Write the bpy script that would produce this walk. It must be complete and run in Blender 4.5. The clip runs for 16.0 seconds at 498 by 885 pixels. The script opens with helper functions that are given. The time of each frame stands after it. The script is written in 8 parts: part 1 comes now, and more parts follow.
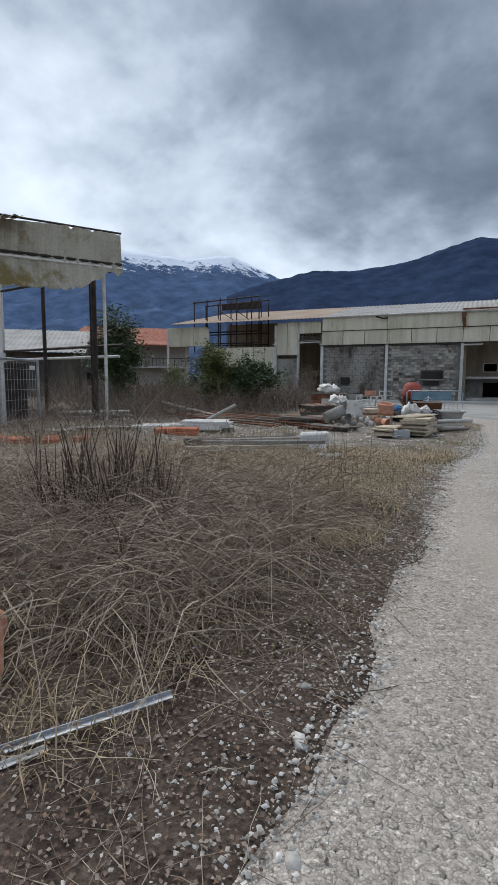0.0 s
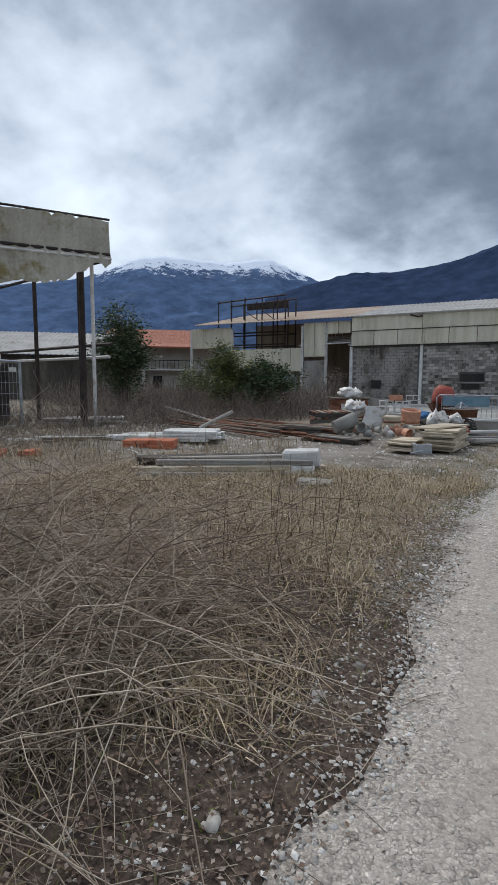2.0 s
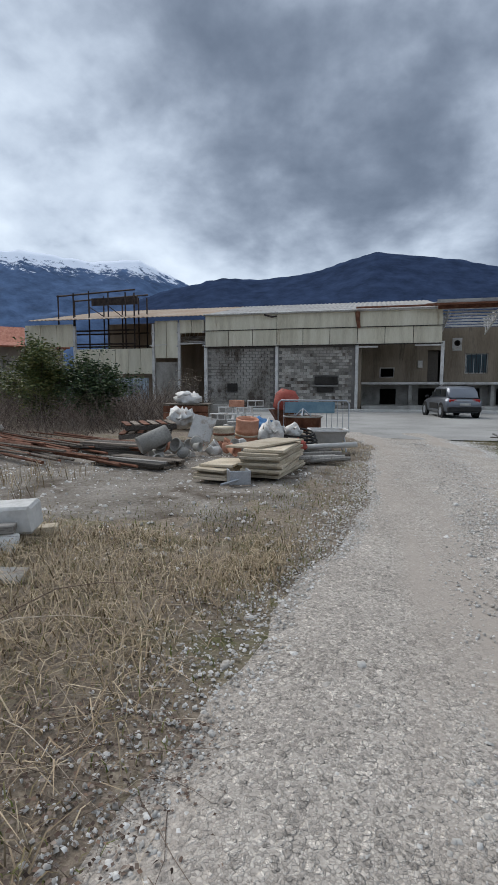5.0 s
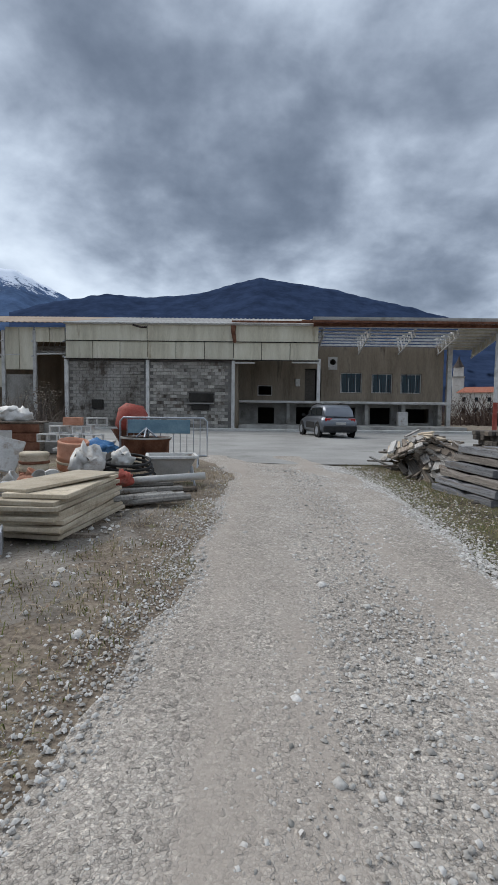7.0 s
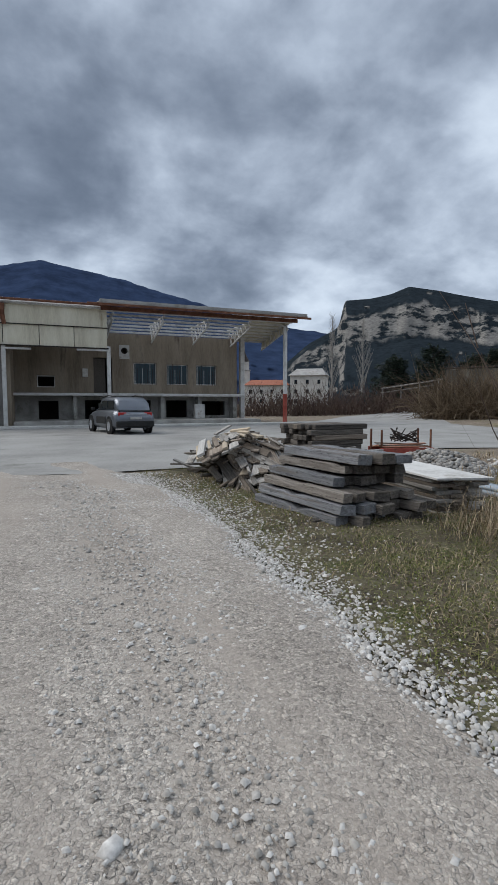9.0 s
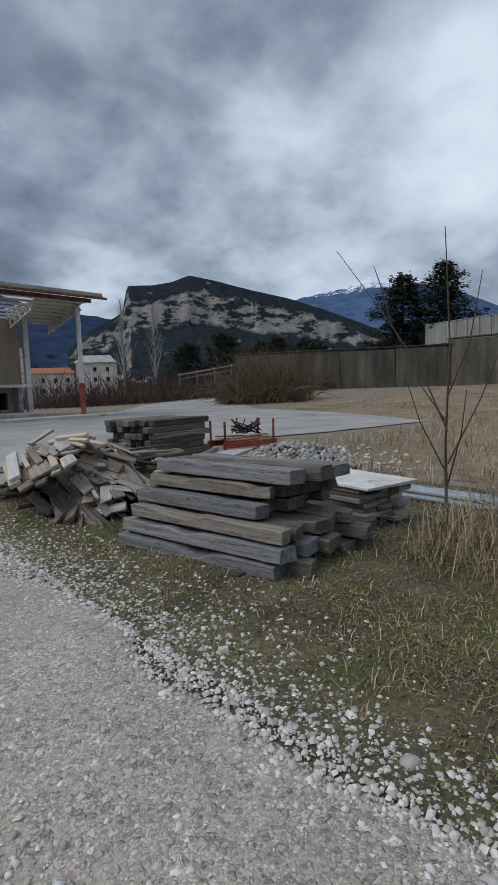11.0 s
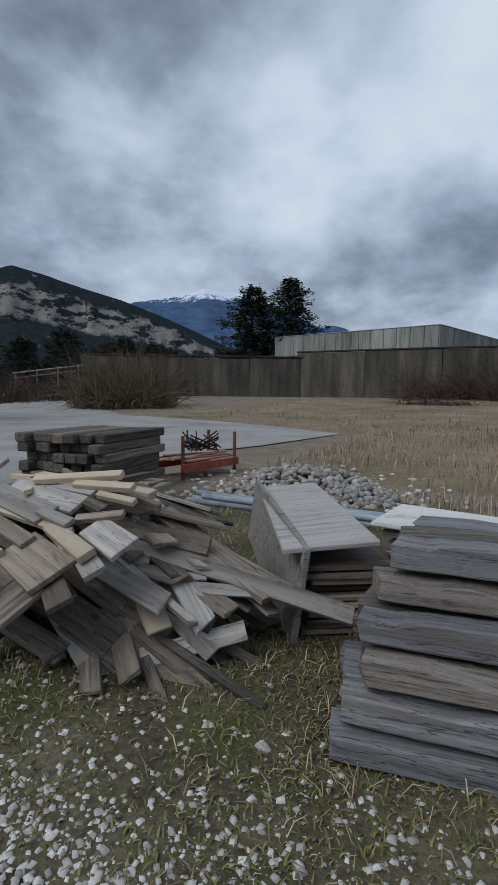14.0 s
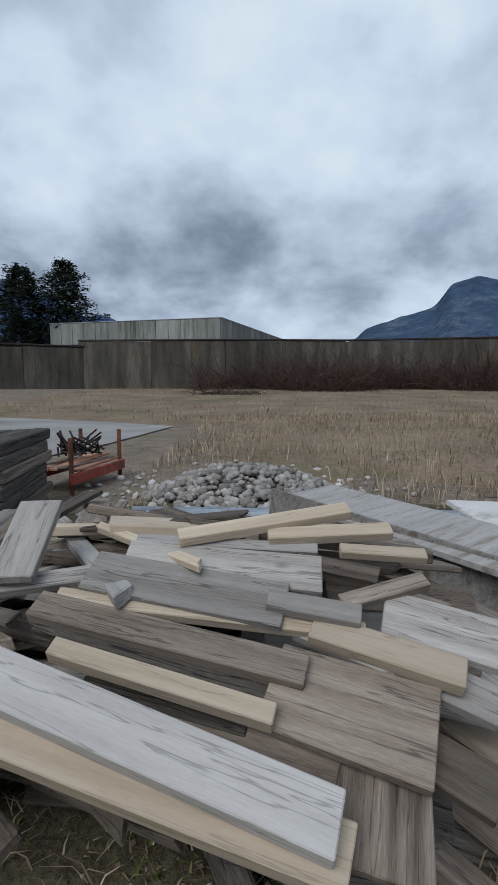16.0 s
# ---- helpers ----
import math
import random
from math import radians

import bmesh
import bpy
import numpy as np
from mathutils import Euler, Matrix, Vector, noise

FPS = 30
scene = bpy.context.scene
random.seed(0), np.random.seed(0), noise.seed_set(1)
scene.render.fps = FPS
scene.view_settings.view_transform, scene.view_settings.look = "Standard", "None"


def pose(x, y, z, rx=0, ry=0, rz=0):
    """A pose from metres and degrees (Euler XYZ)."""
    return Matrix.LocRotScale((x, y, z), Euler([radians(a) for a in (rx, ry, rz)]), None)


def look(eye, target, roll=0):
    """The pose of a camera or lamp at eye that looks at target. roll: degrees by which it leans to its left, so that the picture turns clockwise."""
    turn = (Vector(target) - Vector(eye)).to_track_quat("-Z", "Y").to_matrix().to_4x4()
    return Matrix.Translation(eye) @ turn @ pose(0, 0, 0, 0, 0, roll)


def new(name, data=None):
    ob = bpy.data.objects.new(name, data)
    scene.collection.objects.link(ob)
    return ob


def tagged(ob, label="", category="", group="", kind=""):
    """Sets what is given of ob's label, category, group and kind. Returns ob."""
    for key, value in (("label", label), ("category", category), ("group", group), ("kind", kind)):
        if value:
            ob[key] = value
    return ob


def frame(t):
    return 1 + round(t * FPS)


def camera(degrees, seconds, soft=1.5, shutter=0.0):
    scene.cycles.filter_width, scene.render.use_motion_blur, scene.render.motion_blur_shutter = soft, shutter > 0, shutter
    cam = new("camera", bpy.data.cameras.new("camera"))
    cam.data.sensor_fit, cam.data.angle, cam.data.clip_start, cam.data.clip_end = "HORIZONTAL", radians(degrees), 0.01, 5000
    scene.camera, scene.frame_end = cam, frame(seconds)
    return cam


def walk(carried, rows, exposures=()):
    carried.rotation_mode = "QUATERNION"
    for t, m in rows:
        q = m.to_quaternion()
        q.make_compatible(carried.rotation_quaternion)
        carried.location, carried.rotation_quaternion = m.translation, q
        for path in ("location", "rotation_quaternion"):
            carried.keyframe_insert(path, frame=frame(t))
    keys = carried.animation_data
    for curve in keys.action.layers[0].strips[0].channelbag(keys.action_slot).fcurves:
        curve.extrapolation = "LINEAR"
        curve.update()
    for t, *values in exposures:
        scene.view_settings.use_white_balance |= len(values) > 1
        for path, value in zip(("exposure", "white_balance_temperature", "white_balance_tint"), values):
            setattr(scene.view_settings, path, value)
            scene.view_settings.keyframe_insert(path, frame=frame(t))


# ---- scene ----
cam = camera(52.6, 16.0)
PATH = [
    (0, (0.641, 0.421, 1.321), (-0.149, 2.243, 1.086), 0.4),
    (0.5, (0.693, 1.047, 1.322), (-0.152, 2.843, 1.082), 0.1),
    (1, (0.711, 1.59, 1.33), (-0.199, 3.356, 1.104), 0.0),
    (1.5, (0.696, 2.178, 1.341), (-0.252, 3.925, 1.121), 0.2),
    (2, (0.766, 2.764, 1.335), (-0.159, 4.523, 1.111), 0.4),
    (2.5, (0.77, 3.343, 1.339), (-0.104, 5.128, 1.119), 0.5),
    (3, (0.831, 3.893, 1.355), (0.035, 5.715, 1.137), 0.6),
    (3.5, (0.814, 4.473, 1.365), (0.119, 6.335, 1.14), 0.8),
    (4, (0.868, 5.055, 1.374), (0.283, 6.953, 1.14), 0.8),
    (4.2, (0.877, 5.27, 1.375), (0.33, 7.181, 1.149), 0.7),
    (6.5, (1.458, 8.148, 1.303), (1.186, 10.121, 1.125), -0.4),
    (7, (1.546, 8.867, 1.282), (1.515, 10.863, 1.152), 0.7),
    (7.5, (1.696, 9.488, 1.273), (1.964, 11.467, 1.171), 0.8),
    (8, (1.772, 10.054, 1.287), (2.261, 11.991, 1.188), -0.2),
    (8.5, (1.837, 10.538, 1.313), (2.447, 12.438, 1.188), -0.6),
    (9, (1.893, 11.073, 1.291), (2.643, 12.921, 1.137), 0.0),
    (9.5, (2.005, 11.633, 1.284), (2.914, 13.405, 1.103), 0.2),
    (10, (2.023, 12.125, 1.328), (3.094, 13.804, 1.14), 0.5),
    (10.2, (2.049, 12.328, 1.338), (3.191, 13.958, 1.147), -0.3),
    (12.3, (2.345, 14.65, 1.387), (4.04, 15.677, 1.121), 0.6),
    (12.5, (2.4, 14.881, 1.346), (4.113, 15.876, 1.071), 0.9),
    (13, (2.54, 15.454, 1.335), (4.289, 16.385, 1.063), 0.8),
    (13.5, (2.63, 16.003, 1.342), (4.405, 16.895, 1.108), 0.8),
    (14, (2.742, 16.585, 1.343), (4.537, 17.445, 1.147), 0.7),
    (14.5, (2.821, 17.147, 1.321), (4.682, 17.854, 1.13), 1.0),
    (15, (2.99, 17.623, 1.322), (4.925, 18.086, 1.117), 0.4),
    (15.5, (3.083, 18.117, 1.317), (5.059, 18.33, 1.092), -0.3),
    (16, (3.272, 18.652, 1.297), (5.259, 18.659, 1.072), -0.0),
]
walk(cam, [(t, look(eye, target, roll)) for t, eye, target, roll in PATH], [(0, 0.65, 6450, 10), (4, 0.65, 6450, 10), (7, 0.62, 6450, 10), (10, 0.48, 6450, 10), (12.5, 0.12, 6150, 10), (14, 0.12, 6150, 10), (16, 0.22, 6150, 10)])

# ---------------------------------------------------------------- light
SUN_AZ, SUN_EL = radians(150), radians(48)
world = bpy.data.worlds.new("overcast_sky")
scene.world = world
world.use_nodes = True
wn, wl = world.node_tree.nodes, world.node_tree.links
wn.clear()


def wnode(kind, **kw):
    n = wn.new(kind)
    for k, v in kw.items():
        if k in n.inputs:
            n.inputs[k].default_value = v
    return n


def wmath(op, a, b=None):
    n = wn.new("ShaderNodeMath")
    n.operation = op
    for i, v in enumerate((a, b)):
        if v is None:
            continue
        if isinstance(v, (int, float)):
            n.inputs[i].default_value = v
        else:
            wl.new(v, n.inputs[i])
    return n.outputs[0]


tc = wn.new("ShaderNodeTexCoord")
sep = wn.new("ShaderNodeSeparateXYZ")
wl.new(tc.outputs["Generated"], sep.inputs[0])
# cloud layer seen from below: it flattens towards the horizon
den = wmath("ADD", wmath("MAXIMUM", sep.outputs[2], 0.0), 0.42)
flat = wn.new("ShaderNodeCombineXYZ")
wl.new(wmath("DIVIDE", sep.outputs[0], den), flat.inputs[0])
wl.new(wmath("DIVIDE", sep.outputs[1], den), flat.inputs[1])


def cloud(scale, detail, rough, shift, distort=0.0):
    m = wn.new("ShaderNodeMapping")
    m.inputs["Location"].default_value = shift
    wl.new(flat.outputs[0], m.inputs[0])
    n = wnode("ShaderNodeTexNoise", Scale=scale, Detail=detail, Roughness=rough, Distortion=distort)
    wl.new(m.outputs[0], n.inputs["Vector"])
    return n.outputs[0]


big = cloud(1.25, 4.0, 0.5, (1.7, 0.6, 0.4), 0.1)
mid = cloud(3.3, 10.0, 0.5, (4.1, 2.3, 1.0), 0.15)
fine = cloud(9.0, 7.0, 0.55, (0.3, 7.7, 2.0), 0.1)


def toward(az, el, power):
    d = (math.cos(radians(el)) * math.cos(radians(az)), math.cos(radians(el)) * math.sin(radians(az)), math.sin(radians(el)))
    n = wn.new("ShaderNodeVectorMath")
    n.operation = "DOT_PRODUCT"
    wl.new(tc.outputs["Generated"], n.inputs[0])
    n.inputs[1].default_value = d
    return wmath("POWER", wmath("MAXIMUM", n.outputs["Value"], 0.0), power)


# bright gap over the far range, heavy cloud over the factory, pale sky with one small cloud to the east
mass = wmath("ADD", wmath("MULTIPLY", big, 0.36), wmath("MULTIPLY", mid, 0.54))
mass = wmath("ADD", wmath("ADD", mass, 0.035), wmath("MULTIPLY", fine, 0.14))
low = wmath("MAXIMUM", wmath("SUBTRACT", 1.0, wmath("MULTIPLY", sep.outputs[2], 3.6)), 0.0)
mass = wmath("ADD", mass, wmath("MULTIPLY", low, 0.09))
for az, el, power, weight in ((134, 25, 45, 0.16), (112, 23, 30, 0.065), (92, 26, 60, -0.08), (62, 29, 60, 0.035), (57, 17, 90, 0.04), (48, 29, 60, -0.02), (8, 27, 4, 0.155), (9, 14.5, 300, -0.09), (2, 15.5, 180, -0.12), (-5, 13, 500, -0.06)):
    mass = wmath("ADD", mass, wmath("MULTIPLY", toward(az, el, power), weight))
ramp = wn.new("ShaderNodeValToRGB")
wl.new(mass, ramp.inputs[0])
cr = ramp.color_ramp
cr.interpolation = "B_SPLINE"
for pos, col in ((0.40, (0.122, 0.155, 0.212, 1)), (0.48, (0.20, 0.245, 0.32, 1)), (0.55, (0.325, 0.385, 0.48, 1)), (0.63, (0.53, 0.615, 0.735, 1)), (0.74, (0.78, 0.88, 0.99, 1)), (0.9, (0.95, 1.05, 1.16, 1))):
    e = cr.elements.new(pos)
    e.color = col
cr.elements.remove(cr.elements[0])
cr.elements.remove(cr.elements[-1])
sky = wn.new("ShaderNodeTexSky")
sky.sky_type = "NISHITA"
sky.sun_disc = False
sky.sun_elevation, sky.sun_rotation = SUN_EL, SUN_AZ
bg_sky, bg_cloud = wnode("ShaderNodeBackground", Strength=0.06), wnode("ShaderNodeBackground", Strength=0.72)
wl.new(sky.outputs[0], bg_sky.inputs[0])
wl.new(ramp.outputs[0], bg_cloud.inputs[0])
addw = wn.new("ShaderNodeMixShader")
addw.inputs[0].default_value = 0.92
wl.new(bg_sky.outputs[0], addw.inputs[1])
wl.new(bg_cloud.outputs[0], addw.inputs[2])
wout = wn.new("ShaderNodeOutputWorld")
wl.new(addw.outputs[0], wout.inputs[0])
sun = new("sun", bpy.data.lights.new("sun", "SUN"))
sun.data.energy, sun.data.angle, sun.data.color = 1.5, radians(45), (1.0, 0.97, 0.93)
sun.matrix_world = look((0, 0, 60), (-60 * math.cos(SUN_AZ) * 0.9, -60 * math.sin(SUN_AZ) * 0.9, 0))

# ---------------------------------------------------------------- materials


def material(name, stops, scale=3.0, fine=40.0, rough=0.85, bump=0.3, metal=0.0, vary=0.0, stretch=(1, 1, 1), stain=None, stain_scale=0.8, stain_cut=0.55, spec=0.3, fine_amount=0.35, world_space=False, depth=0.01, crack=0.0):
    """Two scales of noise over a ramp of colours, with a stain layer, fine relief and a tint by object."""
    m = bpy.data.materials.new(name)
    m.use_nodes = True
    nt = m.node_tree
    N, L = nt.nodes, nt.links
    b = N["Principled BSDF"]
    t = N.new("ShaderNodeTexCoord")
    mp = N.new("ShaderNodeMapping")
    mp.inputs["Scale"].default_value = stretch
    if world_space:
        g = N.new("ShaderNodeNewGeometry")
        L.new(g.outputs["Position"], mp.inputs[0])
    else:
        L.new(t.outputs["Object"], mp.inputs[0])
    info = N.new("ShaderNodeObjectInfo")
    off = N.new("ShaderNodeVectorMath")
    off.operation = "SCALE"
    off.inputs[0].default_value = (17.3, 9.1, 5.7)
    L.new(info.outputs["Random"], off.inputs["Scale"])
    add = N.new("ShaderNodeVectorMath")
    L.new(mp.outputs[0], add.inputs[0])
    if vary:
        L.new(off.outputs[0], add.inputs[1])

    def noise_tex(s, d, r=0.55):
        n = N.new("ShaderNodeTexNoise")
        n.inputs["Scale"].default_value, n.inputs["Detail"].default_value, n.inputs["Roughness"].default_value = s, d, r
        L.new(add.outputs[0], n.inputs["Vector"])
        return n.outputs[0]

    coarse, grain = noise_tex(scale, 5.0), noise_tex(fine, 4.0, 0.65)
    mix = N.new("ShaderNodeMix")
    mix.inputs[0].default_value = fine_amount
    L.new(coarse, mix.inputs[2]), L.new(grain, mix.inputs[3])
    r = N.new("ShaderNodeValToRGB")
    L.new(mix.outputs[0], r.inputs[0])
    lo, hi = 0.34, 0.66
    while len(r.color_ramp.elements) < len(stops):
        r.color_ramp.elements.new(0.5)
    for i, c in enumerate(stops):
        e = r.color_ramp.elements[i]
        e.position, e.color = lo + (hi - lo) * i / max(1, len(stops) - 1), (*c, 1)
    out = r.outputs[0]
    if stain:
        s = noise_tex(stain_scale, 6.0, 0.7)
        sr = N.new("ShaderNodeMapRange")
        sr.inputs["From Min"].default_value, sr.inputs["From Max"].default_value = stain_cut, stain_cut + 0.12
        L.new(s, sr.inputs["Value"])
        sm = N.new("ShaderNodeMix")
        sm.data_type = "RGBA"
        L.new(sr.outputs[0], sm.inputs[0]), L.new(out, sm.inputs[6])
        sm.inputs[7].default_value = (*stain, 1)
        out = sm.outputs[2]
    relief = mix.outputs[0]
    if crack:
        # long dark drying cracks along the grain, and knots
        cm = N.new("ShaderNodeMapping")
        cm.inputs["Scale"].default_value = (1, 0.05, 1)
        L.new(t.outputs["Object"], cm.inputs[0])
        ca = N.new("ShaderNodeVectorMath")
        L.new(cm.outputs[0], ca.inputs[0]), L.new(off.outputs[0], ca.inputs[1])
        cn = N.new("ShaderNodeTexNoise")
        cn.inputs["Scale"].default_value, cn.inputs["Detail"].default_value = 34.0, 3.0
        L.new(ca.outputs[0], cn.inputs["Vector"])
        dist = N.new("ShaderNodeMath")
        dist.operation = "SUBTRACT"
        L.new(cn.outputs[0], dist.inputs[0])
        dist.inputs[1].default_value = 0.56
        ab = N.new("ShaderNodeMath")
        ab.operation = "ABSOLUTE"
        L.new(dist.outputs[0], ab.inputs[0])
        line = N.new("ShaderNodeMapRange")
        line.inputs["From Min"].default_value, line.inputs["From Max"].default_value = 0.004, 0.018
        line.inputs["To Min"].default_value = 1 - crack
        L.new(ab.outputs[0], line.inputs["Value"])
        km = N.new("ShaderNodeMapping")
        km.inputs["Scale"].default_value = (1, 0.55, 1)
        L.new(t.outputs["Object"], km.inputs[0])
        ka = N.new("ShaderNodeVectorMath")
        L.new(km.outputs[0], ka.inputs[0]), L.new(off.outputs[0], ka.inputs[1])
        kv = N.new("ShaderNodeTexVoronoi")
        kv.inputs["Scale"].default_value = 6.0
        L.new(ka.outputs[0], kv.inputs["Vector"])
        knot = N.new("ShaderNodeMapRange")
        knot.inputs["From Min"].default_value, knot.inputs["From Max"].default_value = 0.05, 0.11
        knot.inputs["To Min"].default_value = 1 - 0.7 * crack
        L.new(kv.outputs["Distance"], knot.inputs["Value"])
        k = N.new("ShaderNodeMath")
        k.operation = "MULTIPLY"
        L.new(line.outputs[0], k.inputs[0]), L.new(knot.outputs[0], k.inputs[1])
        ch = N.new("ShaderNodeHueSaturation")
        L.new(out, ch.inputs["Color"]), L.new(k.outputs[0], ch.inputs["Value"])
        out = ch.outputs[0]
        rm = N.new("ShaderNodeMath")
        rm.operation = "MULTIPLY"
        L.new(relief, rm.inputs[0]), L.new(k.outputs[0], rm.inputs[1])
        relief = rm.outputs[0]
    if vary:
        h = N.new("ShaderNodeHueSaturation")
        v = N.new("ShaderNodeMapRange")
        v.inputs["To Min"].default_value, v.inputs["To Max"].default_value = 1 - vary, 1 + vary
        L.new(info.outputs["Random"], v.inputs["Value"]), L.new(v.outputs[0], h.inputs["Value"])
        L.new(out, h.inputs["Color"])
        out = h.outputs[0]
    L.new(out, b.inputs["Base Color"])
    b.inputs["Roughness"].default_value, b.inputs["Metallic"].default_value = rough, metal
    b.inputs["Specular IOR Level"].default_value = spec
    if bump:
        bp = N.new("ShaderNodeBump")
        bp.inputs["Strength"].default_value, bp.inputs["Distance"].default_value = bump, depth
        L.new(relief, bp.inputs["Height"]), L.new(bp.outputs[0], b.inputs["Normal"])
    return m


def island_material(name, stops, rough=0.9, spec=0.2, trans=0.0):
    """Colour by loose piece, for scattered stones, stems and leaves."""
    m = bpy.data.materials.new(name)
    m.use_nodes = True
    N, L = m.node_tree.nodes, m.node_tree.links
    b = N["Principled BSDF"]
    g = N.new("ShaderNodeNewGeometry")
    r = N.new("ShaderNodeValToRGB")
    L.new(g.outputs["Random Per Island"], r.inputs[0])
    while len(r.color_ramp.elements) < len(stops):
        r.color_ramp.elements.new(0.5)
    for i, c in enumerate(stops):
        r.color_ramp.elements[i].position = i / max(1, len(stops) - 1)
        r.color_ramp.elements[i].color = (*c, 1)
    n = N.new("ShaderNodeTexNoise")
    n.inputs["Scale"].default_value = 60
    t = N.new("ShaderNodeTexCoord")
    L.new(t.outputs["Object"], n.inputs["Vector"])
    h = N.new("ShaderNodeHueSaturation")
    v = N.new("ShaderNodeMapRange")
    v.inputs["To Min"].default_value, v.inputs["To Max"].default_value = 0.6, 1.4
    L.new(n.outputs[0], v.inputs["Value"]), L.new(v.outputs[0], h.inputs["Value"]), L.new(r.outputs[0], h.inputs["Color"])
    L.new(h.outputs[0], b.inputs["Base Color"])
    b.inputs["Roughness"].default_value, b.inputs["Specular IOR Level"].default_value = rough, spec
    return m


M_SOIL = material("earth_with_thatch", [(0.075, 0.058, 0.046), (0.16, 0.128, 0.098), (0.25, 0.205, 0.155), (0.35, 0.30, 0.235)], 1.8, 30, 0.95, 1.0, stain=(0.12, 0.115, 0.055), stain_scale=0.9, stain_cut=0.54, fine_amount=0.6, world_space=True, depth=0.04)
M_MUD = material("trodden_grey_mud", [(0.09, 0.076, 0.062), (0.165, 0.143, 0.118), (0.235, 0.21, 0.18), (0.33, 0.305, 0.27)], 1.6, 26, 0.92, 1.0, stain=(0.085, 0.064, 0.045), stain_scale=1.1, stain_cut=0.52, fine_amount=0.55, world_space=True, depth=0.03)
M_FIELD = material("dry_meadow", [(0.10, 0.075, 0.05), (0.20, 0.15, 0.10), (0.29, 0.23, 0.155)], 0.35, 9, 0.95, 0.6, stain=(0.10, 0.105, 0.04), stain_scale=0.13, stain_cut=0.54, fine_amount=0.5, world_space=True, depth=0.05)
M_MOULD = material("dark_leaf_mould", [(0.022, 0.016, 0.013), (0.06, 0.043, 0.033), (0.105, 0.078, 0.06), (0.17, 0.135, 0.105)], 3.0, 45, 0.95, 1.0, fine_amount=0.6, world_space=True, depth=0.03)
M_MOSS = material("mossy_verge", [(0.035, 0.028, 0.021), (0.07, 0.058, 0.038), (0.11, 0.098, 0.056), (0.17, 0.148, 0.105)], 2.2, 34, 0.95, 1.0, stain=(0.062, 0.074, 0.02), stain_scale=1.5, stain_cut=0.54, fine_amount=0.55, world_space=True, depth=0.03)
M_GRAVEL = material("crushed_limestone", [(0.245, 0.215, 0.182), (0.335, 0.297, 0.255), (0.405, 0.363, 0.315), (0.485, 0.447, 0.395)], 1.1, 70, 0.92, 0.5, fine_amount=0.62, world_space=True, depth=0.008)


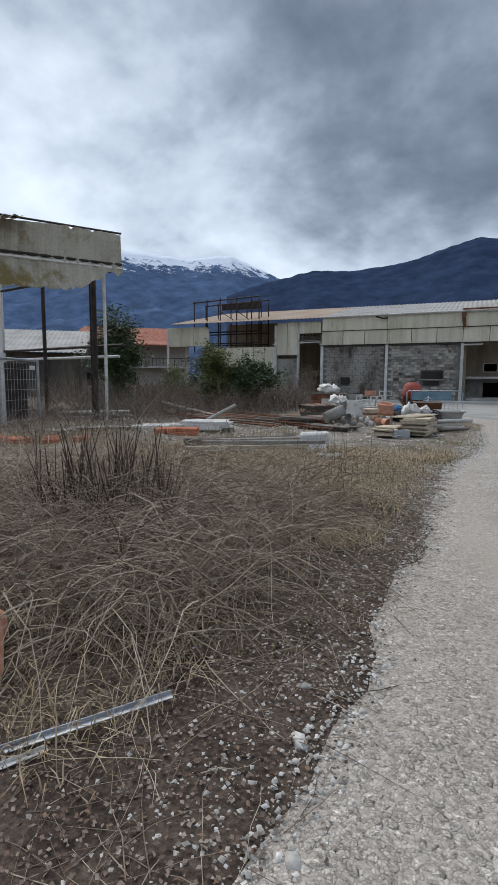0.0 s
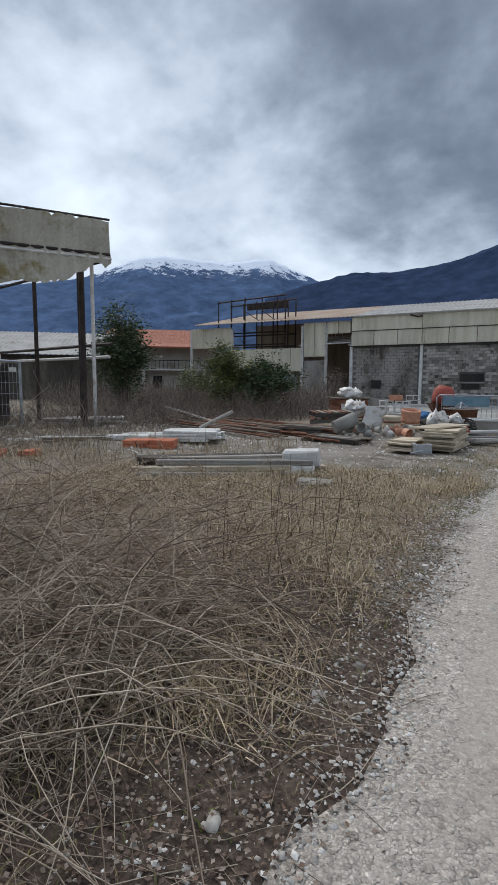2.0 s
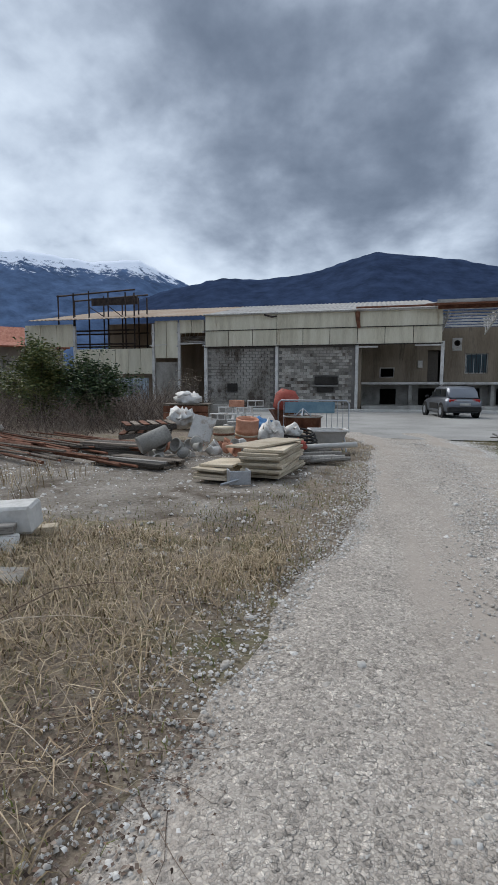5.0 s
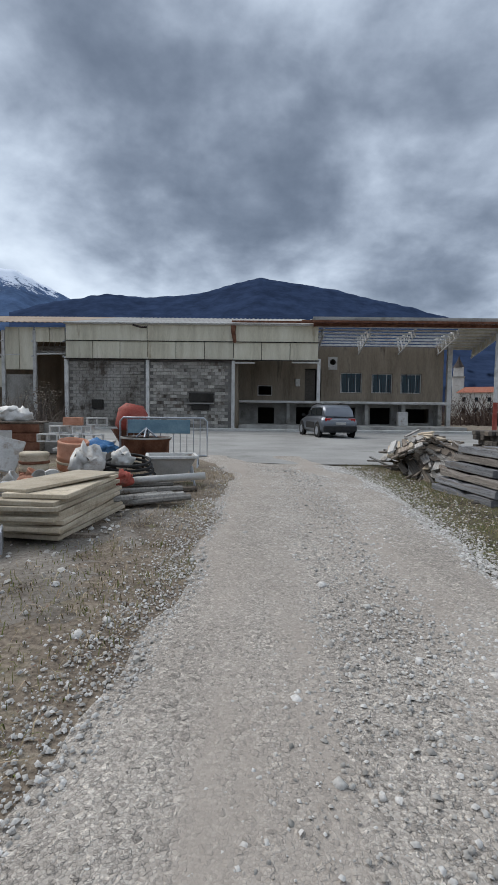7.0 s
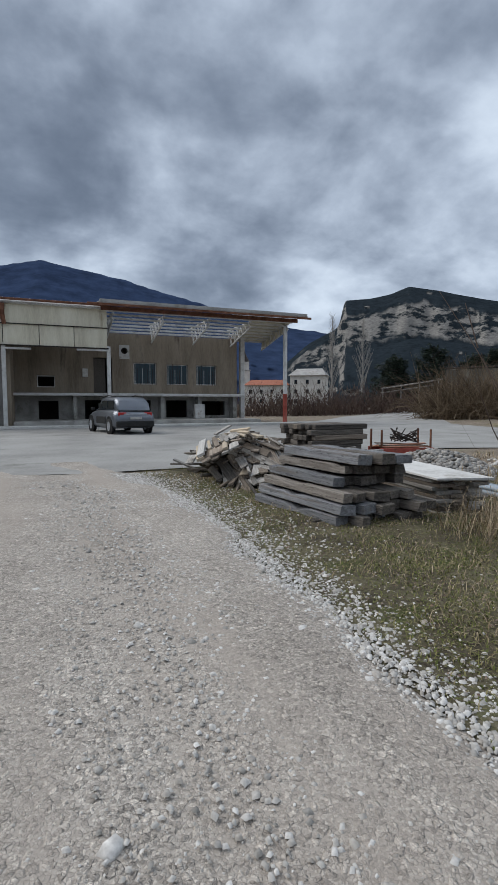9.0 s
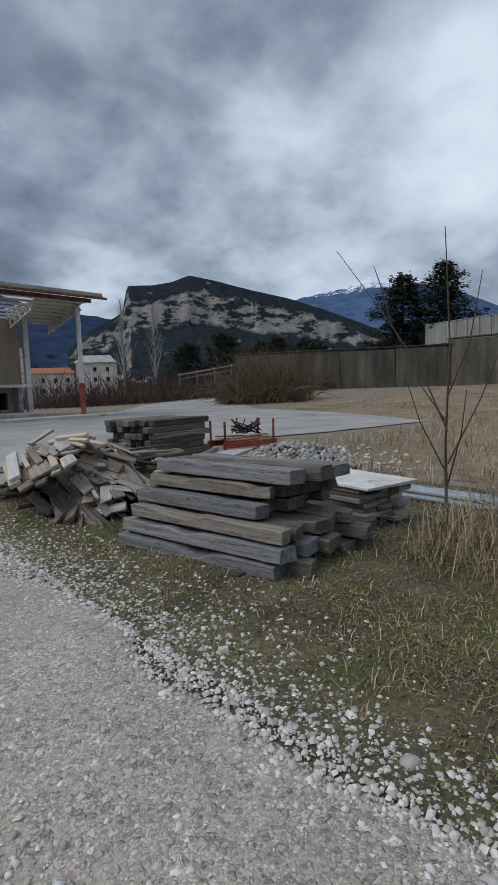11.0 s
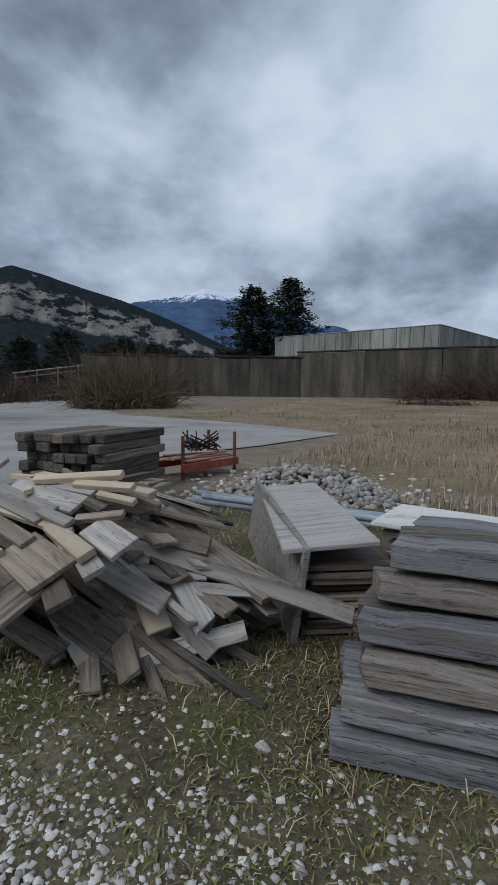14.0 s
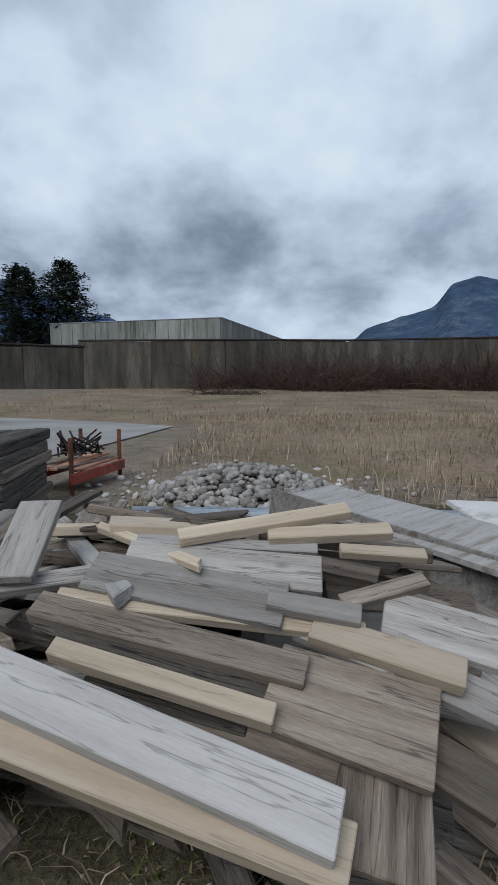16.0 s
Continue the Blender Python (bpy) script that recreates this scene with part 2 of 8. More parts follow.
def pebbles(m):
    """Crushed stone of two sizes bedded in beige dust; the dust lies thicker along the wheel tracks."""
    N, L = m.node_tree.nodes, m.node_tree.links
    b = N["Principled BSDF"]
    g = N.new("ShaderNodeNewGeometry")
    mp = N.new("ShaderNodeMapping")
    mp.inputs["Scale"].default_value = (1.3, 0.16, 1)
    L.new(g.outputs["Position"], mp.inputs[0])
    dn = N.new("ShaderNodeTexNoise")
    dn.inputs["Scale"].default_value, dn.inputs["Detail"].default_value, dn.inputs["Roughness"].default_value = 1.0, 6.0, 0.62
    L.new(mp.outputs[0], dn.inputs["Vector"])
    bare = N.new("ShaderNodeMapRange")
    bare.inputs["From Min"].default_value, bare.inputs["From Max"].default_value = 0.64, 0.46
    bare.inputs["To Min"].default_value = 0.15
    L.new(dn.outputs[0], bare.inputs["Value"])
    dust = N.new("ShaderNodeMix")
    dust.data_type = "RGBA"
    L.new(bare.outputs[0], dust.inputs[0])
    dust.inputs[6].default_value = (0.34, 0.293, 0.247, 1)
    L.new(b.inputs["Base Color"].links[0].from_socket, dust.inputs[7])
    out, heights = dust.outputs[2], []
    for sc, am, seen in ((38.0, 0.36, 0.45), (88.0, 0.36, 0.8)):
        v = N.new("ShaderNodeTexVoronoi")
        v.inputs["Scale"].default_value = sc
        L.new(g.outputs["Position"], v.inputs["Vector"])
        e = N.new("ShaderNodeTexVoronoi")
        e.feature = "DISTANCE_TO_EDGE"
        e.inputs["Scale"].default_value = sc
        L.new(g.outputs["Position"], e.inputs["Vector"])
        ch = N.new("ShaderNodeSeparateColor")
        L.new(v.outputs["Color"], ch.inputs[0])
        # only some cells are stones, the rest stays dust
        there = N.new("ShaderNodeMapRange")
        there.inputs["From Min"].default_value, there.inputs["From Max"].default_value = 1 - seen - 0.05, 1 - seen + 0.05
        L.new(ch.outputs[1], there.inputs["Value"])
        amount = N.new("ShaderNodeMath")
        amount.operation = "MULTIPLY"
        L.new(there.outputs[0], amount.inputs[0]), L.new(bare.outputs[0], amount.inputs[1])
        tone = N.new("ShaderNodeMapRange")
        tone.inputs["To Min"].default_value, tone.inputs["To Max"].default_value = 1.12 - am, 1.12 + am
        L.new(ch.outputs[0], tone.inputs["Value"])
        gap = N.new("ShaderNodeMapRange")
        gap.inputs["From Min"].default_value, gap.inputs["From Max"].default_value = 0.0, 0.09
        gap.inputs["To Min"].default_value = 0.7
        L.new(e.outputs["Distance"], gap.inputs["Value"])
        k = N.new("ShaderNodeMath")
        k.operation = "MULTIPLY"
        L.new(tone.outputs[0], k.inputs[0]), L.new(gap.outputs[0], k.inputs[1])
        f = N.new("ShaderNodeMix")
        f.inputs[2].default_value = 1.0
        L.new(amount.outputs[0], f.inputs[0]), L.new(k.outputs[0], f.inputs[3])
        h = N.new("ShaderNodeHueSaturation")
        h.inputs["Saturation"].default_value = 0.95
        L.new(out, h.inputs["Color"]), L.new(f.outputs[0], h.inputs["Value"])
        out = h.outputs[0]
        up = N.new("ShaderNodeMapRange")
        up.inputs["From Max"].default_value = 0.22
        L.new(e.outputs["Distance"], up.inputs["Value"])
        hh = N.new("ShaderNodeMath")
        hh.operation = "MULTIPLY"
        L.new(up.outputs[0], hh.inputs[0]), L.new(amount.outputs[0], hh.inputs[1])
        heights.append(hh.outputs[0])
    L.new(out, b.inputs["Base Color"])
    last = b.inputs["Normal"].links[0].from_socket
    for h, d in zip(heights, (0.012, 0.006)):
        bp = N.new("ShaderNodeBump")
        bp.inputs["Strength"].default_value, bp.inputs["Distance"].default_value = 0.6, d
        L.new(h, bp.inputs["Height"]), L.new(last, bp.inputs["Normal"])
        last = bp.outputs[0]
    L.new(last, b.inputs["Normal"])


pebbles(M_GRAVEL)
M_YARD = material("worn_pale_asphalt", [(0.21, 0.205, 0.195), (0.29, 0.285, 0.27), (0.35, 0.345, 0.33)], 0.5, 18, 0.9, 0.4, stain=(0.15, 0.15, 0.13), stain_scale=0.35, stain_cut=0.58, world_space=True)
M_APRON = material("pale_cement_strip", [(0.38, 0.37, 0.34), (0.52, 0.51, 0.48), (0.6, 0.59, 0.56)], 0.9, 14, 0.9, 0.3, stain=(0.2, 0.19, 0.16), stain_scale=0.7)
M_STONE = island_material("limestone_chips", [(0.24, 0.228, 0.207), (0.38, 0.365, 0.338), (0.50, 0.483, 0.455), (0.64, 0.62, 0.59), (0.33, 0.30, 0.262), (0.44, 0.42, 0.39)], 0.85)
M_WHITE_STONE = island_material("washed_white_limestone", [(0.26, 0.25, 0.23), (0.43, 0.415, 0.39), (0.54, 0.525, 0.50), (0.66, 0.645, 0.62), (0.34, 0.315, 0.28), (0.47, 0.45, 0.42)], 0.85)
M_COUNTED = material("dusty_limestone", [(0.34, 0.32, 0.285), (0.45, 0.425, 0.385), (0.55, 0.53, 0.49)], 20, 120, 0.9, 0.6, vary=0.2)
M_COBBLE = island_material("river_cobbles", [(0.14, 0.135, 0.125), (0.26, 0.25, 0.235), (0.36, 0.35, 0.33), (0.20, 0.175, 0.15), (0.46, 0.44, 0.41)], 0.8)
M_TWIG = island_material("dead_bramble", [(0.075, 0.055, 0.045), (0.20, 0.155, 0.12), (0.37, 0.305, 0.235), (0.54, 0.465, 0.365), (0.16, 0.11, 0.085), (0.29, 0.23, 0.175)])
M_SCRUB = island_material("grey_brown_scrub", [(0.05, 0.038, 0.032), (0.11, 0.085, 0.07), (0.19, 0.152, 0.125), (0.28, 0.235, 0.195), (0.085, 0.06, 0.052)])
M_DARKTWIG = island_material("dark_stalks", [(0.036, 0.026, 0.022), (0.084, 0.060, 0.048), (0.132, 0.102, 0.078)])
M_STRAW = island_material("dry_grass_blades", [(0.19, 0.145, 0.092), (0.35, 0.275, 0.18), (0.52, 0.43, 0.30), (0.28, 0.205, 0.135), (0.19, 0.16, 0.08)])
M_GREEN = island_material("winter_grass", [(0.07, 0.085, 0.02), (0.13, 0.15, 0.04), (0.20, 0.19, 0.075), (0.28, 0.23, 0.13), (0.10, 0.125, 0.03)])
M_LITTER = island_material("fallen_leaves", [(0.05, 0.036, 0.03), (0.12, 0.085, 0.068), (0.20, 0.155, 0.125), (0.32, 0.265, 0.22), (0.09, 0.06, 0.048), (0.24, 0.16, 0.115)])
M_EVERGREEN = island_material("glossy_evergreen_leaves", [(0.016, 0.031, 0.013), (0.034, 0.065, 0.023), (0.065, 0.111, 0.039), (0.130, 0.156, 0.065)], 0.5, 0.45)
M_OLIVE = island_material("yellow_green_leaves", [(0.042, 0.063, 0.017), (0.084, 0.119, 0.035), (0.168, 0.182, 0.056), (0.238, 0.224, 0.084)], 0.55, 0.4)
M_PALE_BARK = material("pale_poplar_bark", [(0.16, 0.15, 0.135), (0.28, 0.265, 0.245), (0.38, 0.365, 0.34)], 6, 40, 0.95, 0.4)
M_NEEDLE = island_material("cedar_needles", [(0.010, 0.017, 0.012), (0.02, 0.032, 0.02), (0.035, 0.05, 0.03)], 0.7)
M_BARK = material("grey_bark", [(0.06, 0.05, 0.042), (0.13, 0.11, 0.095), (0.2, 0.18, 0.16)], 6, 50, 0.95, 0.8, stretch=(1, 1, 0.25))
M_GREY_WOOD = material("silvered_wood", [(0.18, 0.166, 0.148), (0.275, 0.258, 0.235), (0.34, 0.322, 0.296), (0.42, 0.40, 0.372)], 3, 55, 0.85, 0.7, vary=0.36, stretch=(9, 0.45, 9), stain=(0.13, 0.098, 0.072), stain_scale=0.8, stain_cut=0.56, fine_amount=0.4, depth=0.003, crack=0.5)
M_BROWN_WOOD = material("weathered_brown_wood", [(0.085, 0.068, 0.053), (0.155, 0.126, 0.10), (0.215, 0.18, 0.145), (0.29, 0.248, 0.205)], 3, 55, 0.88, 0.7, vary=0.48, stretch=(9, 0.45, 9), stain=(0.055, 0.044, 0.036), stain_scale=0.9, stain_cut=0.56, fine_amount=0.4, depth=0.003, crack=0.5)
M_BEAM = material("blue_grey_cracked_beam", [(0.085, 0.086, 0.09), (0.15, 0.153, 0.16), (0.21, 0.214, 0.222), (0.29, 0.294, 0.30)], 3, 45, 0.85, 0.9, vary=0.3, stretch=(9, 0.4, 9), stain=(0.14, 0.11, 0.08), stain_scale=0.8, stain_cut=0.58, fine_amount=0.5, depth=0.005, crack=0.6)
# dark timber; also paints in shade inside the beam pile and plank heap
M_DARK_WOOD = material("dark_and_shaded_timber", [(0.04, 0.036, 0.031), (0.10, 0.088, 0.076), (0.20, 0.178, 0.155)], 5, 60, 0.88, 0.8, vary=0.35, stretch=(7, 0.4, 7), fine_amount=0.5, depth=0.005, crack=0.7)
M_FRESH_WOOD = material("fresh_pale_pine", [(0.40, 0.325, 0.235), (0.48, 0.40, 0.30), (0.55, 0.47, 0.365)], 3, 60, 0.75, 0.4, vary=0.25, stretch=(9, 0.45, 9), stain=(0.36, 0.29, 0.215), stain_scale=0.9, stain_cut=0.58, depth=0.002, crack=0.25)
M_WHITE_WOOD = material("whitewashed_board", [(0.35, 0.337, 0.315), (0.43, 0.417, 0.395), (0.50, 0.487, 0.465)], 3, 50, 0.75, 0.4, vary=0.2, stretch=(7, 0.45, 7), stain=(0.24, 0.195, 0.148), stain_scale=1.0, stain_cut=0.58, depth=0.002, crack=0.35)
M_PLY = material("buff_shuttering_board", [(0.33, 0.275, 0.195), (0.47, 0.40, 0.30), (0.58, 0.51, 0.40)], 2.5, 40, 0.8, 0.3, vary=0.2, stain=(0.25, 0.2, 0.14), stain_scale=2.0, stain_cut=0.58)
M_CONCRETE = material("stained_concrete", [(0.19, 0.18, 0.165), (0.31, 0.30, 0.275), (0.42, 0.41, 0.38)], 1.4, 25, 0.92, 0.5, vary=0.12, stain=(0.13, 0.12, 0.10), stain_scale=1.2, stain_cut=0.57)
M_WHITE_CONC = material("white_painted_concrete", [(0.42, 0.41, 0.385), (0.6, 0.59, 0.565), (0.7, 0.69, 0.665)], 2.0, 20, 0.85, 0.3, vary=0.1, stain=(0.25, 0.22, 0.18), stain_scale=1.6, stain_cut=0.6)
M_BLOCK = material("grey_cement_block", [(0.20, 0.185, 0.16), (0.35, 0.33, 0.295), (0.51, 0.485, 0.445)], 1.2, 22, 0.95, 0.7, vary=0.40, fine_amount=0.4, world_space=True, stretch=(1, 1, 0.6), stain=(0.10, 0.083, 0.068), stain_scale=0.6, stain_cut=0.50)
M_MORTAR = material("dark_damp_mortar", [(0.103, 0.098, 0.090), (0.184, 0.172, 0.161), (0.265, 0.253, 0.230)], 0.7, 20, 0.95, 0.5)
M_CREAM = material("faded_cream_panel", [(0.47, 0.43, 0.325), (0.61, 0.57, 0.445), (0.70, 0.665, 0.545)], 0.9, 12, 0.75, 0.15, vary=0.08, stretch=(2.5, 1, 0.35), stain=(0.37, 0.31, 0.21), stain_scale=0.8, stain_cut=0.60)
M_ROOF = material("fibre_cement_roofing", [(0.24, 0.235, 0.22), (0.36, 0.35, 0.335), (0.45, 0.44, 0.42)], 0.6, 10, 0.92, 0.3, stain=(0.2, 0.185, 0.155), stain_scale=0.3, stain_cut=0.55)
M_RUST_ROOF = material("rust_streaked_roofing", [(0.31, 0.215, 0.15), (0.40, 0.31, 0.235), (0.45, 0.385, 0.315)], 0.4, 8, 0.92, 0.3)
M_STUCCO = material("streaked_brown_render", [(0.17, 0.135, 0.10), (0.26, 0.215, 0.162), (0.34, 0.292, 0.228)], 0.9, 18, 0.95, 0.35, stretch=(1.3, 1, 0.22), stain=(0.085, 0.062, 0.046), stain_scale=0.9, stain_cut=0.57)
M_RUST = material("rusted_steel", [(0.075, 0.032, 0.02), (0.16, 0.07, 0.042), (0.26, 0.13, 0.085)], 4, 45, 0.85, 0.5, metal=0.25, vary=0.25)
M_DARK_STEEL = material("dark_rusty_steel", [(0.022, 0.018, 0.017), (0.05, 0.04, 0.036), (0.09, 0.068, 0.058)], 3, 30, 0.7, 0.3, metal=0.4)
M_WHITE_STEEL = material("peeling_white_steel", [(0.42, 0.41, 0.39), (0.6, 0.59, 0.57), (0.68, 0.67, 0.65)], 3, 30, 0.6, 0.2, stain=(0.24, 0.13, 0.085), stain_scale=1.3, stain_cut=0.6)
M_GALV = material("dull_galvanised_steel", [(0.28, 0.30, 0.32), (0.4, 0.42, 0.45), (0.5, 0.52, 0.55)], 5, 40, 0.45, 0.1, metal=0.6)
M_RED = material("faded_red_paint", [(0.20, 0.04, 0.03), (0.33, 0.07, 0.05), (0.38, 0.12, 0.09)], 3, 30, 0.7, 0.3, stain=(0.13, 0.06, 0.04), stain_scale=2.5, stain_cut=0.55)
M_BRICK = material("orange_hollow_brick", [(0.36, 0.10, 0.055), (0.5, 0.165, 0.09), (0.56, 0.23, 0.14)], 4, 40, 0.9, 0.5, vary=0.2)
M_TERRA = material("terracotta", [(0.34, 0.155, 0.095), (0.46, 0.23, 0.15), (0.54, 0.31, 0.22)], 5, 50, 0.85, 0.3, vary=0.22)
M_PLASTIC_W = material("dirty_white_plastic", [(0.40, 0.39, 0.365), (0.53, 0.52, 0.495), (0.62, 0.61, 0.585)], 4, 30, 0.45, 0.1, vary=0.2, stain=(0.27, 0.22, 0.17), stain_scale=2.0, stain_cut=0.56, spec=0.45)
M_BLUE_PIPE = material("grey_blue_pipe", [(0.17, 0.21, 0.25), (0.26, 0.31, 0.355), (0.36, 0.41, 0.455)], 4, 30, 0.5, 0.1, vary=0.15)
M_BLUE = material("faded_blue_paint", [(0.10, 0.18, 0.24), (0.16, 0.27, 0.34), (0.24, 0.36, 0.42)], 3, 30, 0.6, 0.2)
M_TARP = material("blue_sheet", [(0.03, 0.10, 0.25), (0.06, 0.18, 0.38), (0.12, 0.27, 0.48)], 5, 40, 0.5, 0.5)
M_BLACK = material("black_rubber", [(0.012, 0.012, 0.012), (0.022, 0.022, 0.022), (0.035, 0.034, 0.033)], 8, 60, 0.75, 0.2)
# near-black colour painting in the shade of rooms, holes and panel gaps
M_VOID = material("painted_interior_shade", [(0.02, 0.018, 0.016), (0.035, 0.032, 0.028), (0.055, 0.05, 0.045)], 1.0, 12, 0.95, 0.2)
M_CAR = material("grey_blue_metallic_paint", [(0.15, 0.163, 0.185), (0.17, 0.184, 0.208), (0.19, 0.205, 0.23)], 1.0, 200, 0.28, 0.0, metal=0.55, spec=0.5)
M_TAIL = material("red_lamp_lens", [(0.30, 0.012, 0.012), (0.36, 0.018, 0.016), (0.4, 0.02, 0.02)], 8, 60, 0.2, 0.0, spec=0.5)
M_TILE_ROOF = material("red_roof_tiles", [(0.22, 0.075, 0.045), (0.33, 0.125, 0.08), (0.4, 0.19, 0.13)], 1.5, 14, 0.9, 0.6, stretch=(3, 1, 1))
M_HOUSE = material("pale_house_render", [(0.46, 0.44, 0.40), (0.58, 0.56, 0.52), (0.66, 0.64, 0.6)], 0.7, 12, 0.9, 0.15, vary=0.12, stain=(0.36, 0.32, 0.26), stain_scale=0.6)
M_WALL_OLD = material("weathered_retaining_concrete", [(0.04, 0.037, 0.031), (0.085, 0.078, 0.065), (0.16, 0.145, 0.118)], 0.7, 10, 0.95, 0.4, vary=0.12, stretch=(1.5, 1.5, 0.25), stain=(0.12, 0.082, 0.048), stain_scale=0.5, stain_cut=0.60)
M_PARAPET = material("algae_streaked_panel", [(0.15, 0.16, 0.14), (0.27, 0.28, 0.255), (0.42, 0.425, 0.40)], 0.8, 9, 0.85, 0.2, vary=0.12, stretch=(1.2, 1.2, 0.1), stain=(0.10, 0.11, 0.085), stain_scale=0.7, stain_cut=0.54)


def glass(name, tint=(0.06, 0.08, 0.09)):
    m = bpy.data.materials.new(name)
    m.use_nodes = True
    b = m.node_tree.nodes["Principled BSDF"]
    b.inputs["Base Color"].default_value = (*tint, 1)
    b.inputs["Roughness"].default_value, b.inputs["Specular IOR Level"].default_value = 0.06, 0.6
    return m


M_GLASS = glass("dark_glass", (0.02, 0.025, 0.028))
M_PANE = glass("dusty_blue_pane", (0.07, 0.10, 0.11))


def mountain_material(name, forest, rock, snow_from=None, snow_band=60.0, rock_cut=0.6, rock_scale=0.02, slope_cut=0.0):
    m = bpy.data.materials.new(name)
    m.use_nodes = True
    N, L = m.node_tree.nodes, m.node_tree.links
    b = N["Principled BSDF"]
    b.inputs["Roughness"].default_value, b.inputs["Specular IOR Level"].default_value = 1.0, 0.0
    g = N.new("ShaderNodeNewGeometry")

    def nz(s, d, r, stretch=(1, 1, 1)):
        mp = N.new("ShaderNodeMapping")
        mp.inputs["Scale"].default_value = stretch
        L.new(g.outputs["Position"], mp.inputs[0])
        n = N.new("ShaderNodeTexNoise")
        n.inputs["Scale"].default_value, n.inputs["Detail"].default_value, n.inputs["Roughness"].default_value = s, d, r
        L.new(mp.outputs[0], n.inputs["Vector"])
        return n.outputs[0]

    def mixc(f, a, c):
        x = N.new("ShaderNodeMix")
        x.data_type = "RGBA"
        L.new(f, x.inputs[0])
        for i, v in ((6, a), (7, c)):
            if isinstance(v, tuple):
                x.inputs[i].default_value = (*v, 1)
            else:
                L.new(v, x.inputs[i])
        return x.outputs[2]

    def span(v, a, c):
        r = N.new("ShaderNodeMapRange")
        r.inputs["From Min"].default_value, r.inputs["From Max"].default_value = a, c
        L.new(v, r.inputs["Value"])
        return r.outputs[0]

    col = mixc(span(nz(rock_scale * 3, 8, 0.7), 0.35, 0.65), tuple(v * 0.7 for v in forest), tuple(v * 1.3 for v in forest))
    sp = N.new("ShaderNodeSeparateXYZ")
    L.new(g.outputs["Normal"], sp.inputs[0])
    rocky = nz(rock_scale, 9, 0.68, (1, 1, 2.2))
    if slope_cut:
        k = N.new("ShaderNodeMath")
        k.operation = "MULTIPLY"
        L.new(span(rocky, rock_cut, rock_cut + 0.07), k.inputs[0])
        L.new(span(sp.outputs[2], slope_cut + 0.1, slope_cut - 0.05), k.inputs[1])
        f = k.outputs[0]
    else:
        f = span(rocky, rock_cut, rock_cut + 0.1)
    rc = mixc(span(nz(rock_scale * 5, 8, 0.75, (1, 1, 3)), 0.38, 0.62), tuple(v * 0.55 for v in rock), rock)
    col = mixc(f, col, rc)
    if snow_from is not None:
        z = N.new("ShaderNodeSeparateXYZ")
        L.new(g.outputs["Position"], z.inputs[0])
        a = N.new("ShaderNodeMath")
        a.operation = "MULTIPLY_ADD"
        L.new(nz(0.024, 10, 0.78, (1, 1, 0.22)), a.inputs[0])
        a.inputs[1].default_value = snow_band * 6
        L.new(z.outputs[2], a.inputs[2])
        base = snow_from + snow_band * 3
        col = mixc(span(a.outputs[0], base, base + snow_band * 0.35), col, (0.62, 0.68, 0.78))
    L.new(col, b.inputs["Base Color"])
    return m


# ---------------------------------------------------------------- mesh kit
I4 = Matrix.Identity(4)


def join(*geoms):
    vs, fs, n = [], [], 0
    for v, f in geoms:
        vs += [tuple(p) for p in v]
        fs += [tuple(i + n for i in q) for q in f]
        n += len(v)
    return vs, fs


def moved(geom, m):
    return [tuple(m @ Vector(v)) for v in geom[0]], geom[1]


def box(sx, sy, sz, x=0, y=0, z=0, c=0.006):
    """A box with chamfered edges; x, y, z is the middle of its base."""
    c = min(c, sx * 0.3, sy * 0.3, sz * 0.3)
    h = (sx / 2, sy / 2, sz / 2)
    vs, idx = [], {}
    for sgx in (-1, 1):
        for sgy in (-1, 1):
            for sgz in (-1, 1):
                s = (sgx, sgy, sgz)
                for ax in range(3):
                    p = [s[k] * (h[k] - (0 if k == ax else c)) for k in range(3)]
                    idx[s, ax] = len(vs)
                    vs.append((p[0] + x, p[1] + y, p[2] + z + h[2]))
    fs = []
    for ax in range(3):
        a, b = [k for k in range(3) if k != ax]
        for sg in (-1, 1):
            ring = []
            for u, w in ((-1, -1), (1, -1), (1, 1), (-1, 1)):
                s = [0, 0, 0]
                s[ax], s[a], s[b] = sg, u, w
                ring.append(idx[tuple(s), ax])
            flip = (sg > 0) == (ax == 1)
            fs.append(tuple(reversed(ring)) if flip else tuple(ring))
        for u in (-1, 1):
            for w in (-1, 1):
                s0, s1 = [0, 0, 0], [0, 0, 0]
                s0[a] = s1[a] = u
                s0[b] = s1[b] = w
                s0[ax], s1[ax] = -1, 1
                s0, s1 = tuple(s0), tuple(s1)
                q = (idx[s0, a], idx[s1, a], idx[s1, b], idx[s0, b])
                fs.append(q if (u * w > 0) == (ax == 1) else tuple(reversed(q)))
    for s in {k[0] for k in idx}:
        q = (idx[s, 0], idx[s, 1], idx[s, 2])
        fs.append(q if s[0] * s[1] * s[2] > 0 else tuple(reversed(q)))
    return vs, fs


def worn(geom, amount, seed=0):
    """Small dents and unevenness on the corners."""
    rnd = random.Random(seed)
    return [tuple(k + rnd.uniform(-amount, amount) for k in p) for p in geom[0]], geom[1]


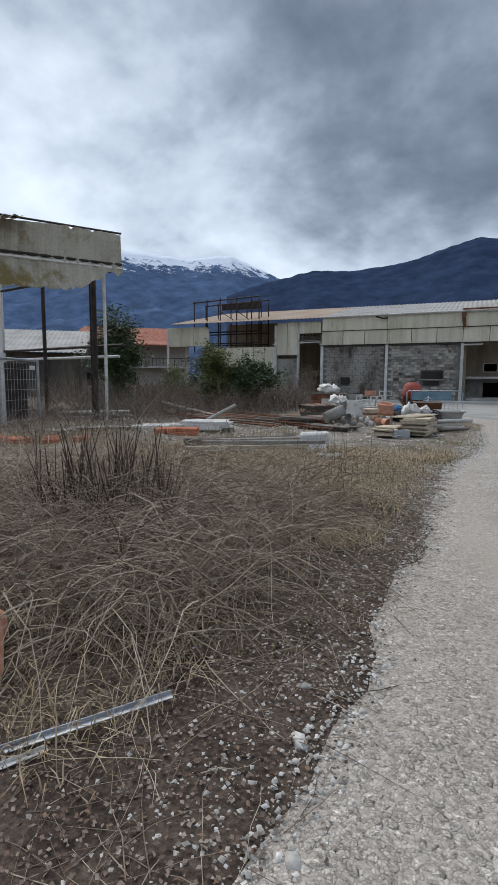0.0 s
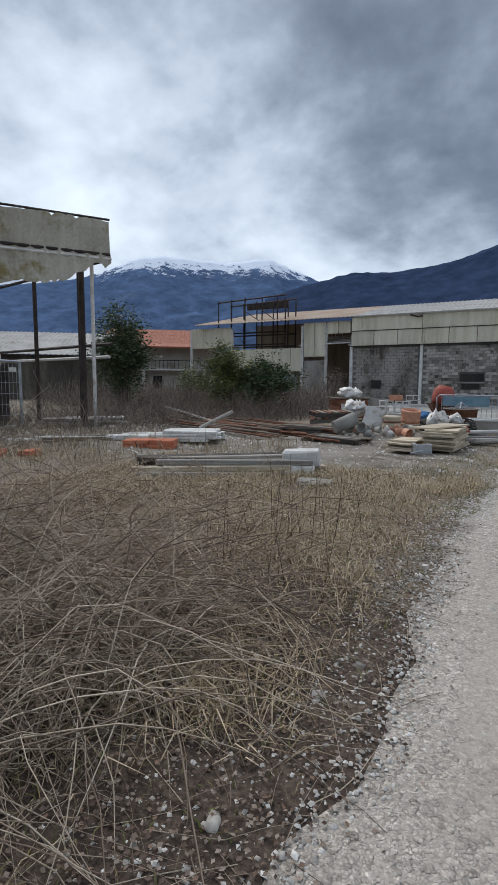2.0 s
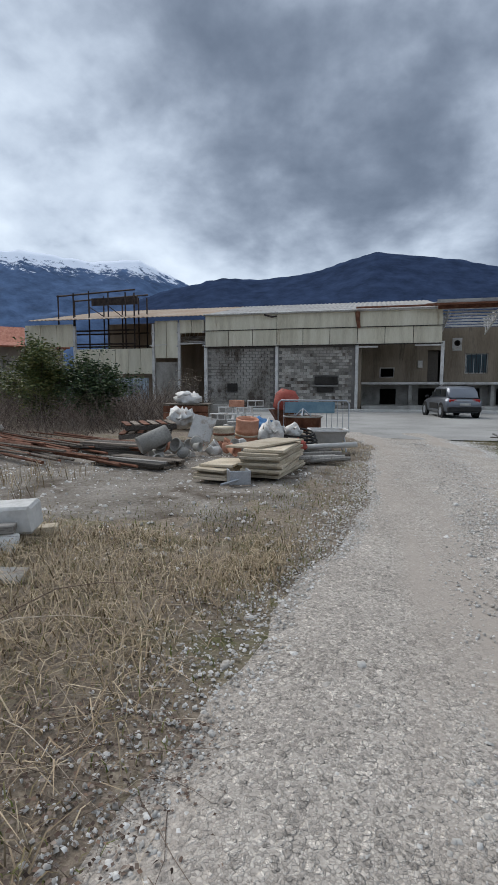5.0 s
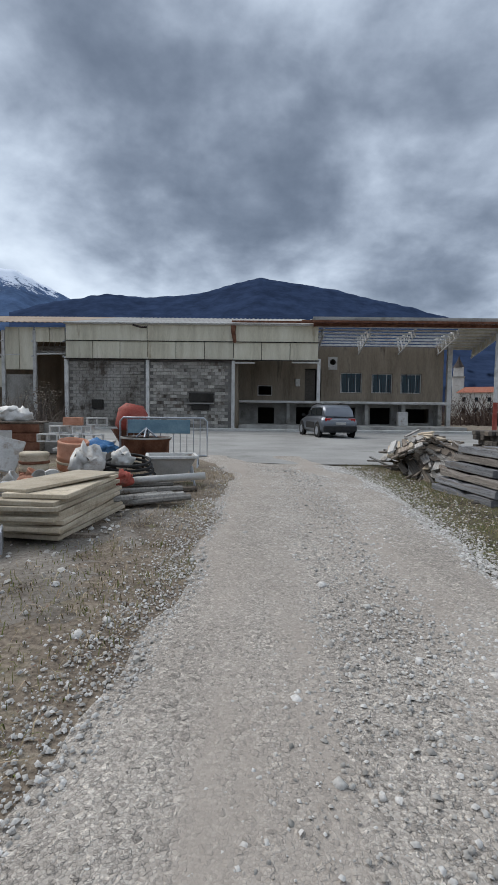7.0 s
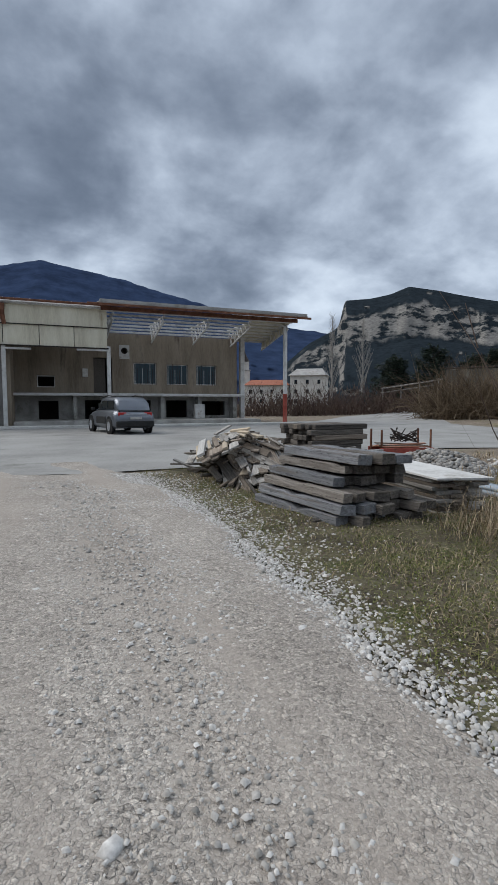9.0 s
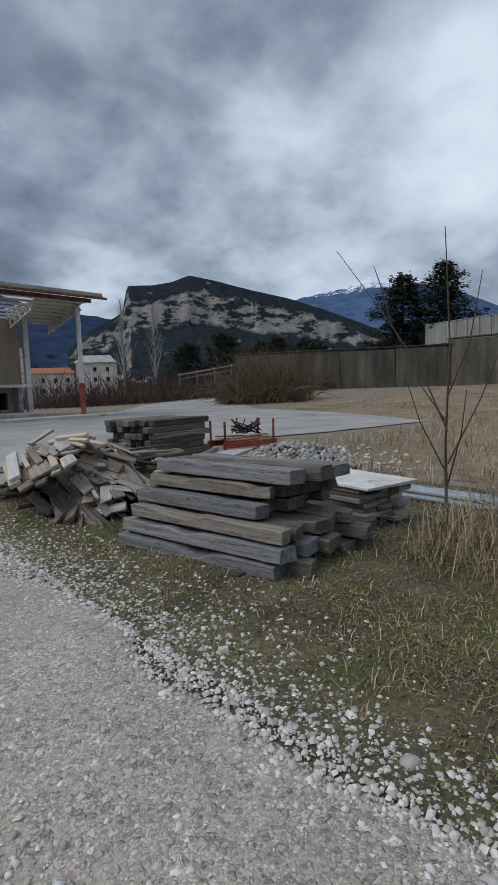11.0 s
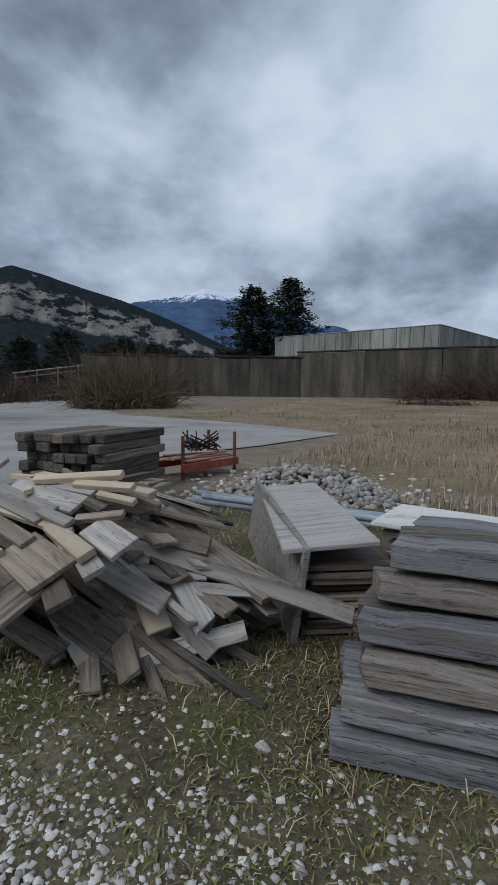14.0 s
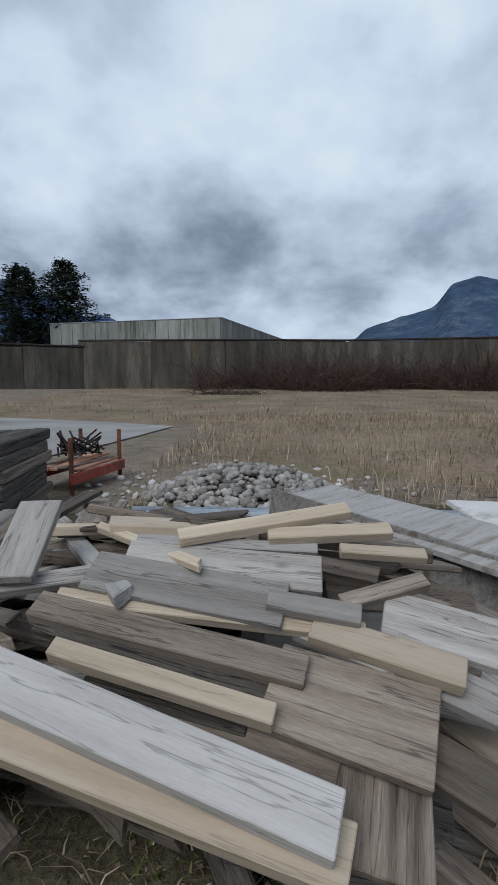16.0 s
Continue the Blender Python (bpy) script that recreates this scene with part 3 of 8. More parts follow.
def tube(points, r, sides=8, r_end=None, cap=True):
    pts = [Vector(p) for p in points]
    r_end = r if r_end is None else r_end
    vs, fs = [], []
    for i, p in enumerate(pts):
        d = (pts[min(i + 1, len(pts) - 1)] - pts[max(i - 1, 0)]).normalized()
        a = d.orthogonal().normalized() if abs(d.z) < 0.99 else Vector((1, 0, 0))
        if i and abs(a.dot(last)) < 0.2:
            a = (last - d * last.dot(d)).normalized()
        elif i:
            a = (last - d * last.dot(d)).normalized()
        last = a
        b = d.cross(a)
        rr = r + (r_end - r) * i / max(1, len(pts) - 1)
        for k in range(sides):
            t = 2 * math.pi * k / sides
            vs.append(tuple(p + (a * math.cos(t) + b * math.sin(t)) * rr))
    for i in range(len(pts) - 1):
        for k in range(sides):
            k2 = (k + 1) % sides
            fs.append((i * sides + k, i * sides + k2, (i + 1) * sides + k2, (i + 1) * sides + k))
    if cap:
        fs.append(tuple(reversed(range(sides))))
        fs.append(tuple(range((len(pts) - 1) * sides, len(pts) * sides)))
    return vs, fs


def lathe(profile, sides=20):
    """Turned shape from (radius, height) pairs."""
    vs, fs = [], []
    for r, z in profile:
        for k in range(sides):
            t = 2 * math.pi * k / sides
            vs.append((r * math.cos(t), r * math.sin(t), z))
    for i in range(len(profile) - 1):
        for k in range(sides):
            k2 = (k + 1) % sides
            fs.append((i * sides + k, i * sides + k2, (i + 1) * sides + k2, (i + 1) * sides + k))
    fs.append(tuple(reversed(range(sides))))
    fs.append(tuple(range((len(profile) - 1) * sides, len(profile) * sides)))
    return vs, fs


def corrugated(w, l, waves, amp, thick=0.012, per=6):
    """A sheet w along x and l along y, waves across x."""
    n = waves * per
    vs, fs = [], []
    for side in (0, 1):
        for j in (0, 1):
            for i in range(n + 1):
                vs.append((-w / 2 + w * i / n, -l / 2 + l * j, amp * math.sin(2 * math.pi * i / per) + side * thick))
    q = n + 1
    for i in range(n):
        fs.append((i, q + i, q + i + 1, i + 1))
        fs.append((2 * q + i, 2 * q + i + 1, 3 * q + i + 1, 3 * q + i))
        fs.append((i, i + 1, 2 * q + i + 1, 2 * q + i))
        fs.append((q + i, 3 * q + i, 3 * q + i + 1, q + i + 1))
    fs.append((0, 2 * q, 3 * q, q))
    fs.append((n, q + n, 3 * q + n, 2 * q + n))
    return vs, fs


def mesh_of(name, geom, mat, smooth=False):
    me = bpy.data.meshes.new(name)
    me.from_pydata([tuple(v) for v in geom[0]], [], [tuple(f) for f in geom[1]])
    if mat:
        me.materials.append(mat)
    if smooth:
        me.polygons.foreach_set("use_smooth", [True] * len(me.polygons))
    me.update()
    return me


def part(name, geom, mat, parent, label="", m=None, smooth=False, kind=""):
    me = geom if isinstance(geom, bpy.types.Mesh) else mesh_of(name, geom, mat, smooth)
    ob = new(name, me)
    ob.parent = parent
    if m is not None:
        ob.matrix_basis = m
    return tagged(ob, label=label, kind=kind)


def thing(name, m, label="", category="", group="", kind=""):
    ob = new(name)
    ob.empty_display_size = 0.2
    ob.matrix_basis = m
    return tagged(ob, label, category, group, kind)


def solid(name, geom, mat, m=I4, label="", category="", group="", kind="", smooth=False):
    me = geom if isinstance(geom, bpy.types.Mesh) else mesh_of(name, geom, mat, smooth)
    ob = new(name, me)
    ob.matrix_basis = m
    return tagged(ob, label, category, group, kind)


def scatter_mesh(name, base_v, base_f, places, rots, scales, mat):
    """Many transformed copies of one small shape, joined into one mesh."""
    base = np.array(base_v, float)
    n, k = len(places), len(base)
    pts = np.einsum("nij,nkj->nki", np.array(rots), base[None] * np.array(scales)[:, None, :]) + np.array(places)[:, None, :]
    faces = np.array(base_f)
    allf = (faces[None] + (np.arange(n) * k)[:, None, None]).reshape(-1, faces.shape[1])
    return raw_mesh(name, pts.reshape(-1, 3), allf, mat)


def raw_mesh(name, verts, faces, mat, smooth=False):
    me = bpy.data.meshes.new(name)
    w = faces.shape[1]
    me.vertices.add(len(verts))
    me.vertices.foreach_set("co", np.ascontiguousarray(verts, dtype=np.float32).ravel())
    me.loops.add(faces.size)
    me.loops.foreach_set("vertex_index", np.ascontiguousarray(faces, dtype=np.int32).ravel())
    me.polygons.add(len(faces))
    me.polygons.foreach_set("loop_start", np.arange(len(faces), dtype=np.int32) * w)
    if smooth:
        me.polygons.foreach_set("use_smooth", np.ones(len(faces), dtype=bool))
    me.materials.append(mat)
    me.update(calc_edges=True)
    me.validate()
    return me


def random_rots(rng, n, tilt=1.0):
    a = rng.uniform(0, 2 * np.pi, n)
    b = rng.normal(0, tilt, n)
    ca, sa, cb, sb = np.cos(a), np.sin(a), np.cos(b), np.sin(b)
    R = np.zeros((n, 3, 3))
    R[:, 0, 0], R[:, 0, 1], R[:, 0, 2] = ca, -sa * cb, sa * sb
    R[:, 1, 0], R[:, 1, 1], R[:, 1, 2] = sa, ca * cb, -ca * sb
    R[:, 2, 1], R[:, 2, 2] = sb, cb
    return R


def stems(rng, roots, heads, length, droop, r0, segs=6, wobble=0.05):
    """Thin tapering three-sided stems: arrays of roots, start directions, lengths and droop."""
    n = len(roots)
    p = roots.copy()
    d = heads / np.linalg.norm(heads, axis=1)[:, None]
    step = (length / segs)[:, None]
    pts = [p.copy()]
    for _ in range(segs):
        d = d + np.column_stack([rng.normal(0, wobble, n), rng.normal(0, wobble, n), rng.normal(0, wobble, n) - droop / segs])
        d /= np.linalg.norm(d, axis=1)[:, None]
        p = p + d * step
        p[:, 2] = np.maximum(p[:, 2], 0.012 + 0.02 * rng.random(n))
        pts.append(p.copy())
    pts = np.stack(pts, 1)
    side = np.cross(pts[:, -1] - pts[:, 0], rng.normal(0, 1, (n, 3)))
    side /= np.linalg.norm(side, axis=1)[:, None] + 1e-9
    along = pts[:, -1] - pts[:, 0]
    along /= np.linalg.norm(along, axis=1)[:, None] + 1e-9
    other = np.cross(along, side)
    ring = []
    for k in range(3):
        t = 2 * np.pi * k / 3
        ring.append(side * np.cos(t) + other * np.sin(t))
    taper = np.linspace(1, 0.25, segs + 1)
    V = np.stack([pts + ring[k][:, None, :] * (r0[:, None] * taper)[:, :, None] for k in range(3)], 2)
    V = V.reshape(n, -1, 3)
    f = []
    for i in range(segs):
        for k in range(3):
            k2 = (k + 1) % 3
            f.append((i * 3 + k, i * 3 + k2, (i + 1) * 3 + k2, (i + 1) * 3 + k))
    f = np.array(f)
    F = (f[None] + (np.arange(n) * V.shape[1])[:, None, None]).reshape(-1, 4)
    return V.reshape(-1, 3), F, pts


def blades(rng, roots, height, width, lean):
    """Bent grass blades of two quads."""
    n = len(roots)
    a = rng.uniform(0, 2 * np.pi, n)
    out = np.column_stack([np.cos(a), np.sin(a), np.zeros(n)])
    acr = np.column_stack([-np.sin(a), np.cos(a), np.zeros(n)])
    upv = np.array([0, 0, 1.0])
    w, h, l = width[:, None], height[:, None], lean[:, None]
    p0, p1, p2 = roots, roots + upv * h * 0.6 + out * h * l * 0.35, roots + upv * h * (1 - 0.35 * l) + out * h * l
    V = np.stack([p0 - acr * w, p0 + acr * w, p1 - acr * w * 0.8, p1 + acr * w * 0.8, p2 - acr * w * 0.15, p2 + acr * w * 0.15], 1)
    f = np.array([(0, 1, 3, 2), (2, 3, 5, 4)])
    F = (f[None] + (np.arange(n) * 6)[:, None, None]).reshape(-1, 4)
    return V.reshape(-1, 3), F


def icosphere(sub=1):
    bm = bmesh.new()
    bmesh.ops.create_icosphere(bm, subdivisions=sub, radius=1.0)
    v, f = [tuple(p.co) for p in bm.verts], [tuple(q.index for q in p.verts) for p in bm.faces]
    bm.free()
    return v, f


ROCK_V = [(-1, -0.7, -0.6), (0.8, -1, -0.55), (1.05, 0.6, -0.6), (-0.6, 0.95, -0.5), (-0.75, -0.35, 0.55), (0.3, -0.75, 0.7), (0.85, 0.25, 0.45), (0.05, 0.6, 0.75), (-0.6, 0.45, 0.5)]
ROCK_F = [(0, 1, 5), (0, 5, 4), (1, 2, 6), (1, 6, 5), (2, 3, 7), (2, 7, 6), (3, 0, 4), (3, 4, 8), (3, 8, 7), (4, 5, 7), (4, 7, 8), (5, 6, 7), (0, 3, 2), (0, 2, 1)]


# ---------------------------------------------------------------- ground, road, yard


def smooth01(t):
    t = np.clip(t, 0, 1)
    return t * t * (3 - 2 * t)


def level(x, y):
    """Height of the land: flat lot, gently rising towards the retaining wall."""
    return 0.9 * smooth01((np.asarray(x, float) - 24) / 34.0) * smooth01((75 - np.asarray(y, float)) / 20.0) + 0.0 * np.asarray(y)


EDGE_Y = np.array([-30, -4, 0, 2, 5, 8.6, 10.5, 12.4, 17, 18.5, 20.3, 22.6])
EDGE_L = np.array([0.0, 0.05, 0.1, 0.12, 0.3, 0.38, 0.8, 1.05, 1.05, 1.15, 0.7, -0.2])
EDGE_R = np.array([3.5, 3.5, 3.5, 3.5, 3.5, 3.5, 3.5, 3.5, 3.68, 3.55, 3.2, 3.0])


def edge_left(y):
    return np.interp(y, EDGE_Y, EDGE_L)


def edge_right(y):
    return np.interp(y, EDGE_Y, EDGE_R)


def on_road(x, y, slack=0.0):
    return (x > edge_left(y) - slack) & (x < edge_right(y) + slack) & (y < 22.6)


def grid_sheet(xs, ys, zf):
    X, Y = np.meshgrid(xs, ys)
    V = np.column_stack([X.ravel(), Y.ravel(), zf(X.ravel(), Y.ravel())])
    nx, ny = len(xs), len(ys)
    i = np.arange(nx - 1)[None, :] + (np.arange(ny - 1) * nx)[:, None]
    i = i.ravel()
    return V, np.column_stack([i, i + 1, i + 1 + nx, i + nx])


def bumps(x, y):
    return (0.022 * np.sin(x * 1.7 + 0.6 * np.sin(y * 1.1)) + 0.02 * np.sin(y * 2.3 + x * 0.7) + 0.012 * np.sin(x * 5.1 + y * 3.7)) + 0.02


def ground_z(x, y):
    away = np.minimum(np.abs(x - np.clip(x, edge_left(y), edge_right(y))) / 0.8, 1.0)
    yard = smooth01((y - 19.5) / 1.5) * (x > -9) * (x < 24)
    return level(x, y) + bumps(x, y) * away * (1 - yard) * (np.abs(x) < 40) * (y < 40) - 0.01


far = [60, 80, 120, 200, 400, 900, 2500]
xs = np.array([-v for v in far[::-1]] + [-45, -36, -30] + list(np.arange(-26, 20, 0.35)) + [21, 23, 25, 28, 31, 34, 37, 40, 43, 46, 49, 52, 55, 58] + far)
ys = np.array([-v for v in far[::-1]] + [-40, -25, -14] + list(np.arange(-8, 26, 0.35)) + [27, 30, 34, 38, 42, 46, 50, 55] + far)
V, F = grid_sheet(xs, ys, ground_z)
tagged(new("ground", raw_mesh("ground", V, F, M_SOIL, True)), kind="structure")

# meadow on the east side, one sheet over the earth
V, F = grid_sheet(np.linspace(9, 57, 60), np.linspace(-40, 34, 60), lambda x, y: np.where((y > 19.5 - 0.02 * x) & (x < 23 + (y - 27) * 0.5), -0.2, level(x, y) + 0.03 * np.sin(x * 2.1 + y) * np.sin(y * 1.3) + 0.012 + 0.05 * smooth01((x - 10) / 3)))
tagged(new("meadow", raw_mesh("meadow", V, F, M_FIELD, True)), "dry straw-coloured meadow grass beside the yard", "meadow", kind="structure")



def patch(name, xr, yr, strength, mat, label):
    """A thin uneven skin on the ground that dips under it where the strength falls below zero."""
    xs_, ys_ = np.arange(xr[0], xr[1], 0.16), np.arange(yr[0], yr[1], 0.16)
    wave = lambda x, y: 0.3 * np.sin(x * 2.3 + 1.7 * np.sin(y * 1.3)) + 0.25 * np.sin(y * 3.1 + 1.4 * np.sin(x * 2.9)) + 0.16 * np.sin(x * 7.3 + y * 5.9)
    V, F = grid_sheet(xs_, ys_, lambda x, y: ground_z(x, y) + np.clip(0.03 * (strength(x, y) + 0.5 * wave(x, y)), -0.05, 0.013))
    return tagged(new(name, raw_mesh(name, V, F, mat, True)), label, "ground", kind="structure")


patch("mud", (-13.0, 1.0), (9.2, 19.4), lambda x, y: 1.6 - 3.0 * (np.abs((x + 5.2) / 7.0) ** 3 + np.abs((y - 14.2) / 4.8) ** 3), M_MUD, "trodden grey mud with rubble between the piles")
patch("moss", (3.4, 8.6), (7.5, 21.0), lambda x, y: 4.5 - 5.0 * (np.abs((x - 6.1) / 2.9) ** 4 + np.abs((y - 14.2) / 6.9) ** 6), M_MOSS, "damp mossy verge round the timber")
patch("leaf_mould", (-3.4, 0.9), (0.3, 6.8), lambda x, y: 2.6 - 3.6 * (np.abs((x + 0.9) / 2.2) ** 3 + np.abs((y - 2.6) / 3.8) ** 3), M_MOULD, "dark leaf mould under the brambles")

ys_r = np.concatenate([[-30, -20, -12, -8], np.arange(-5, 22.8, 0.3)])
cols = 13
V, F = [], []
for j, y in enumerate(ys_r):
    wob = 0.05 * math.sin(y * 3.1) + 0.04 * math.sin(y * 7.3 + 1)
    a, b = float(edge_left(y)) + wob - 0.05, float(edge_right(y)) + 0.09 * math.sin(y * 2.7 + 2) + 0.05 * math.sin(y * 6.1)
    for i in range(cols):
        u = i / (cols - 1)
        crown = 0.012 * math.sin(u * math.pi * 3) if 0 < u < 1 else -0.025
        V.append((a + (b - a) * u, y, 0.014 + crown + 0.004 * math.sin(y * 2 + u * 9)))
for j in range(len(ys_r) - 1):
    for i in range(cols - 1):
        k = j * cols + i
        F.append((k, k + 1, k + 1 + cols, k + cols))
tagged(new("road", mesh_of("road", (V, F), M_GRAVEL, True)), "pale crushed limestone track with worn wheel ruts", "road", kind="structure")

outline = [(-9, 24.6), (-4, 23.8), (-0.6, 22.9), (0.7, 21.2), (1.6, 20.7), (2.6, 20.6), (4.6, 20.9), (7.0, 22.6), (11, 22.7), (14.5, 21.7), (19, 21), (21, 23.6), (23, 28), (26, 36), (34, 46), (60, 62), (56, 68), (28, 52), (18, 41), (17.5, 38.6), (-14, 38.6), (-14, 30)]
bm = bmesh.new()
bm.faces.new([bm.verts.new((x + 0.15 * math.sin(i * 3.3), y + 0.12 * math.sin(i * 5.1), float(level(x, y)) + 0.03)) for i, (x, y) in enumerate(outline)])
bmesh.ops.triangulate(bm, faces=bm.faces[:])
bmesh.ops.subdivide_edges(bm, edges=bm.edges[:], cuts=5, use_grid_fill=True)
for v in bm.verts:
    v.co.z = float(level(v.co.x, v.co.y)) + 0.018 + 0.004 * math.sin(v.co.x * 3) * math.sin(v.co.y * 2.1)
me = bpy.data.meshes.new("pavement")
bm.to_mesh(me)
bm.free()
me.materials.append(M_YARD)
tagged(new("pavement", me), "pale worn asphalt yard in front of the factory", "yard", kind="structure")
solid("kerb", join(box(31.5, 1.3, 0.14, 2.2, 39.35, 0.0, 0.02)), M_APRON, label="pale cement kerb strip along the factory front", category="kerb", kind="structure")

# ---------------------------------------------------------------- mountains


def ridge(name, pts, dist, depth, mat, rough=0.10, seed=1, label="", base=-20.0, cliff=False, steps=None):
    pts = sorted(pts)
    az = np.linspace(pts[0][0], pts[-1][0], steps or int((pts[-1][0] - pts[0][0]) * 7))
    el = np.interp(az, [p[0] for p in pts], [p[1] for p in pts])
    k = np.ones(5) / 5
    el = np.convolve(np.pad(el, 2, mode="edge"), k, "valid")
    rows = 34
    V = []
    for j in range(rows):
        s = j / (rows - 1)
        r = dist - depth * (1 - s)
        for a, e in zip(az, el):
            top = math.tan(radians(e)) * dist
            prof = s ** 1.15
            if cliff:
                prof = 0.46 * smooth01(s / 0.62) + 0.36 * smooth01((s - 0.62) / 0.12) + 0.18 * smooth01((s - 0.74) / 0.26)
            p = Vector((math.cos(radians(a)), math.sin(radians(a)), 0)) * (r / dist * 6.0)
            n = noise.fractal(p * 1.9 + Vector((0, 0, seed)), 1.0, 2.0, 6)
            n2 = noise.noise(p * 9 + Vector((0, seed, 0)))
            z = top * (prof + rough * n * math.sin(math.pi * s) * (1 - s) * 1.6 + 0.012 * n2 * s + 0.004 * n * s)
            rr = r + depth * 0.10 * n * (1 - s) + (depth * 0.03 * n2 if cliff else 0)
            V.append((rr * math.cos(radians(a)), rr * math.sin(radians(a)), base + (z - base) * min(1, s * 8)))
    # back side closes the hill
    for a, e in zip(az, el):
        V.append(((dist + depth * 0.5) * math.cos(radians(a)), (dist + depth * 0.5) * math.sin(radians(a)), base))
    n = len(az)
    i = (np.arange(n - 1)[None, :] + (np.arange(rows) * n)[:, None]).ravel()
    F = np.column_stack([i, i + n, i + n + 1, i + 1])
    ob = new(name, raw_mesh(name, np.array(V), F, mat, not cliff))
    return tagged(ob, label, "mountain", kind="structure")


# distance haze is put into these colours as a blue tint on forest and rock
M_FAR = mountain_material("haze_blue_snowy_slopes", (0.072, 0.113, 0.20), (0.11, 0.155, 0.245), 445.0, 66.0, 0.58, 0.006)
M_DARK = mountain_material("haze_blue_forested_ridge", (0.030, 0.046, 0.088), (0.05, 0.07, 0.115), None, 0, 0.72, 0.006)
M_CLIFF = mountain_material("limestone_cliff_and_hazed_scrub", (0.021, 0.028, 0.034), (0.30, 0.288, 0.268), None, 0, 0.45, 0.045, 0.66)
M_FAR2 = mountain_material("haze_blue_snowy_peak", (0.06, 0.10, 0.18), (0.12, 0.17, 0.26), 445.0, 44.0, 0.6, 0.005)
M_FAR3 = mountain_material("haze_blue_rock_mountain", (0.05, 0.08, 0.13), (0.13, 0.17, 0.23), None, 0, 0.52, 0.008)
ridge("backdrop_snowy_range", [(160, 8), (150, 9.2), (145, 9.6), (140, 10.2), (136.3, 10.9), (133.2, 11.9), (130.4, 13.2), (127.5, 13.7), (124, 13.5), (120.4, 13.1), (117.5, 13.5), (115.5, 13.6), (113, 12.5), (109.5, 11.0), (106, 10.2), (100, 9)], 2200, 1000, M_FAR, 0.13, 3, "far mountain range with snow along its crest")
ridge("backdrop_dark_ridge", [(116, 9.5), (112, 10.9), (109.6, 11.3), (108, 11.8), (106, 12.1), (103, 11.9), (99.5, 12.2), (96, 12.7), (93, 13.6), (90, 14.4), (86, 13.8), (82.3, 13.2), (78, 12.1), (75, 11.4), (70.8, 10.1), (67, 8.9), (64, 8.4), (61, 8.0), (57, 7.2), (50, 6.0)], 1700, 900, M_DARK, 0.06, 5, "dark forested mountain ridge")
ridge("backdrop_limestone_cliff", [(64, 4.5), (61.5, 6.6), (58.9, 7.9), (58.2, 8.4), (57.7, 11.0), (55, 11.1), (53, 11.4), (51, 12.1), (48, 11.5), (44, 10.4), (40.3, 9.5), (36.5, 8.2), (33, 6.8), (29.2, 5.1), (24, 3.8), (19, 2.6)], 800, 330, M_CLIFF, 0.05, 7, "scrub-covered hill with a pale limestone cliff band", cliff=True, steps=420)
ridge("backdrop_snowy_peak", [(48, 7), (43, 8.6), (39, 9.4), (36, 10), (33, 10.7), (31.1, 11.3), (28.5, 11.0), (26.8, 10.9), (23, 9.5), (20, 8.1), (18, 7.1), (17, 7.5), (15.5, 7.2), (12, 5), (7, 3.5)], 2600, 1200, M_FAR2, 0.10, 9, "distant mountain with haze blue in its colour and a snow-dusted top")
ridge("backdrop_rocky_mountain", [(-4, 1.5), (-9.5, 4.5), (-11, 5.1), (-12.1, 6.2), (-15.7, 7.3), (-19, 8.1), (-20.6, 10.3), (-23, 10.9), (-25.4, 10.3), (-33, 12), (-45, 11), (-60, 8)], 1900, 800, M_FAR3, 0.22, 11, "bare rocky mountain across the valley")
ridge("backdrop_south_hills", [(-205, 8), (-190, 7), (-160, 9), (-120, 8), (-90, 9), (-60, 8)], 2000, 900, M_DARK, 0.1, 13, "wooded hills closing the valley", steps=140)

# ---------------------------------------------------------------- factory
FY = 39.9
COLX = (-10.2, -5.2, 0.05, 5.26)
factory = thing("factory_building", pose(0, 0, 0), "long derelict factory with cement block bays and cream panels", "factory")
for x in COLX:
    part("column", worn(box(0.2, 0.26, 4.3, x, FY - 0.02, 0.1, 0.015), 0.006, int(x * 7)), M_WHITE_CONC, factory, "white painted concrete column")
part("backing_wall", join(box(4.8, 0.16, 4.2, -7.7, FY + 0.16, 0.06), box(5.05, 0.16, 4.2, -2.58, FY + 0.16, 0.06)), M_MORTAR, factory, "dark damp-stained mortar behind the blocks")
# fascia: plain upper panels and seamed lower panels
rnd = random.Random(4)
for bay, (xa, xb) in enumerate(((-10.2, -5.2), (-5.2, 0.05), (0.05, 5.2))):
    part("upper_panel", box(xb - xa - 0.03, 0.1, 1.0, (xa + xb) / 2, FY - 0.12, 5.38, 0.01), M_CREAM, factory)
    n = 3
    w = (xb - xa) / n
    for i in range(n):
        part("lower_panel", box(w - 0.035, 0.09, 1.05, xa + w * (i + 0.5), FY - 0.13 + rnd.uniform(-0.015, 0.015), 4.3, 0.01), M_CREAM, factory)
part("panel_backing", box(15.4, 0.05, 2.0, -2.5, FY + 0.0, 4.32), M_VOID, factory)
part("drip_edge", join(box(15.5, 0.16, 0.05, -2.5, FY - 0.16, 4.255), box(15.5, 0.10, 0.03, -2.5, FY - 0.2, 5.36)), M_DARK_STEEL, factory, "dark metal drip edge")
part("gutter", join(box(15.6, 0.22, 0.14, -2.5, FY - 0.22, 6.36, 0.03)), M_WHITE_CONC, factory, "pale gutter along the eave")
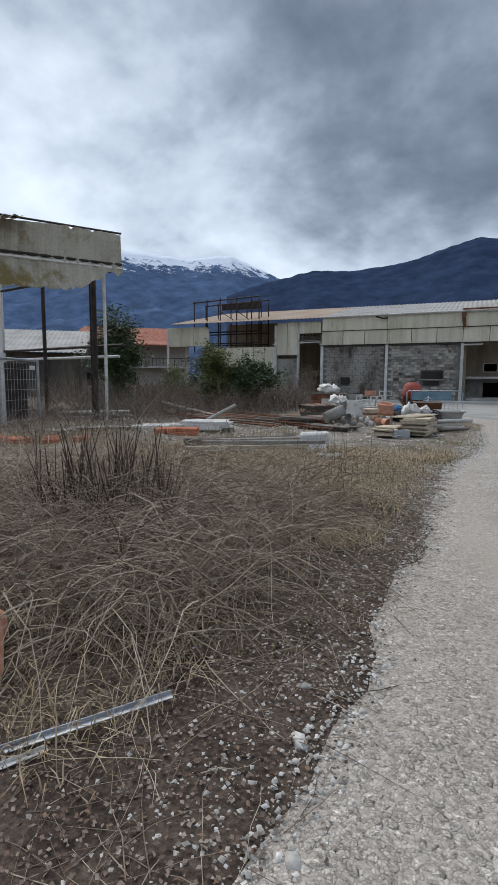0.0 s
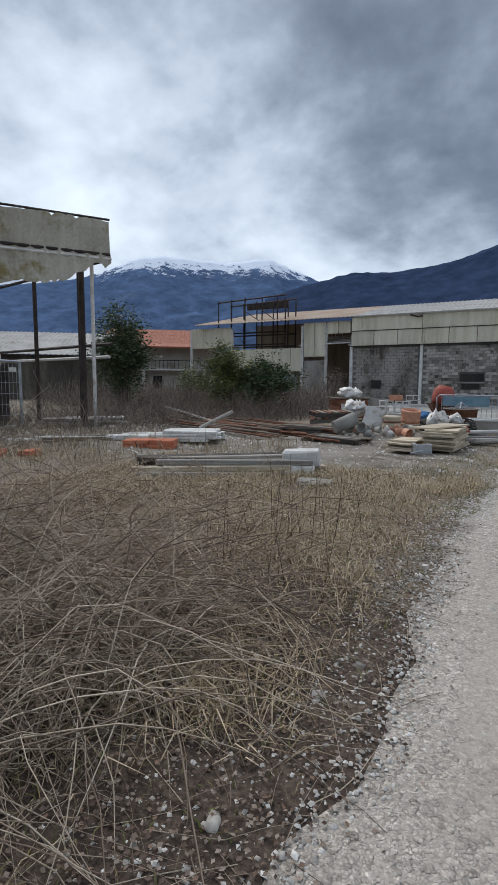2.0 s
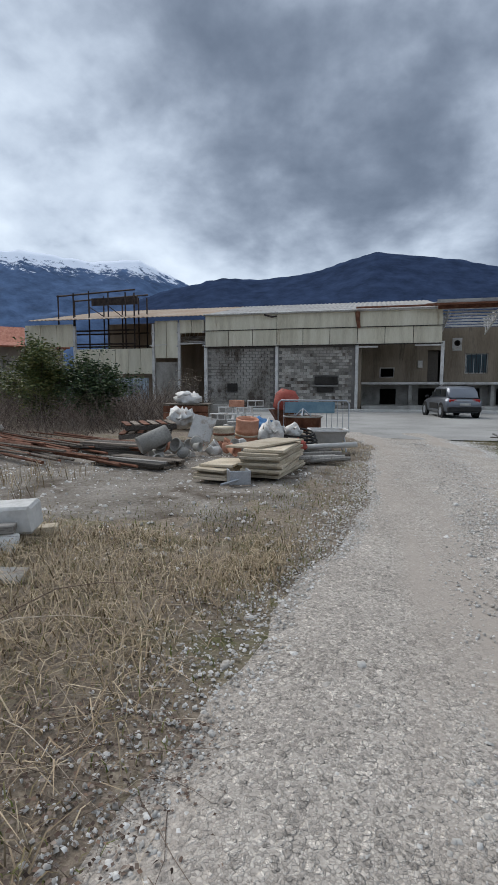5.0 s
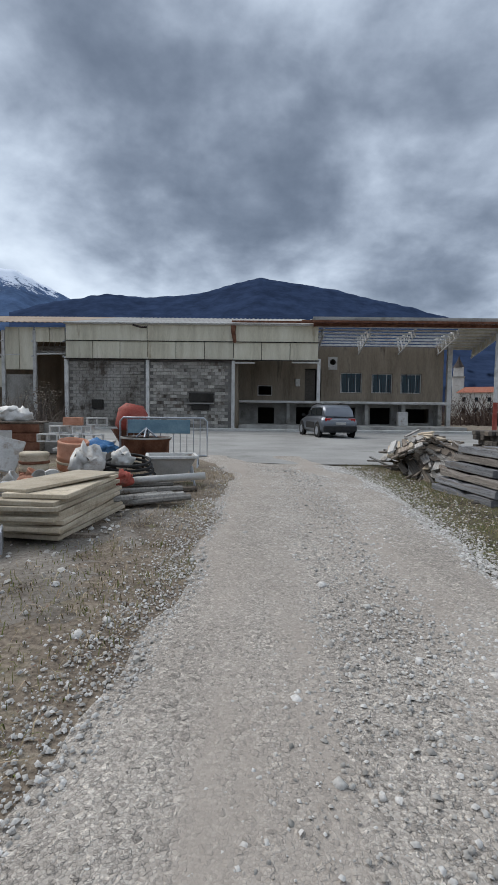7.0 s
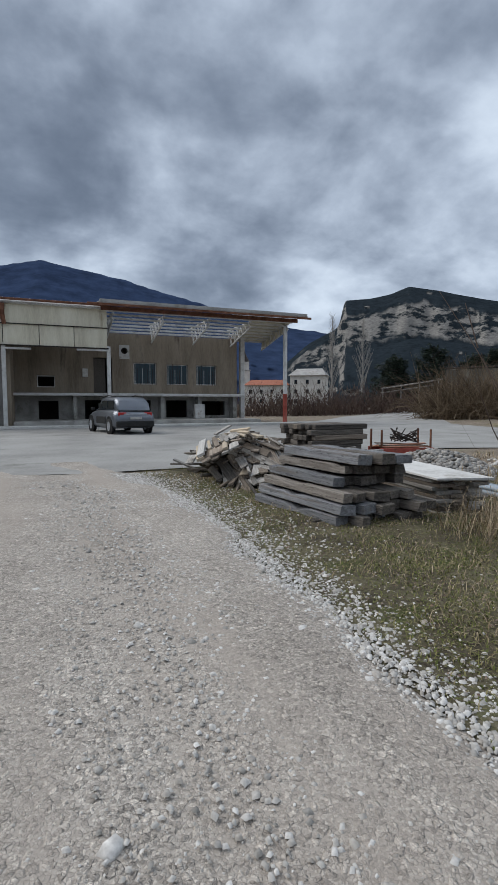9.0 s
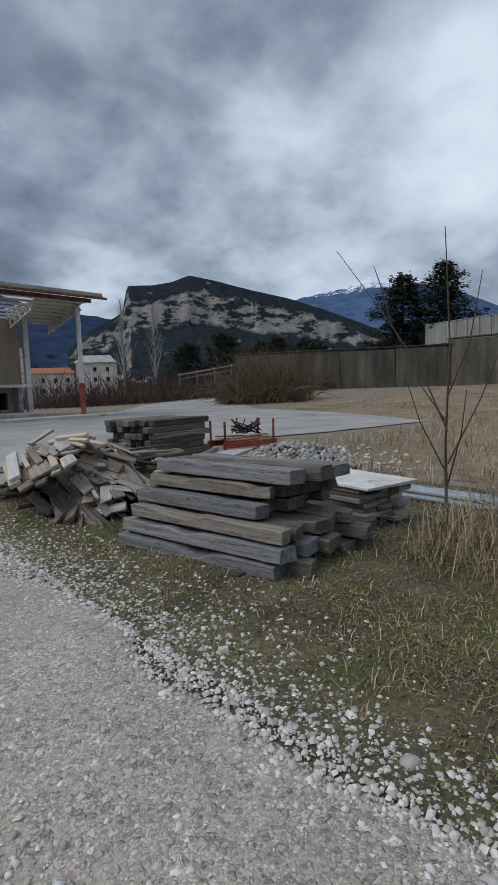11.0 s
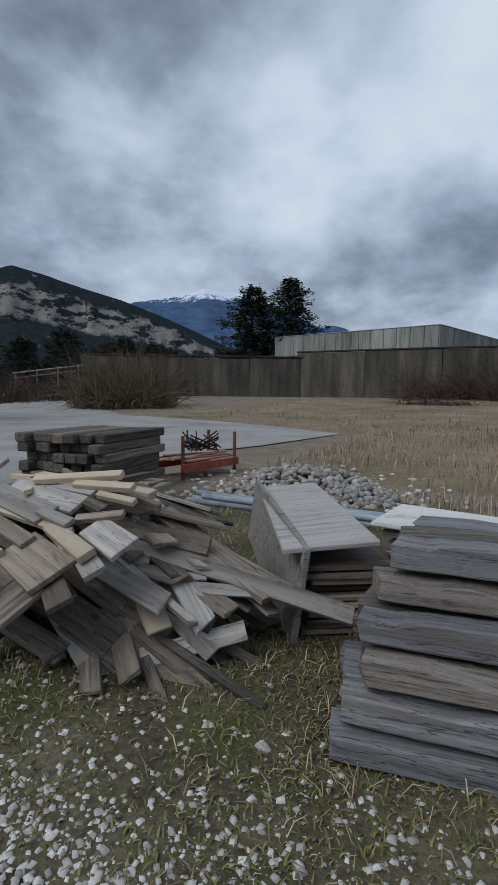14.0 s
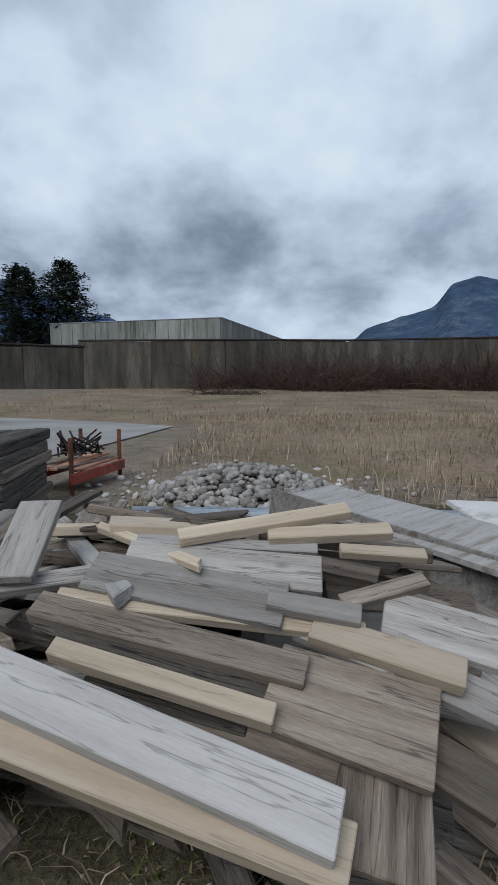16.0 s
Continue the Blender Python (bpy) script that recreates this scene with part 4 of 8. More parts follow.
# roof sheets
for xa, xb, mt in ((-24, -10.2, M_RUST_ROOF), (-10.2, 5.3, M_ROOF)):
    w = xb - xa
    g = corrugated(w, 12.0, int(w / 0.35), 0.03, 0.02, 4)
    part("roof", moved(g, Matrix.Translation(((xa + xb) / 2, FY + 5.5, 6.5 + 5.5 * 0.2)) @ pose(0, 0, 0, 11.5)), mt, factory, "corrugated fibre cement roof")
part("back_wall", box(29.3, 0.25, 7.6, -9.35, FY + 11.5, 0), M_STUCCO, factory)
# left ruined bays: panels further back, open trusses above
LY = FY + 0.2
for xa, xb, za, zb in ((-24.7, -20.6, 4.5, 6.15), (-20.4, -17.2, 2.5, 4.3), (-17.2, -14.2, 2.5, 4.3), (-14.1, -12.3, 3.6, 6.2), (-12.25, -10.35, 5.3, 6.2)):
    n = 3 if xb - xa > 2.5 else 2
    w = (xb - xa) / n
    for i in range(n):
        part("old_panel", box(w - 0.04, 0.1, zb - za, xa + w * (i + 0.5), LY + rnd.uniform(-0.02, 0.02), za, 0.01), M_CREAM, factory)
for x in (-24.6, -20.5, -14.2, -12.25):
    part("column", box(0.18, 0.22, 6.0, x, LY, 0.0, 0.015), M_WHITE_CONC, factory)
part("block_infill", worn(box(1.7, 0.22, 3.2, -13.2, LY + 0.1, 0.1), 0.01, 3), M_BLOCK, factory, "grey block infill wall")
part("sheet_fence", moved(corrugated(7.0, 2.1, 28, 0.035, 0.01, 4), pose(-18.0, LY - 0.3, 1.15, 90, 0, 0)), M_BLUE_PIPE, factory, "grey-blue corrugated sheeting")
for k in range(5):
    part("purlin", tube([(-14.5, LY + k * 0.9, 4.5 + 0.22 * k), (-10.3, LY + k * 0.9, 4.6 + 0.22 * k)], 0.05, 6), M_WHITE_STEEL, factory)
for x in (-14.2, -12.3, -10.4):
    part("truss", join(tube([(x, LY - 0.3, 4.4), (x, LY + 5, 5.6)], 0.05, 6), tube([(x, LY - 0.3, 5.3), (x, LY + 5, 6.5)], 0.05, 6), *[tube([(x, LY + a, 4.45 + a * 0.24), (x, LY + a + 0.6, 5.45 + a * 0.24)], 0.03, 5) for a in (0, 1, 2, 3, 4)]), M_WHITE_STEEL, factory)
# recessed wing under the canopy
WY = 43.4
WX0, WX1 = 0.3, 14.05
openings = [(7.15, 8.6, 2.5, 3.85), (9.25, 10.65, 2.5, 3.8), (11.2, 12.6, 2.5, 3.8), (1.55, 2.55, 2.25, 2.95), (4.75, 5.85, 1.95, 4.1)]


def pierced_wall(x0, x1, z0, z1, y, thick, holes):
    """One connected wall with openings right through it."""
    xs_ = sorted({x0, x1, *[h[0] for h in holes], *[h[1] for h in holes]})
    zs_ = sorted({z0, z1, *[h[2] for h in holes], *[h[3] for h in holes]})
    nx, nz = len(xs_), len(zs_)
    vs = [(x, yy, z) for yy in (y - thick / 2, y + thick / 2) for z in zs_ for x in xs_]
    at = lambda side, i, k: side * nx * nz + k * nx + i

    def full(i, k):
        if not (0 <= i < nx - 1 and 0 <= k < nz - 1):
            return False
        return not any(h[0] <= xs_[i] and xs_[i + 1] <= h[1] and h[2] <= zs_[k] and zs_[k + 1] <= h[3] for h in holes)

    fs = []
    for i in range(nx - 1):
        for k in range(nz - 1):
            if not full(i, k):
                continue
            fs.append((at(0, i, k), at(0, i + 1, k), at(0, i + 1, k + 1), at(0, i, k + 1)))
            fs.append((at(1, i, k + 1), at(1, i + 1, k + 1), at(1, i + 1, k), at(1, i, k)))
            for di, dk, a, b in ((-1, 0, (i, k + 1), (i, k)), (1, 0, (i + 1, k), (i + 1, k + 1)), (0, -1, (i, k), (i + 1, k)), (0, 1, (i + 1, k + 1), (i, k + 1))):
                if not full(i + di, k + dk):
                    fs.append((at(0, *b), at(0, *a), at(1, *a), at(1, *b)))
    return vs, fs


part("wing_wall", pierced_wall(WX0, WX1, 1.9, 5.6, WY, 0.3, openings), M_STUCCO, factory, "brown streaked render wall")
part("side_wall", box(0.3, 6.0, 5.5, WX1 - 0.15, WY + 3.2, 0.1), M_STUCCO, factory)
part("partition", box(0.25, 3.4, 4.3, 0.2, FY + 2.0, 0.0), M_STUCCO, factory)
base_holes = [(1.6, 2.7, 0.35, 1.45), (4.2, 5.6, 0.3, 1.5), (6.6, 8.2, 0.45, 1.5), (9.2, 10.6, 0.4, 1.5), (11.6, 13.2, 0.5, 1.45)]
part("plinth_wall", pierced_wall(WX0, WX1, 0.0, 1.72, WY + 0.02, 0.3, base_holes), M_CONCRETE, factory, "stained concrete plinth with low openings")
part("ledge", worn(box(14.3, 1.3, 0.17, 7.1, WY - 0.55, 1.74, 0.03), 0.012, 8), M_WHITE_CONC, factory, "pale chipped loading ledge")
for x in (3.6, 6.2, 8.8, 11.2, 13.6):
    part("ledge_pier", box(0.22, 0.9, 1.72, x, WY - 0.5, 0.05), M_CONCRETE, factory)
part("low_platform", worn(box(14.0, 3.0, 0.35, 7.4, WY - 2.0, 0.0, 0.03), 0.01, 9), M_CONCRETE, factory, "low cement platform")
# inner surfaces coloured near black to stand in for the unlit rooms
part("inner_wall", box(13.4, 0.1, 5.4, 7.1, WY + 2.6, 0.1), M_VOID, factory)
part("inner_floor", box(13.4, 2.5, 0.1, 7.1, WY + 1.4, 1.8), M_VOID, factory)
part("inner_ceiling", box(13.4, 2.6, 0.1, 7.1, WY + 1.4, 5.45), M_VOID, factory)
for x0, x1, z0, z1 in openings[:4]:
    w = part("window", join(box(x1 - x0, 0.05, 0.06, (x0 + x1) / 2, WY - 0.02, z0), box(x1 - x0, 0.05, 0.06, (x0 + x1) / 2, WY - 0.02, z1 - 0.06), box(0.06, 0.05, z1 - z0, x0 + 0.03, WY - 0.02, z0), box(0.06, 0.05, z1 - z0, x1 - 0.03, WY - 0.02, z0)), M_WHITE_STEEL, factory, "barred factory window")
    if x1 - x0 > 1.2:
        part("pane", box(x1 - x0 - 0.12, 0.02, z1 - z0 - 0.12, (x0 + x1) / 2, WY + 0.03, z0 + 0.06, 0.002), M_PANE, w, "dusty bluish window pane")
        for i in range(9):
            part("bar", tube([(x0 + 0.1 + (x1 - x0 - 0.2) * i / 8, WY - 0.1, z0), (x0 + 0.1 + (x1 - x0 - 0.2) * i / 8, WY - 0.1, z1 - 0.35 * (i % 2))], 0.016, 5), M_DARK_STEEL if i % 3 else M_WHITE_STEEL, w)
part("door_leaf", box(0.9, 0.05, 2.1, 5.0, WY + 0.1, 1.95), M_DARK_WOOD, factory, "dark wooden door standing ajar")
part("notice_board", box(0.62, 0.03, 0.85, 6.6, WY - 0.18, 4.05), M_PLASTIC_W, factory, "white notice board with a dark ring mark")
part("notice_ring", moved(lathe([(0.2, 0), (0.2, 0.01), (0.13, 0.01), (0.13, 0.0)], 16), pose(6.6, WY - 0.205, 4.55, 90)), M_DARK_STEEL, factory)
part("lamp_arm", tube([(0.1, FY - 0.1, 4.12), (1.35, FY - 0.15, 4.12)], 0.06, 7), M_WHITE_CONC, factory, "white pipe stub under the fascia")
part("lamp_arm", tube([(3.6, FY - 0.1, 4.18), (5.2, FY - 0.15, 4.18)], 0.06, 7), M_WHITE_CONC, factory, "white pipe stub under the fascia")
part("meter_box", box(0.32, 0.12, 0.5, 4.25, WY - 0.2, 2.9, 0.02), M_PLASTIC_W, factory, "small grey-white meter box")
part("white_crate", box(0.62, 0.4, 0.9, 11.0, WY - 1.5, 0.35), M_PLASTIC_W, factory, "white cabinet on the low platform")
# canopy
CX0, CX1 = 5.1, 16.35
part("canopy_post", join(tube([(16.05, FY, 0.0), (16.05, FY, 6.1)], 0.13, 10)), M_WHITE_STEEL, factory, "white steel post with rust at its foot")
part("post_foot", tube([(16.05, FY, 0.0), (16.05, FY, 1.9)], 0.137, 10), M_RED, factory, "red rusted lower part of the post")
part("canopy_post", box(0.3, 0.3, 6.0, 14.6, WY + 0.3, 0.0, 0.02), M_WHITE_CONC, factory)
part("canopy_post", box(0.2, 0.2, 4.3, 5.26, FY - 0.02, 0.0, 0.02), M_WHITE_STEEL, factory)
for k, y in enumerate(np.linspace(FY - 0.4, WY + 0.5, 8)):
    part("purlin", box(11.2, 0.08, 0.11, 10.7, float(y), 6.18 - (y - FY) * 0.16, 0.008), M_WHITE_STEEL, factory)
part("front_beam", box(11.8, 0.16, 0.22, 10.75, FY - 0.45, 6.3, 0.02), M_RUST, factory, "rusted front eave beam")
part("eave_fascia", worn(box(12.3, 0.05, 0.2, 10.9, 38.9, 6.57, 0.01), 0.012, 12), M_ROOF, factory, "streaked buff eave board")
part("eave_sheet", moved(corrugated(12.4, 1.5, 40, 0.03, 0.02, 4), pose(10.9, 39.6, 6.72, 8)), M_ROOF, factory, "strip of corrugated roofing left along the eave")
part("end_sheet", moved(corrugated(2.7, 4.9, 9, 0.03, 0.02, 4), pose(15.15, 41.9, 6.08, -9)), M_CREAM, factory, "remaining cream roof sheets at the end of the canopy")
for x in (5.5, 8.3, 11.0, 13.6, 16.1):
    zf = lambda y: 6.15 - (y - FY) * 0.16
    ya, yb = FY - 0.3, WY + 0.4
    seg = [tube([(x, ya, 6.2), (x, yb, 6.2)], 0.05, 6), tube([(x, ya, 5.9), (x, yb, 5.0)], 0.05, 6)]
    for i in range(6):
        y0, y1 = ya + (yb - ya) * i / 6, ya + (yb - ya) * (i + 0.5) / 6
        seg.append(tube([(x, y0, 5.9 - 0.9 * i / 6), (x, y1, 6.2)], 0.025, 5))
        seg.append(tube([(x, y1, 6.2), (x, ya + (yb - ya) * (i + 1) / 6, 5.9 - 0.9 * (i + 1) / 6)], 0.025, 5))
    part("roof_truss", join(*seg), M_WHITE_STEEL, factory)
for k in range(4):
    y0, y1 = FY + 0.3 + k * 0.95, FY + 1.2 + k * 0.95
    part("side_panel", ([(16.2, y0, 5.95 - (y0 - FY) * 0.2), (16.2, y1, 5.95 - (y1 - FY) * 0.2), (16.2, y1, 6.5), (16.2, y0, 6.5), (16.26, y0, 5.95 - (y0 - FY) * 0.2), (16.26, y1, 5.95 - (y1 - FY) * 0.2), (16.26, y1, 6.5), (16.26, y0, 6.5)], [(0, 1, 2, 3), (7, 6, 5, 4), (0, 4, 5, 1), (3, 2, 6, 7), (0, 3, 7, 4), (1, 5, 6, 2)]), M_CREAM, factory)
part("eave_trim", box(13.2, 0.06, 0.13, 10.7, 38.83, 6.43, 0.015), M_RUST, factory, "rusted eave trim")
part("eave_trim", box(5.3, 0.05, 0.12, 2.6, 39.5, 6.5, 0.015), M_RUST, factory, "rusted eave trim")
part("rain_pipe", tube([(0.05, FY - 0.35, 6.3), (0.05, FY - 0.4, 5.9), (0.15, FY - 0.35, 5.3)], 0.16, 8, 0.1), M_RUST, factory, "rusted broken rain hopper")
part("rain_pipe", tube([(-5.2, FY - 0.3, 6.2), (-5.5, FY - 0.45, 6.15), (-6.0, FY - 0.5, 6.3)], 0.06, 7), M_DARK_STEEL, factory)
# holes in the block wall: dark sheets stand in for the shade inside
part("broken_hole", join(box(1.5, 0.06, 0.5, -1.9, FY - 0.06, 1.75), box(1.1, 0.06, 0.3, -1.95, FY - 0.06, 1.25)), M_VOID, factory, "dark sheet painted as the shade in a broken-out hole of the block wall")
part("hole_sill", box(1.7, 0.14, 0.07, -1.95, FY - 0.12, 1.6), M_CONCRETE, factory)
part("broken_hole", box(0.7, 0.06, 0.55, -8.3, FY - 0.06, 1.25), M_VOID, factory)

# rooftop steel frame
frame_t = thing("rooftop_steel_frame", pose(-19.2, 41.0, 0.35), "dark rusted steel frame standing on the ruined bays", "steel frame")
for x in (-3.2, -1.9, -0.6, 1.0, 2.4, 3.1):
    for y in (0.0, 2.2):
        part("post", tube([(x, y, 3.7), (x, y, 8.35 - 0.08 * abs(x + 0.4))], 0.06, 6), M_DARK_STEEL, frame_t)
for z in (8.3, 5.4, 4.4):
    for y in (0.0, 2.2):
        part("rail", tube([(-3.3, y, z - 0.25 if z > 8 else z), (3.2, y, z)], 0.06, 6), M_DARK_STEEL, frame_t)
part("tank_board", box(3.8, 0.12, 0.55, 1.2, 0.6, 7.35), M_DARK_STEEL, frame_t)
for a, b in ((-0.6, 1.0), (1.0, 2.4)):
    part("brace", tube([(a, 0, 7.2), (b, 0, 6.2)], 0.035, 5), M_DARK_STEEL, frame_t)

# ---------------------------------------------------------------- east side: wall, hall, village
def run_wall(name, pts, z0, z1, thick, mat, label):
    w = thing(name, pose(0, 0, 0), label, "retaining wall")
    for (ax, ay), (bx, by) in zip(pts, pts[1:]):
        d = Vector((bx - ax, by - ay, 0))
        n = max(1, int(d.length / 6))
        for i in range(n):
            a = Vector((ax, ay, 0)) + d * (i / n)
            ln = d.length / n
            g = worn(box(ln - 0.04, thick, z1 - z0 + 0.12 * math.sin(i * 2.1), 0, 0, 0, 0.03), 0.02, i)
            part("wall_panel", g, mat, w, m=Matrix.Translation(a + d / n / 2 + Vector((0, 0, z0))) @ pose(0, 0, 0, 0, 0, math.degrees(math.atan2(d.y, d.x))))
            part("coping", box(ln, thick + 0.2, 0.18, 0, 0, 0, 0.03), M_DARK_STEEL, w, "dark coping", m=Matrix.Translation(a + d / n / 2 + Vector((0, 0, z1 + 0.1))) @ pose(0, 0, 0, 0, 0, math.degrees(math.atan2(d.y, d.x))))
            part("buttress", box(0.35, 0.3, z1 - z0, 0, thick / 2 + 0.1, 0, 0.03), mat, w, m=Matrix.Translation(a + Vector((0, 0, z0))) @ pose(0, 0, 0, 0, 0, math.degrees(math.atan2(d.y, d.x))))
    return w


run_wall("retaining_wall_north", [(49, 61), (61.5, 37.4)], 0.2, 5.5, 0.5, M_WALL_OLD, "tall rust-streaked concrete retaining wall")
run_wall("retaining_wall", [(61.4, 38.2), (60.2, 21.5), (61, 8), (57, -9), (46, -50)], 0.2, 6.15, 0.5, M_WALL_OLD, "tall dark weathered concrete wall across the meadow")
hall = thing("flat_roofed_hall", pose(0, 0, 0), "flat-roofed hall with algae-streaked pale parapet panels", "hall")
A, B, C = Vector((66.3, 43.3, 0)), Vector((60.4, 22.0, 0)), Vector((92, 12, 0))
for P, Q, n in ((A, B, 14), (B, C, 18)):
    d = (Q - P) / n
    ang = math.degrees(math.atan2(d.y, d.x))
    for i in range(n):
        part("parapet_panel", box(d.length - 0.05, 0.2, 2.55, 0, 0, 0, 0.02), M_PARAPET, hall, m=Matrix.Translation(P + d * (i + 0.5) + Vector((0, 0, 6.2))) @ pose(0, 0, 0, 0, 0, ang))
    part("parapet_cap", box((Q - P).length, 0.3, 0.08, 0, 0, 0, 0.01), M_GALV, hall, m=Matrix.Translation((P + Q) / 2 + Vector((0, 0, 8.76))) @ pose(0, 0, 0, 0, 0, ang))
part("roof_slab", ([(A.x, A.y, 7.6), (B.x, B.y, 7.6), (C.x, C.y, 7.6), (A.x + C.x - B.x, A.y + C.y - B.y, 7.6), (A.x, A.y, 7.3), (B.x, B.y, 7.3), (C.x, C.y, 7.3), (A.x + C.x - B.x, A.y + C.y - B.y, 7.3)], [(0, 1, 2, 3), (7, 6, 5, 4), (0, 4, 5, 1), (1, 5, 6, 2), (2, 6, 7, 3), (3, 7, 4, 0)]), M_CONCRETE, hall)

church = thing("church", pose(75.5, 197, -1.5, 0, 0, -20), "white village church with a slender bell tower", "church")
part("tower", box(4.0, 4.0, 15.5, 0, 0, 0, 0.05), M_HOUSE, church)
part("belfry", box(3.4, 3.4, 3.2, 0, 0, 15.9, 0.05), M_HOUSE, church)
part("cornice", box(4.5, 4.5, 0.45, 0, 0, 15.5, 0.05), M_CONCRETE, church)
# dark block standing in for the shade in the belfry opening
part("belfry_opening", box(1.2, 3.5, 2.4, 0, 0, 12.2, 0.02), M_VOID, church)
part("spire", lathe([(2.2, 19.1), (1.2, 20.6), (0.35, 22.4), (0.05, 23.6)], 8), M_DARK_STEEL, church, "dark bell-shaped spire")
part("nave", box(9, 14, 8, 7.5, 3, -1, 0.05), M_HOUSE, church)
part("nave_roof", ([(2.6, -4.5, 7), (12.4, -4.5, 7), (7.5, -4.5, 10), (2.6, 10.5, 7), (12.4, 10.5, 7), (7.5, 10.5, 10)], [(0, 1, 2), (5, 4, 3), (0, 2, 5, 3), (1, 4, 5, 2), (0, 3, 4, 1)]), M_TILE_ROOF, church)


def village_house(x, y, z, yaw, w, d, h, roof_h, roof_mat, label, rows=2, cols=3, mat=None):
    t = thing("house", pose(x, y, z, 0, 0, yaw), label, "house")
    part("wall", box(w, d, h, 0, 0, 0, 0.04), mat or M_HOUSE, t)
    o = 0.6
    part("roof", ([(-w / 2 - o, -d / 2 - o, h), (w / 2 + o, -d / 2 - o, h), (w / 2 + o, d / 2 + o, h), (-w / 2 - o, d / 2 + o, h), (-w / 2 + 1.5, 0, h + roof_h), (w / 2 - 1.5, 0, h + roof_h)], [(0, 1, 5, 4), (2, 3, 4, 5), (1, 2, 5), (3, 0, 4), (3, 2, 1, 0)]), roof_mat, t)
    for r in range(rows):
        for c in range(cols):
            wx = -w / 2 + w * (c + 0.5) / cols
            wz = 1.0 + r * (h - 0.6) / rows
            win = part("window", box(1.0, 0.12, 1.35, wx, -d / 2 - 0.02, wz, 0.02), M_GLASS, t)
            part("sill", box(1.2, 0.25, 0.1, wx, -d / 2 - 0.08, wz - 0.1, 0.02), M_CONCRETE, win)
    return t


village_house(89, 169, 0.5, -38, 12, 9, 10.5, 2.6, M_ROOF, "pale three-storey village house with a hipped roof", 3, 3)
village_house(76, 176, 0.5, -30, 15, 8, 7.2, 2.0, M_TILE_ROOF, "low pale village house with a tiled roof", 2, 4)
village_house(61, 196, 0.5, -20, 10, 8, 6.5, 2.0, M_TILE_ROOF, "small plastered village house", 2, 3)
red_house = village_house(-37, 51, 0.0, 39, 13, 9, 5.6, 2.2, M_TILE_ROOF, "two-storey house with red roof tiles and a balcony", 1, 3)
part("balcony_slab", box(12.6, 1.6, 0.18, 0, -5.3, 2.9), M_WHITE_CONC, red_house)
part("balcony_rail", join(*[tube([(-6.2 + i * 0.4, -6.05, 3.0), (-6.2 + i * 0.4, -6.05, 3.95)], 0.025, 4) for i in range(32)], tube([(-6.3, -6.05, 3.97), (6.3, -6.05, 3.97)], 0.04, 5)), M_DARK_STEEL, red_house)
for x in (-6, -1.5, 6):
    part("post", box(0.35, 0.35, 5.5, x, -5.9, 0), M_WHITE_CONC, red_house)
part("porch_roof", moved(box(13.8, 2.6, 0.15), pose(0, -5.6, 5.5, 12)), M_TILE_ROOF, red_house)
grey_hall = thing("grey_roofed_hall", pose(-40.5, 30, 0, 0, 0, 38), "low hall with a large pale corrugated roof", "hall")
part("wall", box(22, 12, 3.9, 0, 6, 0, 0.03), M_WALL_OLD, grey_hall)
part("roof", moved(corrugated(23, 11, 52, 0.04, 0.03, 4), Matrix.Translation((0, 4.6, 5.3)) @ pose(0, 0, 0, 15)), M_ROOF, grey_hall)

# ---------------------------------------------------------------- ruined shed on the west side
shed = thing("ruined_shed", pose(0, 0, 0), "ruined steel shed with torn hanging corrugated cladding", "shed")
SC, SB, SA = Vector((-10.0, 14.4, 0)), Vector((-13.6, 9.6, 0)), Vector((-17.6, 16.0, 0))
for p, mt, h, r in ((SC + Vector((-0.75, 0, 0)), M_WHITE_STEEL, 5.3, 0.055), (SC + Vector((-1.25, 0.05, 0)), M_DARK_STEEL, 5.3, 0.09), (SC + Vector((-1.42, 0.1, 0)), M_DARK_STEEL, 5.3, 0.05), (SC.lerp(SA, 0.58), M_DARK_STEEL, 5.9, 0.07), (SC.lerp(SA, 0.97), M_WHITE_STEEL, 5.9, 0.1), (SC.lerp(SB, 0.62), M_WHITE_STEEL, 6.6, 0.09)):
    part("post", tube([(p.x, p.y, 0), (p.x, p.y, h)], r, 8), mt, shed)
for P, Q, z, mt in ((SC, SB, 5.0, M_WHITE_STEEL), (SC, SA, 5.0, M_DARK_STEEL), (SC + Vector((0, 0, 0)), SA, 2.55, M_DARK_STEEL), (SC, SB, 5.12, M_DARK_STEEL), (SC + Vector((-0.5, 0.4, 0)), SA, 2.2, M_WHITE_STEEL)):
    part("rail", tube([(P.x, P.y, z), (Q.x, Q.y, z)], 0.05, 6), mt, shed)
# torn cladding with a ragged lower edge
dv = SB - SC
n = 64
vs, fs = [], []
rr = random.Random(8)
low = 4.95
for i in range(n + 1):
    u = i / n
    p = SC + dv * u
    off = 0.03 * math.sin(i * math.pi / 2)
    nrm = Vector((dv.y, -dv.x, 0)).normalized() * off
    low += rr.uniform(-0.11, 0.11)
    low = min(5.05, max(4.15, low - 0.03 * (0.2 < u < 0.6) + 0.02 * (u > 0.75)))
    top = 6.05 + 0.04 * math.sin(u * 7) + (0.0 if rr.random() > 0.12 else -0.08)
    for z in (low, (low * 2 + top) / 3, top):
        vs.append(tuple(p + nrm + Vector((0.05 * math.sin(z * 3 + u * 5), 0, z))))
for i in range(n):
    for k in (0, 1):
        a = i * 3 + k
        fs.append((a, a + 3, a + 4, a + 1))
